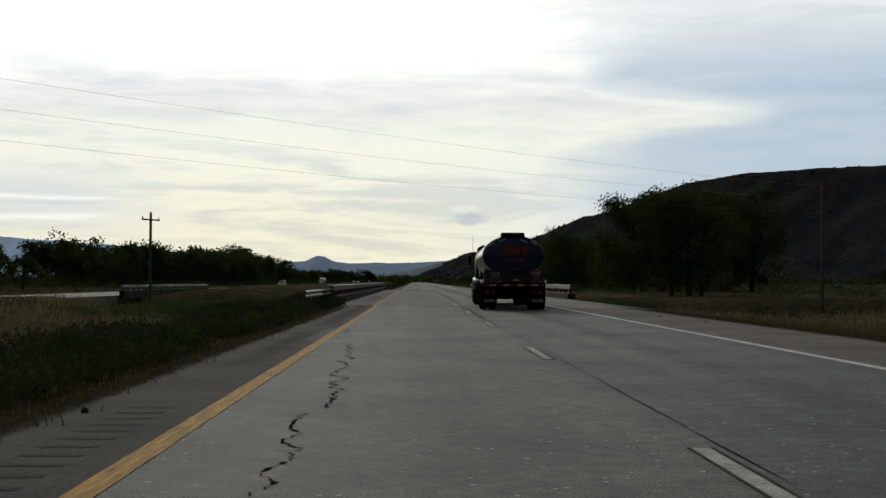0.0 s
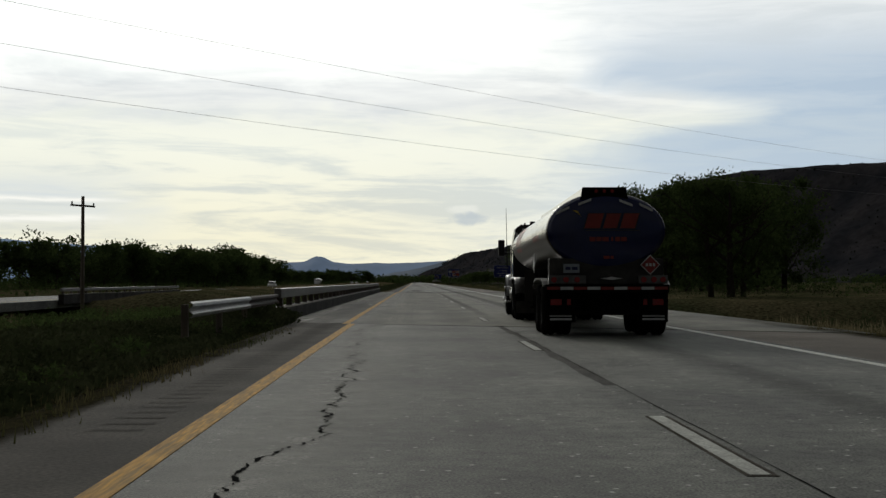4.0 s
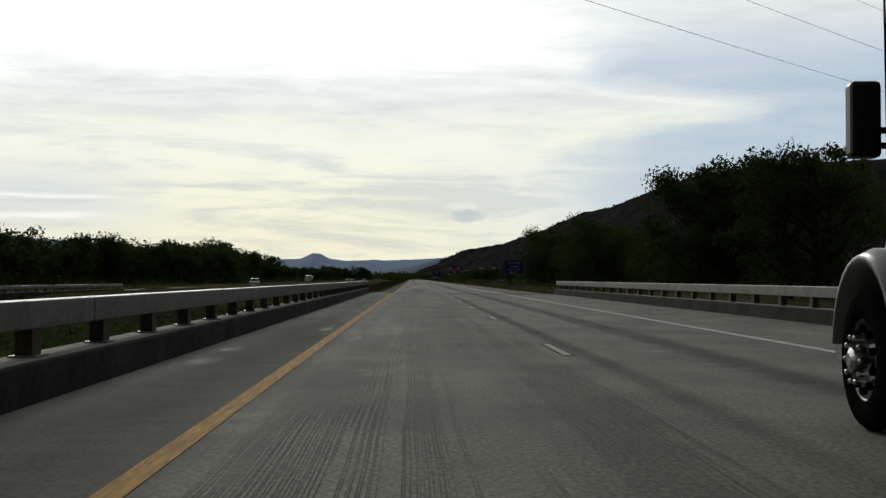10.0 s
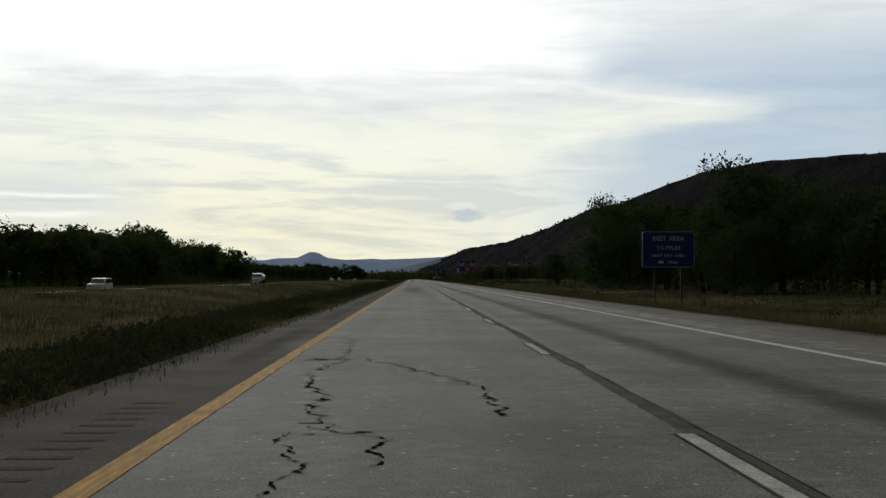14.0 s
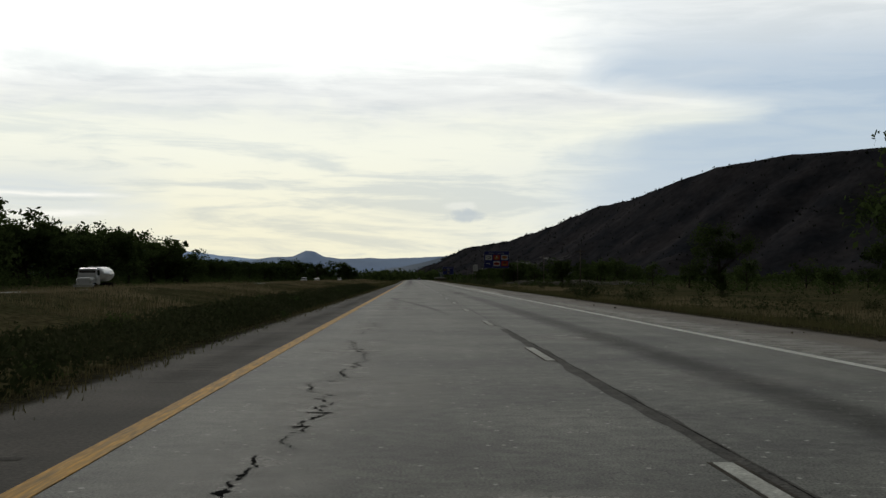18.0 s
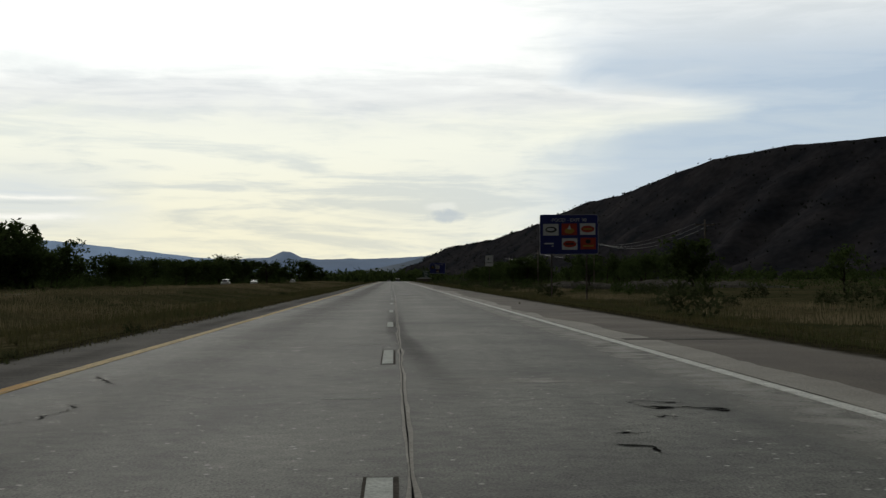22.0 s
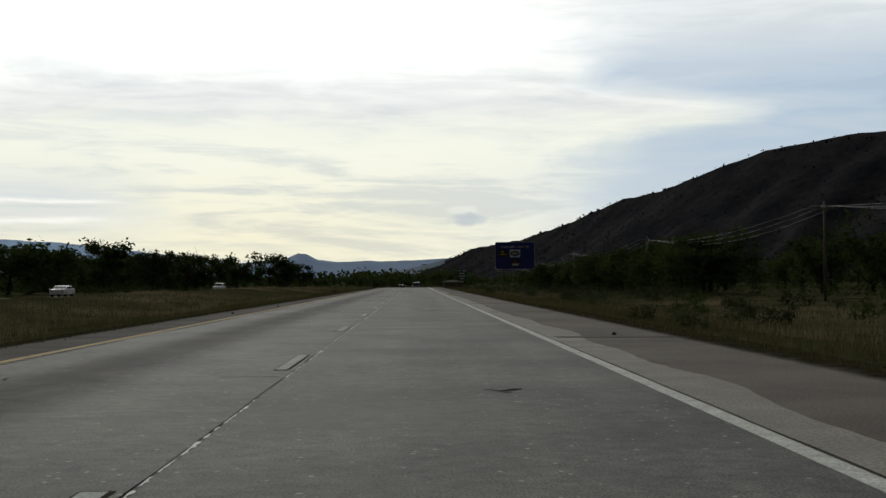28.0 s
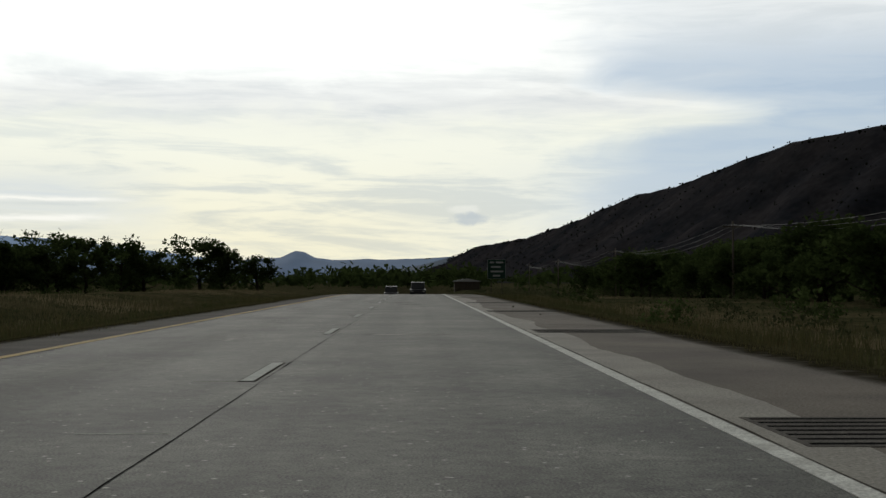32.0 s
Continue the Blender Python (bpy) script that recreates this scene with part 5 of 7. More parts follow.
for k in range(110):
    y = 447.5 + 4.57 * k + crng.uniform(-0.1, 0.1)
    if crng.random() < 0.45:
        x0 = crng.choice((lane_x(y) - 0.75, lane_x(y) - 0.6, lane_x(y) - 0.4, crng.uniform(2.3, 4.6)))
        part("slab_joint", box(x0, y, 0, x0 + crng.uniform(0.5, 0.95), y + 0.022, 0.0035), M_EDGE, road, "thin pale joint across the slab", at=(0, 0, crest(y)))
# pebbles and clods on the shoulders
for i in range(70):
    y = crng.uniform(160, 930) if i > 4 else crng.uniform(8, 50)
    x = crng.choice((crng.uniform(-3.25, -2.6), crng.uniform(7.5, 9.0)))
    r = crng.uniform(0.015, 0.045)
    st = part("pebble", tube([(0, 0, -r * 0.4), (0, 0, r * 0.3), (0, 0, r)], [r, r * 1.1, r * 0.5], 6), M_GROUND, None, at=(x, y, crest(y) + r * 0.3))
    tagged(st, "small brown clod lying on the shoulder", "stone", "clods on the shoulder")


# ---- tank lorry ----
M_TANK = material("polished_aluminium", (0.36, 0.345, 0.33), (0.27, 0.255, 0.245), 0.09, metal=1.0, scale=1.6, fine=0.10, bump=0.006, bump_scale=5, space="Object")
M_BLUE = material("dark_blue_paint", (0.012, 0.018, 0.085), (0.009, 0.013, 0.060), 0.14, spec=0.5, scale=1, space="Object")
def darken_below(mt, level, col):
    """Dust and the reflected dark ground, put into the colour below a height on the thing, with a ragged upper limit.
    """
    nt = mt.node_tree
    N, L = nt.nodes.new, nt.links.new
    b = nt.nodes["Principled BSDF"]
    tc, sep, n = N("ShaderNodeTexCoord"), N("ShaderNodeSeparateXYZ"), N("ShaderNodeTexNoise")
    n.inputs["Scale"].default_value, n.inputs["Detail"].default_value = 1.7, 5
    L(tc.outputs["Object"], sep.inputs[0])
    L(tc.outputs["Object"], n.inputs["Vector"])
    a = N("ShaderNodeMath")
    a.operation = "MULTIPLY_ADD"
    L(n.outputs[0], a.inputs[0])
    a.inputs[1].default_value = 0.22
    L(sep.outputs[2], a.inputs[2])
    r = N("ShaderNodeMapRange")
    r.inputs[1].default_value, r.inputs[2].default_value = level + 0.20, level + 0.04
    L(a.outputs[0], r.inputs[0])
    mx = N("ShaderNodeMix")
    mx.data_type = "RGBA"
    L(r.outputs[0], mx.inputs[0])
    L(b.inputs["Base Color"].links[0].from_socket, mx.inputs[6])
    mx.inputs[7].default_value = (*col, 1)
    L(mx.outputs[2], b.inputs["Base Color"])
    k = N("ShaderNodeMapRange")
    k.inputs[3].default_value, k.inputs[4].default_value = b.inputs["Roughness"].default_value, 0.34
    L(r.outputs[0], k.inputs[0])
    L(k.outputs[0], b.inputs["Roughness"])


darken_below(M_TANK, 2.13, (0.060, 0.050, 0.043))
M_CAB = material("black_paint", (0.007, 0.007, 0.011), (0.010, 0.010, 0.013), 0.35, spec=0.3, scale=2, space="Object")
M_GREYP = material("grey_cab_paint", (0.20, 0.20, 0.205), (0.15, 0.15, 0.155), 0.3, scale=2, space="Object")
M_SILVER = material("dull_bright_metal", (0.125, 0.122, 0.12), (0.075, 0.072, 0.07), 0.32, metal=0.4, scale=3, fine=0.3, bump_scale=9, space="Object")
M_DOOR = material("dark_brown_cab_paint", (0.028, 0.023, 0.020), (0.018, 0.015, 0.014), 0.14, spec=0.6, scale=2, space="Object")
M_PALER = material("faded_red_vinyl", (0.34, 0.075, 0.055), (0.24, 0.10, 0.085), 0.4, metal=0.3, scale=4, fine=0.3, bump_scale=9, space="Object")
M_DUSTY = material("dusty_panel", (0.066, 0.062, 0.058), (0.030, 0.028, 0.027), 0.7, scale=3, fine=0.3, bump_scale=12, spec=0.1, space="Object")
M_RED = material("red_vinyl", (0.27, 0.024, 0.018), (0.19, 0.018, 0.014), 0.45, scale=3, space="Object")
M_RLAMP = material("red_lens", (0.25, 0.012, 0.012), None, 0.25, scale=3, space="Object")
M_WHT = material("white_vinyl", (0.6, 0.6, 0.6), (0.5, 0.5, 0.5), 0.5, scale=3, space="Object")
M_SWHT = material("faded_plate", (0.30, 0.33, 0.36), (0.22, 0.25, 0.29), 0.5, scale=6, space="Object")
M_TYRE = material("tyre_rubber", (0.008, 0.008, 0.008), (0.014, 0.013, 0.012), 0.92, spec=0.0, scale=8, fine=0.2, bump=0.3, bump_scale=50, space="Object")
M_RIM = material("alloy_rim", (0.32, 0.32, 0.32), (0.20, 0.20, 0.195), 0.35, metal=1.0, scale=6, space="Object")
M_CHROME = material("bright_metal", (0.72, 0.72, 0.72), (0.6, 0.6, 0.6), 0.2, metal=1.0, scale=4, space="Object")
M_DARK = material("black_chassis", (0.005, 0.005, 0.005), (0.009, 0.008, 0.007), 0.85, spec=0.0, scale=4, space="Object")
M_YEL = material("yellow_vinyl", (0.5, 0.35, 0.03), None, 0.5, scale=3, space="Object")
M_GLASS = material("dark_glass", (0.01, 0.012, 0.014), None, 0.04, scale=3, spec=1.0, space="Object")


def revolve_x(prof, n=24, closed=True):
    """Profile of (x, r) turned about the x axis."""
    V = [(x, r * math.cos(2 * math.pi * k / n), r * math.sin(2 * math.pi * k / n)) for k in range(n) for x, r in prof]
    m = len(prof)
    F = [(k * m + i, k * m + i + 1, ((k + 1) % n) * m + i + 1, ((k + 1) % n) * m + i) for k in range(n) for i in range(m - 1)]
    if closed:
        F += [(k * m + m - 1, k * m, ((k + 1) % n) * m, ((k + 1) % n) * m + m - 1) for k in range(n)]
    return V, F


TYRE = mesh_of("tyre", revolve_x([(-0.13, 0.30), (-0.14, 0.40), (-0.125, 0.475), (-0.09, 0.505), (-0.04, 0.512), (-0.035, 0.498), (0.035, 0.498), (0.04, 0.512), (0.09, 0.505), (0.125, 0.475), (0.14, 0.40), (0.13, 0.30)], 32), M_TYRE, True)
RIM = mesh_of("rim", join(revolve_x([(-0.125, 0.305), (-0.10, 0.285), (-0.02, 0.27), (0.02, 0.20), (0.0, 0.13), (-0.07, 0.115), (-0.08, 0.0001), (0.10, 0.0001), (0.10, 0.28)], 28),
                          *[(lambda v, f: (v, f))(*tube([(-0.05, 0.165 * math.cos(a), 0.165 * math.sin(a)), (0.02, 0.165 * math.cos(a), 0.165 * math.sin(a))], 0.02, 6)) for a in [i * 0.628 for i in range(10)]]), M_RIM, True)


RIM_DARK = RIM.copy()
RIM_DARK.materials[0] = material("dirty_steel_rim", (0.05, 0.05, 0.05), (0.03, 0.03, 0.03), 0.6, scale=6, space="Object", spec=0.2)


HUB = mesh_of("hub", tube([(-0.10, 0, 0), (-0.21, 0, 0), (-0.23, 0, 0)], [0.10, 0.09, 0.05], 16), M_CHROME)
NUT = mesh_of("lug_nut", tube([(-0.13, 0, 0), (-0.20, 0, 0), (-0.215, 0, 0)], [0.022, 0.022, 0.008], 6), M_CHROME)
HOLE = mesh_of("hand_hole", tube([(-0.10, 0, 0), (-0.145, 0, 0)], 0.030, 10), M_DARK)


def wheel(parent, x, y, flip=False, dual=True, dark=False):
    """The outer side faces -x; flip turns it to +x."""
    root = new("wheel")
    root.parent = parent
    root.matrix_basis = pose(x, y, 0.512, 0, 0, 180 if flip else 0)
    part("tyre", TYRE, None, root)
    if dual:
        part("tyre", TYRE, None, root, at=(0.32, 0, 0))
    part("rim", RIM_DARK if dark else RIM, None, root, "dull alloy rim" if dual else "bright alloy rim with lug nuts")
    if not dual:
        part("hub", HUB, None, root, "bright steel hub cap")
        for k in range(10):
            a = 2 * math.pi * k / 10
            part("lug_nut", NUT, None, root, at=(0, 0.165 * math.cos(a), 0.165 * math.sin(a)))
            part("hand_hole", HOLE, None, root, at=(0, 0.225 * math.cos(a + 0.31), 0.225 * math.sin(a + 0.31)))
    return root


def ellipse(a, b, n, cz, y, flat=0.0):
    return [(a * math.cos(2 * math.pi * k / n), y, cz + b * math.sin(2 * math.pi * k / n)) for k in range(n)]


def loft(rings, caps=True):
    n = len(rings[0])
    V = [p for r in rings for p in r]
    F = [(i * n + k, i * n + (k + 1) % n, (i + 1) * n + (k + 1) % n, (i + 1) * n + k) for i in range(len(rings) - 1) for k in range(n)]
    if caps:
        F += [tuple(range(n)), tuple((len(rings) - 1) * n + k for k in range(n))[::-1]]
    return V, F


def disc_poly(points, y, depth=0.006):
    """A flat shape in the rear plane, given as (x, z) corners."""
    n = len(points)
    V = [(x, y, z) for x, z in points] + [(x, y - depth, z) for x, z in points]
    F = [tuple(range(n)), tuple(range(n, 2 * n))[::-1]] + [(i, (i + 1) % n, n + (i + 1) % n, n + i) for i in range(n)]
    return V, F


def rect(x0, z0, x1, z1, lean=0.0):
    return [(x0, z0), (x1, z0), (x1 + lean, z1), (x0 + lean, z1)]


def make_tanker():
    T = new("tank_lorry")
    A, B, CZ = 1.19, 0.77, 2.10
    REAR, FRONT = -0.7, 11.9
    # barrel with dished front and a rolled rim at the back
    rings = [ellipse(A * 0.97, B * 0.97, 64, CZ, REAR), ellipse(A, B, 64, CZ, REAR + 0.03)]
    for y in np.linspace(REAR + 0.3, FRONT - 0.35, 14):
        rings.append(ellipse(A, B, 64, CZ, float(y)))
    for q in (0.2, 0.4, 0.6, 0.8, 0.92, 0.985):
        rings.append(ellipse(A * math.sqrt(1 - q * q), B * math.sqrt(1 - q * q), 64, CZ, FRONT - 0.35 + 0.35 * q))
    part("tank_barrel", loft(rings), M_TANK, T, "polished aluminium tank barrel", smooth=True)
    for y in (3.4, 10.0):
        part("tank_band", loft([ellipse(A + 0.006, B + 0.006, 48, CZ, y), ellipse(A + 0.006, B + 0.006, 48, CZ, y + 0.04)], False), M_TANK, T)
    # rear head
    R = REAR - 0.004
    part("rear_head", loft([ellipse(A * 0.985, B * 0.985, 64, CZ, R), ellipse(A * 0.9, B * 0.9, 64, CZ, R - 0.03), ellipse(A * 0.6, B * 0.6, 64, CZ, R - 0.06), ellipse(A * 0.2, B * 0.2, 64, CZ, R - 0.07)]), M_BLUE, T, "dark blue dished rear head", smooth=True)
    S = R - 0.075
    # company mark as plain slanted red blocks, small lettering as bars
    zc = CZ + 0.05
    for x0, x1 in ((-0.44, -0.14), (-0.07, 0.20), (0.27, 0.56)):
        part("mark_outline", disc_poly(rect(x0 - 0.02, zc - 0.012, x1 + 0.02, zc + 0.30, 0.09), S + 0.002), M_DUSTY, T)
        part("red_mark", disc_poly(rect(x0, zc, x1, zc + 0.29, 0.085), S - 0.006), M_RED, T)
    part("pale_mark", disc_poly(rect(-0.42, zc - 0.05, 0.66, zc - 0.036), S), M_DUSTY, T, "thin pale line")
    for x0, x1 in ((-0.34, -0.22), (-0.205, -0.1), (-0.085, 0.04), (0.09, 0.13), (0.17, 0.27), (0.285, 0.40)):
        part("lettering_bar", disc_poly(rect(x0, CZ - 0.21, x1, CZ - 0.125), S), M_RED, T)
    for x0, x1 in ((-0.06, 0.06), (0.08, 0.14)):
        part("lettering_bar", disc_poly(rect(x0, CZ - 0.56, x1, CZ - 0.50), S + 0.012), M_RED, T)
    part("yellow_mark", disc_poly([(-0.68, zc + 0.36), (-0.58, zc + 0.35), (-0.50, zc + 0.22), (-0.56, zc + 0.29)], S), M_YEL, T)
    for x0, z0, lean in ((-0.56, CZ + 0.50, 0.1), (0.26, CZ + 0.58, -0.1), (-1.0, CZ + 0.32, 0.12), (0.66, CZ + 0.50, -0.12)):
        part("reflector_strip", disc_poly([(x0, z0), (x0 + 0.26, z0 + lean), (x0 + 0.26, z0 + lean + 0.05), (x0, z0 + 0.05)], S + 0.01), M_WHT, T)
    # rollover box on top
    part("top_box", extrude([(-0.50, CZ + B - 0.12), (0.42, CZ + B - 0.12), (0.38, CZ + B + 0.09), (-0.46, CZ + B + 0.09)], "y", REAR + 0.01, FRONT - 2.0), M_TANK, T, "aluminium rollover rail")
    part("top_plate", disc_poly([(-0.52, CZ + B - 0.16), (0.44, CZ + B - 0.16), (0.40, CZ + B + 0.10), (-0.47, CZ + B + 0.10)], REAR - 0.005, 0.03), M_DARK, T)
    for x in (-0.2, -0.04, 0.12):
        part("marker_lamp", tube([(x, REAR - 0.035, CZ + B + 0.02), (x, REAR - 0.06, CZ + B + 0.02)], 0.035, 10), M_RLAMP, T)
    # side marks on the left flank, as plain red shapes
    def flank(y0, y1, z0, z1):
        V, n = [], 5
        for i in range(n + 1):
            z = z0 + (z1 - z0) * i / n
            x = -A * math.sqrt(max(0, 1 - ((z - CZ) / B) ** 2)) - 0.006
            V += [(x, y0, z), (x, y1, z)]
        return V, [(2 * i, 2 * i + 1, 2 * i + 3, 2 * i + 2) for i in range(n)]
    for y0, y1 in ((9.3, 9.8), (8.4, 9.0), (7.8, 8.1)):
        part("red_mark", flank(y0, y1, CZ - 0.05, CZ + 0.42), M_PALER, T)
    part("lettering_bar", flank(7.8, 9.7, CZ - 0.22, CZ - 0.12), M_PALER, T)
    for k in range(6):
        part("lettering_bar", flank(1.5 + k * 0.3, 1.7 + k * 0.3, CZ - 0.12, CZ - 0.0), M_PALER, T)
    side_x = -A - 0.02
    part("side_placard", ([(side_x, 2.6, 1.72), (side_x, 2.82, 1.5), (side_x, 2.6, 1.28), (side_x, 2.38, 1.5), (side_x + 0.02, 2.6, 1.72), (side_x + 0.02, 2.82, 1.5), (side_x + 0.02, 2.6, 1.28), (side_x + 0.02, 2.38, 1.5)], [(0, 1, 2, 3), (7, 6, 5, 4), (0, 4, 5, 1), (1, 5, 6, 2), (2, 6, 7, 3), (3, 7, 4, 0)]), M_WHT, T, "white diamond placard on the flank")
    part("placard_bracket", box(side_x + 0.02, 2.57, 1.2, -0.6, 2.63, 1.3), M_DARK, T)
    # rear frame, bumper, lamps
    part("rear_skirt", box(-1.14, REAR - 0.03, 1.03, 1.14, REAR + 0.3, 1.55), M_DUSTY, T, "dusty grey rear cabinet", bevel=0.02)
    part("hazard_backplate", disc_poly([(0.86, 1.62), (1.06, 1.42), (0.86, 1.22), (0.66, 1.42)], S - 0.02), M_WHT, T)
    part("hazard_placard", disc_poly([(0.86, 1.595), (1.035, 1.42), (0.86, 1.245), (0.685, 1.42)], S - 0.03), M_RED, T, "red diamond hazard placard")
    for x0 in (0.77, 0.84, 0.91):
        part("placard_bar", disc_poly(rect(x0, 1.39, x0 + 0.045, 1.45), S - 0.037), M_WHT, T)
    part("lamp_board", box(-1.16, REAR - 0.16, 1.04, -0.42, REAR - 0.04, 1.21), M_SILVER, T, "scuffed metal lamp board", bevel=0.01)
    part("lamp_board", box(0.62, REAR - 0.16, 1.04, 1.2, REAR - 0.04, 1.21), M_SILVER, T, "scuffed metal lamp board", bevel=0.01)
    part("plate", disc_poly(rect(-0.86, 1.26, -0.54, 1.44), REAR - 0.05, 0.01), M_SWHT, T, "pale plate with worn print")
    for x0, x1 in ((-0.82, -0.72), (-0.69, -0.58)):
        part("plate_bar", disc_poly(rect(x0, 1.32, x1, 1.38), REAR - 0.061, 0.003), M_BLUE, T)
    part("winged_badge", disc_poly([(-0.12, 1.15), (0.02, 1.13), (0.10, 1.115), (0.18, 1.13), (0.32, 1.15), (0.18, 1.165), (0.10, 1.185), (0.02, 1.165)], REAR - 0.04, 0.008), M_WHT, T, "small pale winged badge")
    for x in (-1.06, -0.82, -0.6, 0.72, 0.92, 1.1):
        part("tail_lamp", tube([(x, REAR - 0.15, 1.125), (x, REAR - 0.19, 1.125)], 0.055, 14), M_RLAMP, T, "round red tail lamp")
    part("bumper", box(-1.22, REAR - 0.2, 0.86, 1.22, REAR - 0.06, 1.03), M_DARK, T, "dark steel rear bumper", bevel=0.012)
    for k in range(9):
        x0 = -1.2 + 2.4 * k / 9
        part("reflector_tape", disc_poly(rect(x0, 0.925, x0 + 2.4 / 9 - 0.01, 0.985), REAR - 0.203, 0.004), M_RED if k % 2 == 0 else M_WHT, T, "red and white reflector tape")
    part("under_bumper", box(-1.15, REAR - 0.14, 0.42, 1.15, REAR - 0.06, 0.52), M_DARK, T, bevel=0.01)
    for x in (-0.85, 0.85):
        part("bumper_strut", box(x - 0.05, REAR - 0.13, 0.5, x + 0.05, REAR - 0.07, 0.9), M_DARK, T)
    for x in (-0.43, 0.43):
        part("chassis_rail", box(x - 0.07, REAR + 0.2, 0.72, x + 0.07, 3.2, 1.35), M_DARK, T)
    part("suspension_frame", box(-0.95, -0.55, 1.06, 0.95, 2.0, 1.36), M_DARK, T, "black trailer subframe")
    # added block stands in for the black shade between the trailer wheels
    part("shade_block", box(-0.62, -0.5, 0.42, 0.62, 1.85, 1.06), M_DARK, T, "added black block for the shade between the wheels", bevel=0.03)
    part("coupler_plate", box(-0.5, 9.2, 1.02, 0.5, 11.8, 1.36), M_DARK, T)
    for sx in (-1, 1):
        part("mudflap", box(sx * 0.92 - 0.29, -0.80, 0.28, sx * 0.92 + 0.29, -0.785, 0.88), M_DARK, T, "black rubber mudflap")
        part("mudflap_mark", disc_poly(rect(sx * 0.92 - 0.2, 0.62, sx * 0.92 + 0.2, 0.74), -0.802, 0.003), M_RLAMP, T)
        part("mudflap_bar", disc_poly(rect(sx * 0.92 - 0.22, 0.32, sx * 0.92 + 0.22, 0.36), -0.802, 0.003), M_WHT, T)
        part("mudflap_bar", disc_poly(rect(sx * 0.92 - 0.22, 0.39, sx * 0.92 + 0.22, 0.43), -0.802, 0.003), M_WHT, T)
        for y in (0.0, 1.25):
            wheel(T, sx * 1.12, y, sx > 0, dark=True)
        for y in (9.75, 11.1):
            wheel(T, sx * 1.10, y, sx > 0)
        wheel(T, sx * 1.08, 15.3, sx > 0, dual=False)
        # bright mudguards
        arc = lambda c: [(0.60 * math.cos(a) + c, 0.55 + 0.60 * math.sin(a)) for a in np.linspace(0.15, math.pi - 0.15, 13)]
        prof = [(-0.72, 1.02)] + [(-0.55, 1.1), (0.0, 1.16), (1.25, 1.16), (1.8, 1.1), (1.95, 0.95)]
        strip_v = [(sx * x, y, z) for y, z in prof for x in (0.78, 1.27)] + [(sx * x, y, z - 0.03) for y, z in prof for x in (0.78, 1.27)]
        m = len(prof)
        fs = [(2 * i, 2 * i + 1, 2 * i + 3, 2 * i + 2) for i in range(m - 1)] + [(2 * m + 2 * i, 2 * m + 2 * i + 2, 2 * m + 2 * i + 3, 2 * m + 2 * i + 1) for i in range(m - 1)] + [(2 * i + 1, 2 * m + 2 * i + 1, 2 * m + 2 * i + 3, 2 * i + 3) for i in range(m - 1)]
        part("mudguard", (strip_v, fs), M_SILVER, T, "bright metal mudguard over the trailer wheels")
        guard = [(8.66, 0.78), (8.69, 0.92), (8.78, 1.05), (8.92, 1.14), (9.1, 1.185), (9.6, 1.20), (10.4, 1.205), (11.3, 1.20), (11.95, 1.17)]
        rings = [[(sx * 0.74, y, z), (sx * 1.26, y, z + 0.004), (sx * 1.29, y, z - 0.012), (sx * 1.29, y, z - 0.05), (sx * 1.27, y, z - 0.05), (sx * 1.25, y, z - 0.02), (sx * 0.74, y, z - 0.02)] for y, z in guard]
        part("mudguard", loft(rings), M_SILVER, T, "dented bright metal mudguard over the drive wheels", smooth=True)
        part("mudflap", box(sx * 1.02 - 0.27, 8.675, 0.2, sx * 1.02 + 0.27, 8.69, 0.86), M_DARK, T, "black drive mudflap")
        part("mudflap_trim", box(sx * 1.02 - 0.25, 8.665, 0.22, sx * 1.02 + 0.25, 8.674, 0.55), M_DUSTY, T, "dusty grey lower flap")
        part("fuel_tank", tube([(sx * 0.93, 11.78, 0.72), (sx * 0.93, 11.8, 0.72), (sx * 0.93, 13.1, 0.72), (sx * 0.93, 13.12, 0.72)], [0.27, 0.31, 0.31, 0.27], 24), M_CHROME, T, "cylindrical aluminium fuel tank", smooth=True)
        for y in (12.1, 12.75):
            part("tank_strap", tube([(sx * 0.93, y, 0.72), (sx * 0.93, y + 0.06, 0.72)], 0.32, 24), M_DARK, T)
        part("step", box(sx * 1.2 - 0.13, 13.25, 0.88, sx * 1.2 + 0.13, 13.95, 0.93), M_CHROME, T, "bright metal cab step", bevel=0.01)
        part("step", box(sx * 1.2 - 0.13, 13.3, 0.44, sx * 1.2 + 0.13, 13.95, 0.49), M_CHROME, T, "bright metal cab step", bevel=0.01)
        part("step_box", box(sx * 0.9 - 0.2, 13.25, 0.4, sx * 0.9 + 0.22, 14.0, 1.15), M_DARK, T)
    for y in (0.0, 1.25, 9.75, 11.1, 15.3):
        part("axle", tube([(-1.0, y, 0.51), (1.0, y, 0.51)], 0.09, 8), M_DARK, T)
    part("discharge_pipe", tube([(-0.6, 4.0, 1.15), (-0.6, 7.2, 1.05)], 0.07, 8), M_DARK, T)
    part("discharge_pipe", tube([(-0.2, 4.0, 1.2), (-0.2, 7.2, 1.1)], 0.09, 8), M_DARK, T)
    part("valve_box", box(-0.7, 5.0, 0.75, -0.3, 6.6, 1.36), M_DARK, T, bevel=0.02)
    part("valve_box", box(0.3, 4.2, 0.75, 0.7, 6.6, 1.36), M_DARK, T, bevel=0.02)
    for sx in (-1, 1):
        # added boxes stand in for the shade under the trailer
        part("shade_box", box(sx * 0.86 - 0.26, 2.25, 0.78, sx * 0.86 + 0.26, 4.3, 1.32), M_DARK, T, "added black box for the shade under the trailer", bevel=0.03)
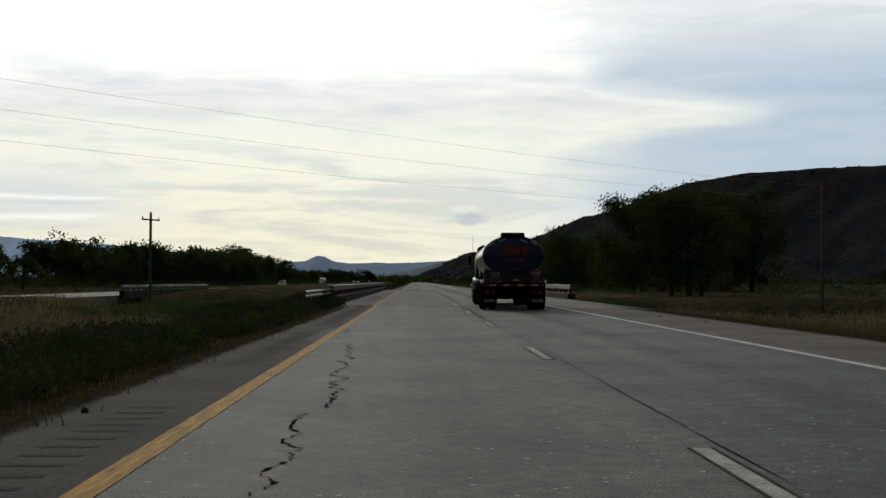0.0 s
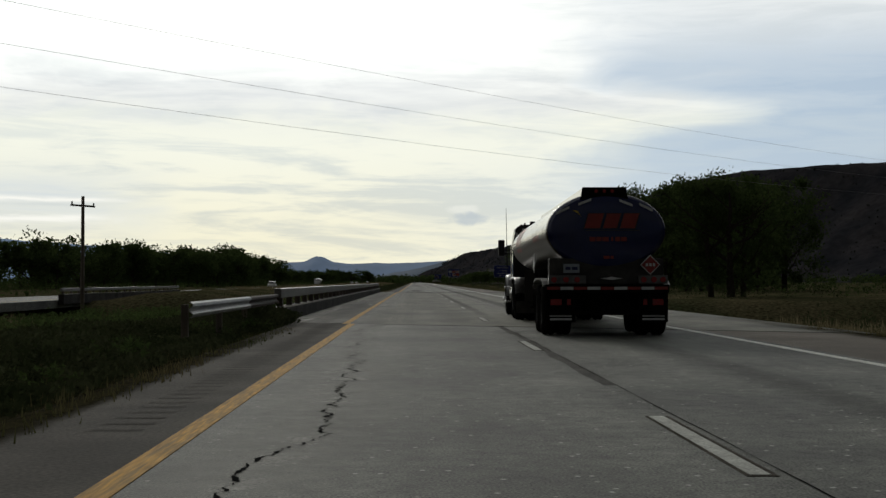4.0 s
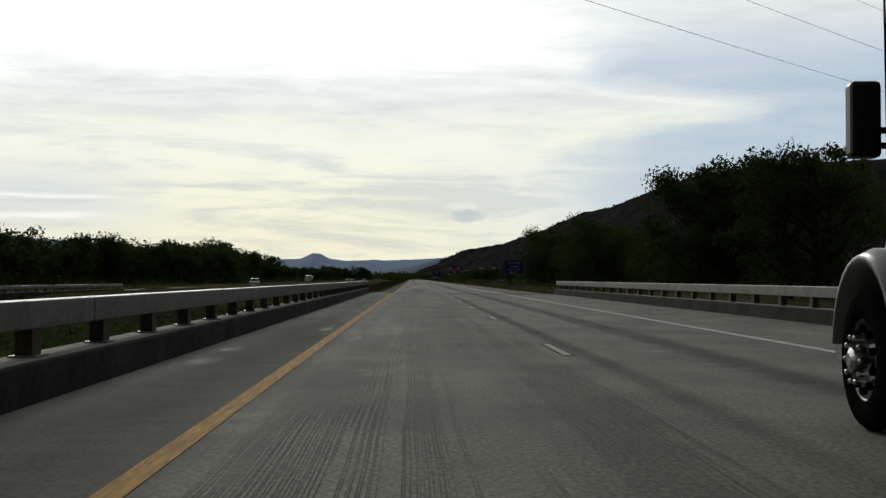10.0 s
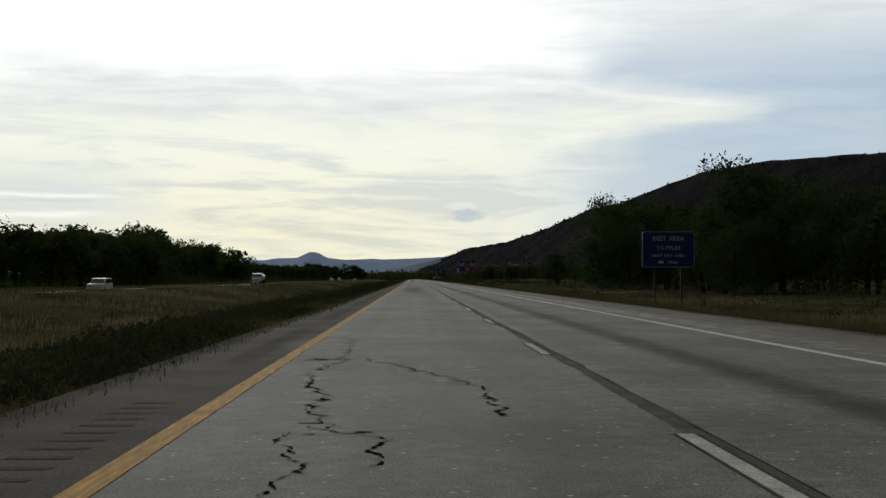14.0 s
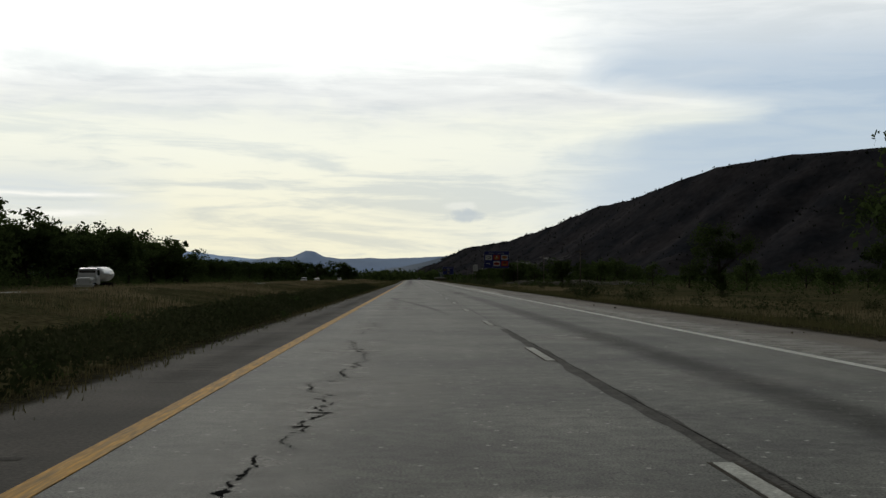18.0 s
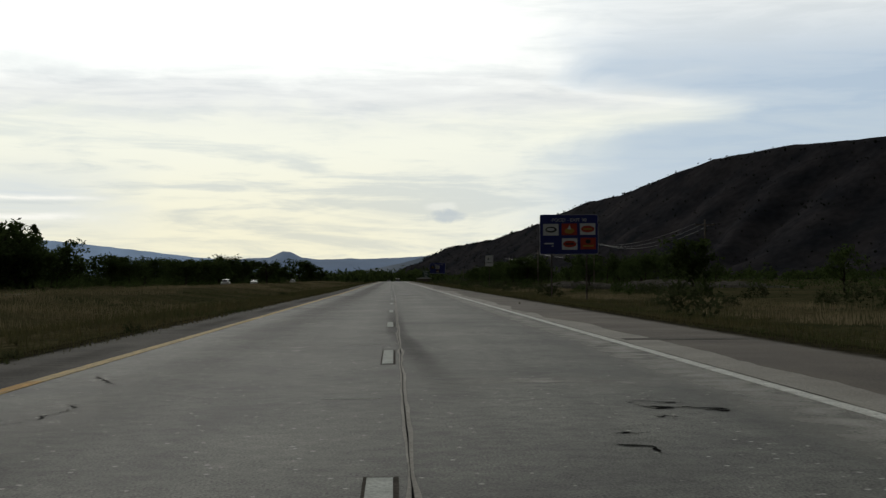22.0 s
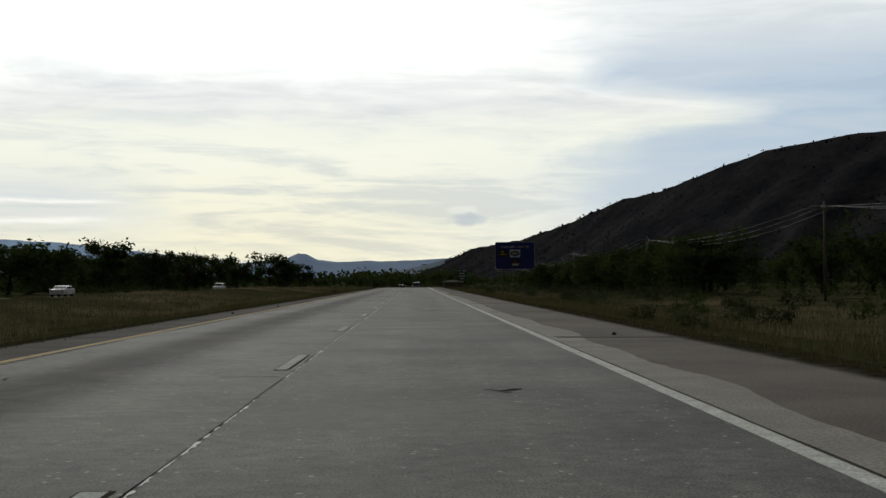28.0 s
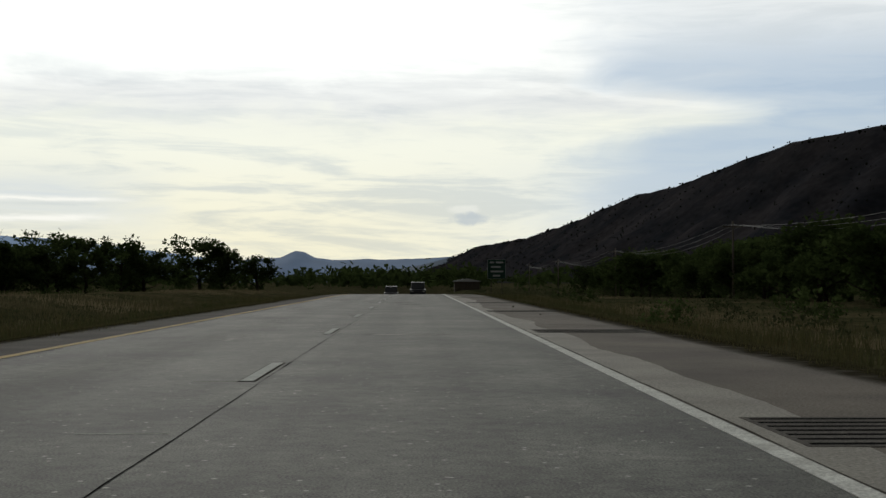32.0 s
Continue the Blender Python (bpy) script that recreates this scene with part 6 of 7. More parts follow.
        part("shade_box", box(sx * 0.86 - 0.24, 4.36, 0.56, sx * 0.86 + 0.24, 7.7, 1.38), M_DARK, T, "added long black box for the shade below the tank", bevel=0.03)
        part("landing_leg", join(box(sx * 0.785 - 0.065, 7.9, 0.42, sx * 0.785 + 0.065, 8.05, 1.4), box(sx * 0.785 - 0.12, 7.8, 0.38, sx * 0.785 + 0.12, 8.15, 0.43)), M_DARK, T)
    part("tractor_frame", box(-0.45, 9.0, 0.6, 0.45, 16.2, 0.92), M_DARK, T)
    # cab
    cab = part("cab", loft([[(x, y, z) for x, z in ((-1.08, 0.95), (1.08, 0.95), (1.08, 2.25), (1.0, 2.75), (0.9, 2.82), (-0.9, 2.82), (-1.0, 2.75), (-1.08, 2.25))] for y in (13.2, 13.25, 14.35)]
                           + [[(x, y, z) for x, y, z in ((-1.08, 14.75, 0.95), (1.08, 14.75, 0.95), (1.06, 14.7, 1.75), (0.95, 14.45, 2.55), (0.85, 14.4, 2.66), (-0.85, 14.4, 2.66), (-0.95, 14.45, 2.55), (-1.06, 14.7, 1.75))]]), M_CAB, T, "black day cab with a plain rear wall")
    for sx in (-1, 1):
        side = lambda y0, y1, z0, z1, o, fy=0.0: ([(sx * (1.083 + o - max(0, z - 2.25) * 0.16), y + (fy if z > z0 else 0), z) for z in ((z0, 2.25, z1) if z0 < 2.25 < z1 else (z0, z1)) for y in (y0, y1)]
                                                  + [(sx * (1.060 + o - max(0, z - 2.25) * 0.16), y + (fy if z > z0 else 0), z) for z in ((z0, 2.25, z1) if z0 < 2.25 < z1 else (z0, z1)) for y in (y0, y1)])
        def shell(y0, y1, z0, z1, o):
            v = side(y0, y1, z0, z1, o)
            m = len(v) // 2
            f = []
            for i in range(0, m - 2, 2):
                f += [(i, i + 1, i + 3, i + 2), (m + i, m + i + 2, m + i + 3, m + i + 1), (i, i + 2, m + i + 2, m + i), (i + 1, m + i + 1, m + i + 3, i + 3)]
            f += [(0, m, m + 1, 1), (m - 2, m - 1, 2 * m - 1, 2 * m - 2)]
            return v, f
        part("cab_side", shell(13.22, 13.62, 1.0, 2.72, 0.012), M_DOOR, T, "glossy dark brown cab side panel")
        door = part("cab_door", shell(13.64, 14.55, 0.98, 1.98, 0.014), M_DOOR, T, "glossy dark brown cab door")
        part("door_frame", shell(13.64, 13.74, 1.99, 2.68, 0.014), M_DOOR, T)
        part("side_window", shell(13.75, 14.42, 1.99, 2.62, 0.006), M_GLASS, T, "dark side window")
        part("door_handle", box(sx * 1.11 - 0.015, 13.7, 1.42, sx * 1.11 + 0.015, 13.9, 1.46), M_CHROME, door)
        part("grab_rail", tube([(sx * 1.13, 13.5, 1.25), (sx * 1.13, 13.5, 2.2)], 0.018, 6), M_CHROME, T)
        part("roof_edge_strip", box(sx * 0.98 - 0.03, 13.19, 2.2, sx * 0.98 + 0.03, 13.197, 2.6), M_WHT, T, "pale reflector strip")
        part("mirror", box(sx * 1.39 - 0.105, 14.62, 1.91, sx * 1.39 + 0.105, 14.78, 2.43), M_CAB, T, "tall black door mirror", bevel=0.035)
        part("mirror_arm", tube([(sx * 1.32, 14.7, 2.0), (sx * 1.05, 14.55, 1.97)], 0.025, 6), M_CAB, T)
        part("mirror_arm", tube([(sx * 1.32, 14.7, 2.1), (sx * 1.04, 14.52, 2.08)], 0.025, 6), M_CAB, T)
    part("roof_strip", box(-0.8, 13.19, 2.68, -0.35, 13.197, 2.73), M_WHT, T)
    part("windscreen", loft([[(x, y, z) for x, y, z in ((-0.98, 14.71, 1.85), (0.98, 14.71, 1.85), (0.86, 14.5, 2.5), (-0.86, 14.5, 2.5))], [(x, y + 0.012, z) for x, y, z in ((-0.98, 14.71, 1.85), (0.98, 14.71, 1.85), (0.86, 14.5, 2.5), (-0.86, 14.5, 2.5))]]), M_GLASS, T, "dark windscreen")
    # bonnet and wings
    part("bonnet", loft([[(x * s, y, z0 + (z - 0.9) * q) for x, z in ((-0.85, 0.9), (0.85, 0.9), (0.88, 1.3), (0.8, 1.62), (0.6, 1.74), (-0.6, 1.74), (-0.8, 1.62), (-0.88, 1.3))] for y, s, q, z0 in ((14.72, 1.0, 1.05, 0.9), (15.6, 0.92, 0.95, 0.88), (16.3, 0.82, 0.82, 0.85), (16.55, 0.74, 0.7, 0.82))]), M_GREYP, T, "grey sloping bonnet", smooth=True)
    for sx in (-1, 1):
        rings = []
        for a in np.linspace(0.05, math.pi - 0.1, 15):
            ca, sa = math.cos(a), math.sin(a)
            y, z = 15.3 + 0.70 * ca, 0.56 + 0.76 * sa
            rings.append([(sx * 0.72, y, z), (sx * 1.12, y, z), (sx * 1.22, 15.3 + 0.66 * ca, 0.56 + 0.71 * sa), (sx * 1.22, 15.3 + 0.62 * ca, 0.56 + 0.66 * sa), (sx * 0.72, 15.3 + 0.62 * ca, 0.56 + 0.66 * sa)])
        part("wing", loft(rings), M_GREYP, T, "grey front wing", smooth=True)
        part("wing_flank", box(sx * 0.95 - 0.13, 14.1, 0.9, sx * 0.95 + 0.15, 14.75, 1.42), M_GREYP, T, bevel=0.05)
    part("front_bumper", box(-1.0, 16.35, 0.4, 1.2, 16.6, 0.78), M_CHROME, T, bevel=0.04)
    part("roof_lamp", box(-0.52, 13.75, 2.8, -0.36, 13.95, 2.98), M_DARK, T, bevel=0.015)
    part("roof_horn", join(box(-0.85, 13.5, 2.82, -0.45, 13.7, 2.87), tube([(-0.7, 13.6, 2.8), (-0.7, 13.6, 2.92)], 0.03, 6)), M_DARK, T)
    part("aerial", tube([(-1.2, 14.75, 1.5), (-1.23, 14.75, 3.45)], [0.014, 0.007], 5), M_DARK, T, "tall thin radio aerial")
    part("air_line", join(tube([(-0.3, 13.15, 1.6), (-0.5, 12.7, 1.25), (-0.4, 12.2, 1.2)], 0.02, 6), tube([(0.0, 13.15, 1.6), (0.1, 12.7, 1.2), (0.0, 12.2, 1.2)], 0.02, 6)), M_DARK, T)
    return T


tanker = make_tanker()
tanker.matrix_basis = pose(3.76, 48.4, 0, 0, 0, -1.35)
tagged(tanker, "silver tank lorry with dark blue rear head", "lorry")


# ---- cars ----
def make_car(name, paint, L=4.6, W=1.85, H=1.65, kind="suv"):
    root = new(name)
    hw = W / 2
    body = [(0.0, 0.35), (0.0, 0.75), (0.08, 0.95), (L * 0.28, 1.02), (L * 0.98, 1.05), (L, 0.8), (L, 0.38)]
    rings = [[(x * s, y - L / 2, z) for y, z in body] for x, s in ((-hw, 1), (-hw * 0.97, 1), (hw * 0.97, 1), (hw, 1))]
    part("body", loft(rings), paint, root, bevel=0.03)
    roof_end = 0.97 if kind == "suv" else 0.8
    cab = [(L * 0.26, 1.02), (L * 0.40, H - 0.04), (L * 0.5, H), (L * roof_end - 0.15, H - 0.03), (L * roof_end, 1.03)]
    part("roof", loft([[(x, y - L / 2, z) for y, z in cab] for x in (-hw * 0.86, hw * 0.86)]), paint, root, bevel=0.05)
    gl = [(L * 0.29, 1.06), (L * 0.405, H - 0.13), (L * roof_end - 0.25, H - 0.13), (L * roof_end - 0.1, 1.06)]
    for sx in (-1, 1):
        part("side_window", loft([[(sx * hw * 0.865, y - L / 2, z) for y, z in gl], [(sx * hw * 0.87, y - L / 2, z) for y, z in gl]]), M_GLASS, root)
        part("headlamp", box(sx * hw * 0.72 - 0.16, -L / 2 - 0.02, 0.68, sx * hw * 0.72 + 0.16, -L / 2 + 0.03, 0.84), M_CHROME, root, bevel=0.02)
        part("tail_lamp", box(sx * hw * 0.8 - 0.1, L / 2 - 0.03, 0.75, sx * hw * 0.8 + 0.1, L / 2 + 0.02, 1.0), M_RLAMP, root, bevel=0.02)
        for y in (-L * 0.31, L * 0.30):
            w = part("wheel", revolve_x([(-0.1, 0.2), (-0.11, 0.3), (-0.08, 0.345), (0.08, 0.345), (0.11, 0.3), (0.1, 0.2), (0.05, 0.0001), (-0.05, 0.0001)], 16), M_TYRE, root, smooth=True, at=(sx * (hw - 0.1), y, 0.345))
    part("windscreen", loft([[(x * 0.8 * hw, -L / 2 + y, z) for x, y, z in ((-1, L * 0.265, 1.05), (1, L * 0.265, 1.05), (0.92, L * 0.385, H - 0.1), (-0.92, L * 0.385, H - 0.1))], [(x * 0.8 * hw, -L / 2 + y - 0.02, z + 0.01) for x, y, z in ((-1, L * 0.265, 1.05), (1, L * 0.265, 1.05), (0.92, L * 0.385, H - 0.1), (-0.92, L * 0.385, H - 0.1))]]), M_GLASS, root)
    part("rear_window", box(-0.65 * hw, L * (roof_end - 0.5) - 0.06, 1.15, 0.65 * hw, L * (roof_end - 0.5) - 0.0, H - 0.18), M_GLASS, root)
    return root


M_CARW = material("white_car_paint", (0.75, 0.75, 0.74), (0.7, 0.7, 0.7), 0.25, scale=2, space="Object")
M_CARD = material("dark_car_paint", (0.015, 0.015, 0.018), None, 0.3, scale=2, space="Object")
white_car = make_car("car", M_CARW)
white_car.matrix_basis = pose(-36, 336, -0.55)
tagged(white_car, "white sport utility car on the other carriageway", "car", "oncoming cars")
for x, y in ((-39.5, 797), (-36, 960), (-36, 1036)):
    copy_thing(white_car, pose(x, y, -0.55 + crest(y)))
low_car = make_car("car", M_CARW, 4.7, 1.8, 1.42, "sedan")
low_car.matrix_basis = pose(-39.5, 860, -0.55)
tagged(low_car, "white low saloon car on the other carriageway", "car", "oncoming cars")
dark_car = make_car("car", M_CARD, 4.9, 2.0, 1.9)
dark_car.matrix_basis = pose(3.9, 1012, crest(1012), 0, 0, 0)
tagged(dark_car, "black sport utility car driving ahead", "car", "cars ahead")
copy_thing(dark_car, pose(0.1, 1034, crest(1034)))


def make_tank_truck():
    """A short rigid tank truck that comes towards the camera, bonnet first along -y."""
    root = new("tank_truck")
    part("bonnet", loft([[(x * s, y, 0.75 + (z - 0.75) * q) for x, z in ((-0.95, 0.75), (0.95, 0.75), (0.95, 1.35), (0.75, 1.6), (-0.75, 1.6), (-0.95, 1.35))] for y, s, q in ((-4.6, 0.86, 0.85), (-4.4, 0.92, 0.95), (-3.2, 1.0, 1.05))]), M_CARW, root, "white truck bonnet")
    part("cab", loft([[(x * s, y, z) for x, z in ((-1.1, 0.8), (1.1, 0.8), (1.1, 1.7), (0.95, top), (-0.95, top), (-1.1, 1.7))] for y, s, top in ((-3.25, 0.98, 1.9), (-2.95, 1.0, 2.55), (-2.6, 1.0, 2.65), (-1.75, 1.0, 2.65))]), M_CARW, root, "white truck cab", bevel=0.02)
    part("windscreen", box(-0.9, -3.17, 1.85, 0.9, -3.08, 2.4), M_GLASS, root, "dark windscreen", bevel=0.01)
    for sx in (-1, 1):
        part("side_window", box(sx * 1.06 - 0.05, -2.85, 1.8, sx * 1.06 + 0.05, -2.0, 2.4), M_GLASS, root)
        part("headlamp", box(sx * 0.7 - 0.14, -4.64, 0.95, sx * 0.7 + 0.14, -4.58, 1.15), M_CHROME, root)
        for y in (-3.7, 2.6, 3.9):
            part("wheel", revolve_x([(-0.14, 0.3), (-0.15, 0.42), (-0.1, 0.5), (0.1, 0.5), (0.15, 0.42), (0.14, 0.3), (0.07, 0.0001), (-0.07, 0.0001)], 18), M_TYRE, root, smooth=True, at=(sx * 1.02, y, 0.5))
    part("bumper", box(-1.1, -4.75, 0.5, 1.1, -4.6, 0.8), M_CHROME, root, bevel=0.02)
    part("chassis", box(-0.45, -3.0, 0.65, 0.45, 4.9, 0.95), M_DARK, root)
    rings = [ellipse(1.15 * q, 0.85 * q, 40, 1.95, y) for y, q in ((-1.35, 0.6), (-1.3, 0.85), (-1.15, 1.0), (0.5, 1.0), (2.5, 1.0), (4.6, 1.0), (4.75, 0.85), (4.8, 0.6))]
    part("tank_barrel", loft(rings), M_CARW, root, "white rounded tank", smooth=True)
    part("walkway", box(-0.35, -1.0, 2.78, 0.35, 4.4, 2.86), M_STEEL, root)
    return root


tank_truck = make_tank_truck()
tank_truck.matrix_basis = pose(-36, 482, -0.55)
tagged(tank_truck, "white rigid tank truck on the other carriageway", "truck", "oncoming trucks")


# ---- signs ----
M_SIGN = material("blue_sign_sheeting", (0.012, 0.022, 0.20), (0.010, 0.018, 0.16), 0.5, scale=1.5, space="Object")
M_GREEN = material("green_sign_sheeting", (0.01, 0.07, 0.045), (0.01, 0.055, 0.04), 0.5, scale=1.5, space="Object")
M_SWHITE = material("white_sign_sheeting", (0.70, 0.71, 0.73), (0.62, 0.62, 0.65), 0.5, scale=2, space="Object")
M_SRED = material("red_sign_sheeting", (0.50, 0.05, 0.02), (0.42, 0.04, 0.02), 0.5, scale=2, space="Object")
M_SDARK = material("black_sign_sheeting", (0.012, 0.014, 0.016), None, 0.5, scale=2, space="Object")
M_SGOLD = material("gold_sign_sheeting", (0.45, 0.28, 0.05), None, 0.5, scale=2, space="Object")


def round_rect(w, h, r, n=5):
    pts = []
    for cx, cz, a0 in ((w - r, h - r, 0), (r, h - r, 90), (r, r, 180), (w - r, r, 270)):
        for i in range(n + 1):
            a = radians(a0 + 90 * i / n)
            pts.append((cx + r * math.cos(a), cz + r * math.sin(a)))
    return pts


def oval(cx, cz, a, b, n=24):
    return [(cx + a * math.cos(2 * math.pi * k / n), cz + b * math.sin(2 * math.pi * k / n)) for k in range(n)]


def words(text, x, z, size, parent, mat, y=-0.03):
    """A line of lettering centred on x, one mesh a word."""
    row, at = [], 0.0
    for word in text.split():
        cu = bpy.data.curves.new("lettering", "FONT")
        cu.body, cu.size, cu.extrude = word, size, 0.002
        tmp = bpy.data.objects.new("lettering", cu)
        me = bpy.data.meshes.new_from_object(tmp)
        bpy.data.objects.remove(tmp)
        me.materials.clear()
        me.materials.append(mat)
        row.append((me, at))
        at += max(v.co.x for v in me.vertices) + 0.34 * size
    at -= 0.34 * size
    for me, dx in row:
        ob = new("lettering", me)
        ob.parent = parent
        ob.matrix_basis = pose(x - at / 2 + dx, y, z, 90, 0, 0)


def road_sign(x, y, z0, w, h, mat, label, turn=0, posts=(0.2, 0.8)):
    """Panel with its lower left corner at (x, y, z0), facing -y."""
    root = new("road_sign")
    root.matrix_basis = pose(x, y, z0, 0, 0, turn)
    g = ground_z(x + w / 2, y) - z0 - 0.4
    part("panel", disc_poly(round_rect(w, h, 0.16), 0.02, 0.04), M_SWHITE, root, "pale reflective border")
    part("sign_face", disc_poly([(0.03 + a * (w - 0.06) / w, 0.03 + b * (h - 0.06) / h) for a, b in round_rect(w, h, 0.15)], -0.02, 0.004), mat, root)
    for f in posts:
        part("post", box(w * f - 0.06, 0.03, g, w * f + 0.06, 0.15, h - 0.1), M_RUST, root, "brown steel post")
    for f in (0.25, 0.75):
        part("stiffener", box(0.1, 0.02, h * f - 0.03, w - 0.1, 0.035, h * f + 0.03), M_STEEL, root)
    return tagged(root, label, "road sign", "motorway signs")


def plate(root, cx, cz, w, h, mat, shapes):
    p = part("logo_plate", disc_poly(rect(cx - w / 2, cz - h / 2, cx + w / 2, cz + h / 2), -0.025, 0.004), mat, root)
    for k, (pts, m) in enumerate(shapes):
        part("logo_shape", disc_poly([(cx + a, cz + b) for a, b in pts], -0.030 - 0.003 * k, 0.002), m, p)


# rest area sign
s1 = road_sign(16.1, 279, 1.85, 3.7, 2.5, M_SIGN, "blue rest area sign with white lettering", posts=(0.25, 0.75))
words("REST AREA", 1.85, 1.86, 0.46, s1, M_SWHITE)
words("1\u00bd MILES", 1.85, 1.22, 0.42, s1, M_SWHITE)
words("NEXT REST AREA", 1.85, 0.72, 0.30, s1, M_SWHITE)
words("MILES", 2.15, 0.25, 0.30, s1, M_SWHITE)
part("text_bar", disc_poly(rect(1.15, 0.26, 1.5, 0.46), -0.026, 0.003), M_SWHITE, s1)

s2 = road_sign(15.0, 595, 3.15, 5.15, 3.5, M_SIGN, "blue food exit sign with six logo panels", posts=(0.2, 0.8))
words("FOOD - EXIT 90", 2.58, 2.87, 0.43, s2, M_SWHITE)
pw, ph = 1.36, 1.02
plate(s2, 0.97, 2.17, pw, ph, M_SWHITE, [(oval(0.02, 0, 0.5, 0.26), M_SDARK), (oval(-0.02, 0.02, 0.36, 0.14), M_SWHITE)])
plate(s2, 2.6, 2.2, pw, ph, M_SRED, [(oval(0, -0.14, 0.43, 0.24), M_SGOLD), ([(-0.17, 0.0), (0.17, 0.0), (0.02, 0.43)], M_SWHITE)])
plate(s2, 4.22, 2.22, pw, ph, M_SWHITE, [(oval(0, 0, 0.59, 0.3), M_SRED), (rect(-0.38, -0.08, 0.38, 0.08), M_SGOLD)])
plate(s2, 0.97, 0.89, pw, ph, M_SIGN, [(rect(-0.59, 0.0, 0.24, 0.12), M_SWHITE), (rect(0.06, -0.19, 0.26, -0.12), M_SWHITE)])
plate(s2, 2.63, 0.91, pw, ph, M_SWHITE, [(oval(0, 0, 0.59, 0.3), M_SRED), (rect(-0.38, -0.07, 0.38, 0.07), M_SDARK)])
plate(s2, 4.26, 0.95, pw, ph, M_SRED, [(oval(0, 0.18, 0.24, 0.19), M_SDARK), (rect(-0.47, -0.28, 0.47, -0.14), M_SGOLD)])

s3 = road_sign(12.7, 849, 2.5, 4.5, 3.1, M_SIGN, "blue lodging exit sign with three logo panels", posts=(0.2, 0.8))
words("LODGING - EXIT 90", 2.25, 2.42, 0.36, s3, M_SWHITE)
plate(s3, 0.84, 1.8, 1.18, 0.86, M_SDARK, [(oval(0, 0.18, 0.16, 0.14), M_SGOLD), (rect(-0.4, -0.16, 0.45, -0.06), M_SGOLD)])
plate(s3, 2.27, 1.8, 1.18, 0.86, M_SWHITE, [([(-0.5, -0.2), (0, -0.33), (0.5, -0.2), (0.5, 0.2), (0, 0.33), (-0.5, 0.2)], M_SDARK), (rect(-0.34, 0.02, 0.34, 0.1), M_SWHITE), (rect(-0.34, -0.1, 0.34, -0.03), M_SWHITE)])
plate(s3, 2.3, 0.72, 1.18, 0.86, M_SDARK, [([(0.1, 0.3), (-0.1, 0.22), (-0.16, 0.08), (-0.04, -0.04), (0.1, -0.02), (-0.02, 0.1)], M_SRED), (rect(-0.42, -0.2, 0.42, -0.08), M_SWHITE), (rect(-0.34, -0.33, 0.34, -0.27), M_SWHITE)])

s4 = road_sign(15.5, 1060, 1.5, 3.0, 3.2, M_GREEN, "green motorway exit sign on two posts", posts=(0.2, 0.8))
for cz, spans in ((2.7, ((0.4, 1.1), (1.4, 2.6))), (1.95, ((0.6, 2.2),)), (1.2, ((0.5, 2.6),)), (0.5, ((0.9, 2.1),))):
    for a, b in spans:
        part("text_bar", disc_poly(rect(a, cz - 0.14, b, cz + 0.14), -0.026, 0.003), M_SWHITE, s4)


# ---- poles and wires ----
def power_pole(x, y, h, label="brown wooden power pole with a crossarm", turn=0):
    root = new("power_pole")
    z = ground_z(x, y)
    root.matrix_basis = pose(x, y, z, 0, 0, turn)
    part("pole", tube([(0, 0, -0.5), (0, 0, h * 0.5), (0, 0, h)], [0.17, 0.14, 0.11], 8), M_WOOD, root, smooth=True)
    part("crossarm", box(-1.2, -0.06, h - 0.75, 1.2, 0.06, h - 0.62), M_WOOD, root)
    for a in (-1.1, 0.0, 1.1):
        part("insulator", tube([(a, 0, h - 0.62), (a, 0, h - 0.42)], [0.06, 0.045], 8), M_CONC, root)
    return tagged(root, label, "power pole", "power poles")


def wire(p, q, sag, label, r=0.012):
    pts = []
    for i in range(25):
        f = i / 24
        pts.append(tuple(p[k] + (q[k] - p[k]) * f - (4 * sag * f * (1 - f) if k == 2 else 0) for k in range(3)))
    ob = part("power_line", tube(pts, r, 5), M_STEEL)
    return tagged(ob, label, "power line", "power lines")


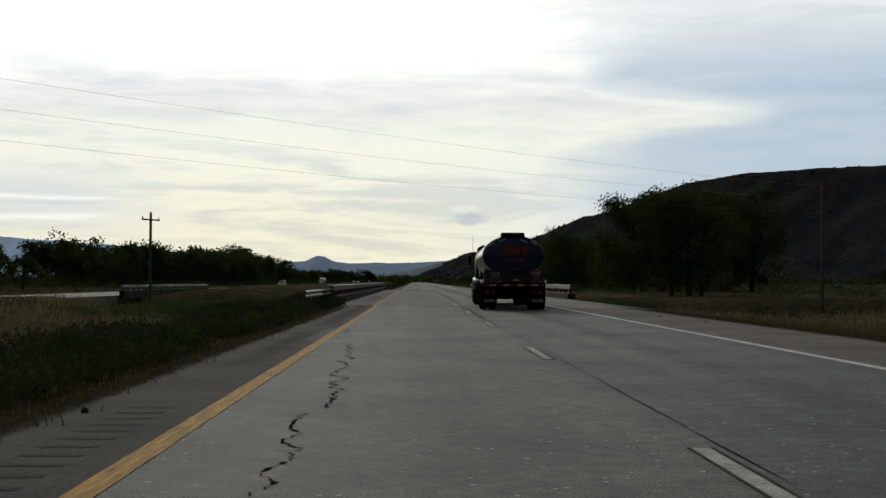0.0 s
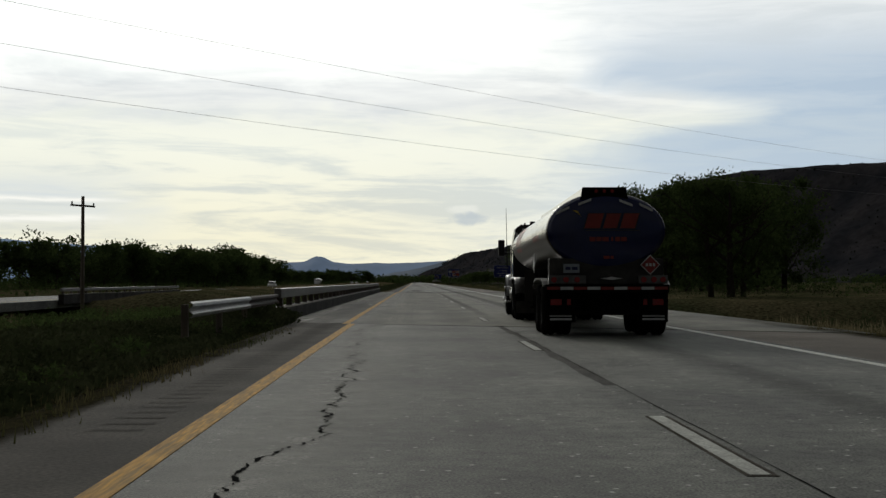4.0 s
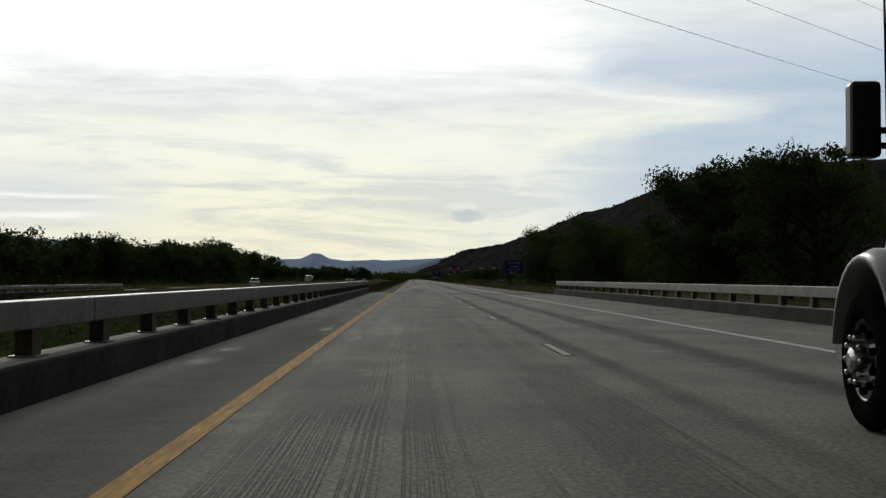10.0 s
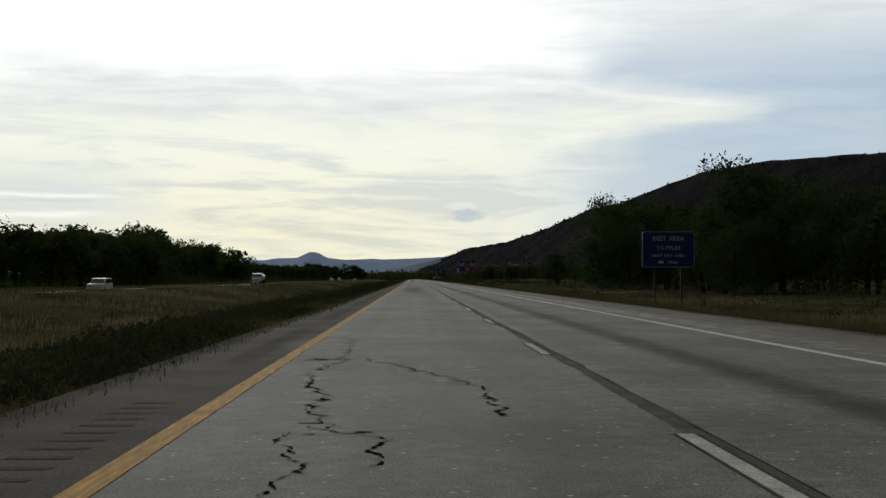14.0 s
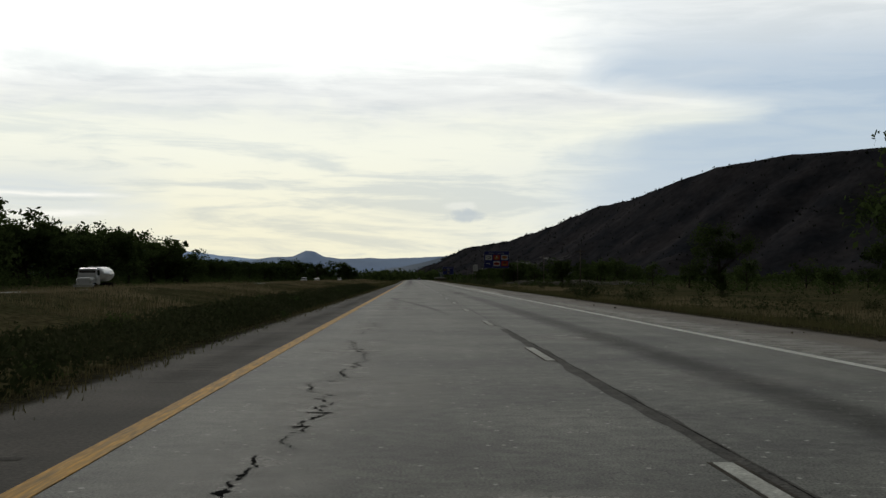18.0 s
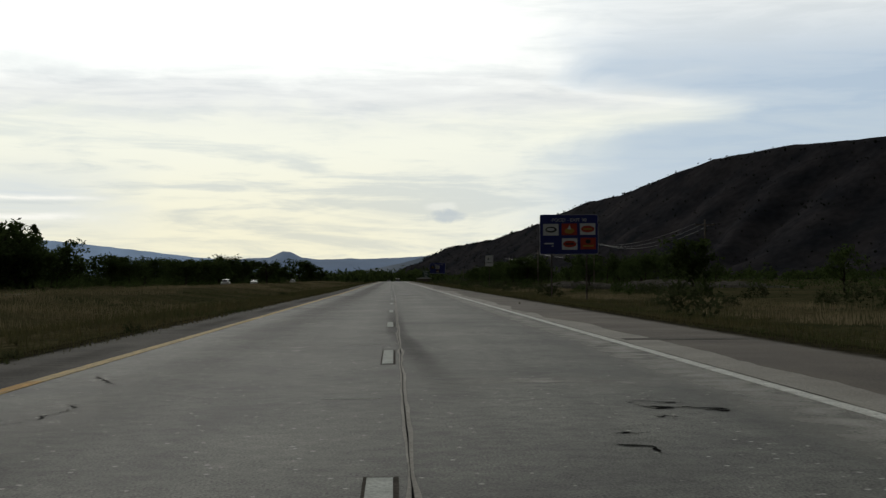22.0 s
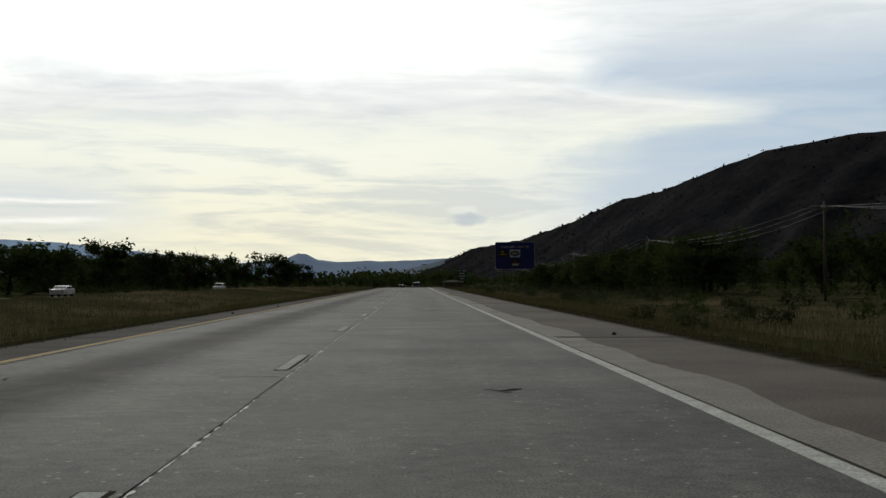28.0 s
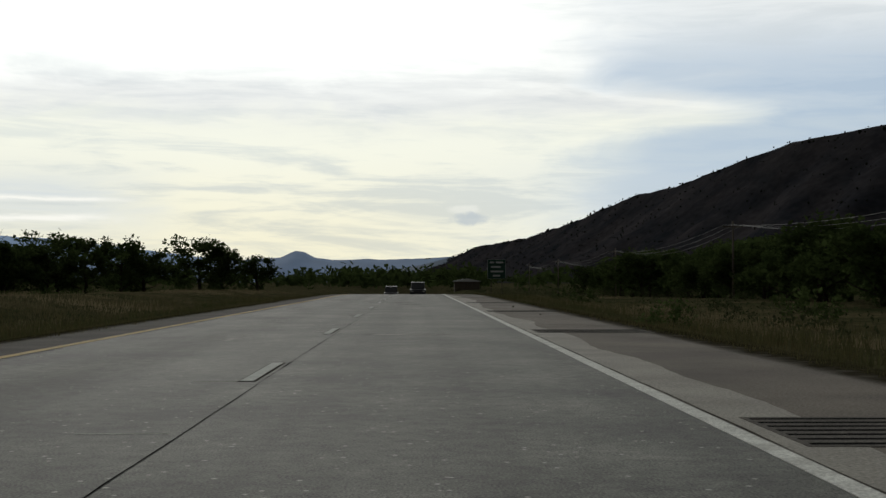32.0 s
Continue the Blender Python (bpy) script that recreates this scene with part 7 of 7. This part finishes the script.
power_pole(-24, 113, 12.2, turn=62)
power_pole(-46, 24, 11.8, turn=49)
power_pole(41.75, 127, 17, turn=49)
for off, z in ((-0.9, 8.2), (0.0, 9.6), (0.9, 11.0)):
    wire((-46 + 0.36 * off, 24 + 0.55 * off, z), (41.75 + 0.36 * off, 127 + 0.55 * off, z), 1.0, "overhead wire crossing high over the motorway", 0.006)
line = [(41 + (0.6 if i % 2 else 0), 640 + 90 * i) for i in range(8)]
for x, y in line:
    power_pole(x, y, 9.2)
for (xa, ya), (xb, yb) in zip(line, line[1:]):
    for a, dz in ((-1.1, 0), (0.0, 0.0), (1.1, 0)):
        wire((xa + a, ya, ground_z(xa, ya) + 8.75 + dz), (xb + a, yb, ground_z(xb, yb) + 8.75 + dz), 1.7 + 0.3 * a, "slack bright wire along the pole line", 0.011)

# low building with a pale roof beyond the rise
barn = new("farm_building")
barn.matrix_basis = pose(17.5, 1300, -1.45)
part("wall", box(0, 0, -1.4, 9, 6, 2.4), M_WOOD, barn, "brown board walls")
part("roof", extrude([(-0.5, 2.38), (9.5, 2.38), (9.5, 2.6), (4.5, 3.45), (-0.5, 2.6)], "y", -0.5, 6.5), M_CARW, barn, "pale metal roof")
tagged(barn, "low farm building with a pale metal roof", "building")

# small pale sign and the gravel bank behind it
s5 = road_sign(17.75, 697, 3.1, 1.3, 1.85, M_SWHITE, "small pale grey sign on one post", posts=(0.5,))
part("sign_mark", disc_poly([(0.3, 1.15), (0.65, 1.15), (0.62, 1.3), (0.48, 1.42), (0.36, 1.32)], -0.028, 0.003), M_GREEN, s5)
part("sign_band", disc_poly(rect(0.15, 0.55, 1.15, 0.68), -0.028, 0.003), M_STEEL, s5)
M_GRAVEL = material("pale_gravel", (0.13, 0.12, 0.105), (0.06, 0.056, 0.05), 0.95, spec=0.0, scale=0.9, fine=0.6, bump=0.8, bump_scale=5)
V, F = [], []
nx, ny = 90, 14
for j in range(ny + 1):
    for i in range(nx + 1):
        x, y = 23 + 52 * i / nx, 699 + 12 * j / ny
        e = math.sin(math.pi * j / ny) ** 0.6 * min(1, 6 * i / nx, 4 * (nx - i) / nx)
        h = 1.75 * e * (0.75 + 0.5 * noise.noise((x * 0.11, 3.0, 1.0))) + 0.35 * e * noise.noise((x * 0.7, y * 0.7, 4.0))
        V.append((x, y, ground_z(x, y) - 0.1 + h))
F = [(j * (nx + 1) + i, j * (nx + 1) + i + 1, (j + 1) * (nx + 1) + i + 1, (j + 1) * (nx + 1) + i) for j in range(ny) for i in range(nx)]
tagged(new("gravel_bank", quick("gravel_bank", V, F, M_GRAVEL)), "low bank of pale gravel behind the grass", "gravel bank")
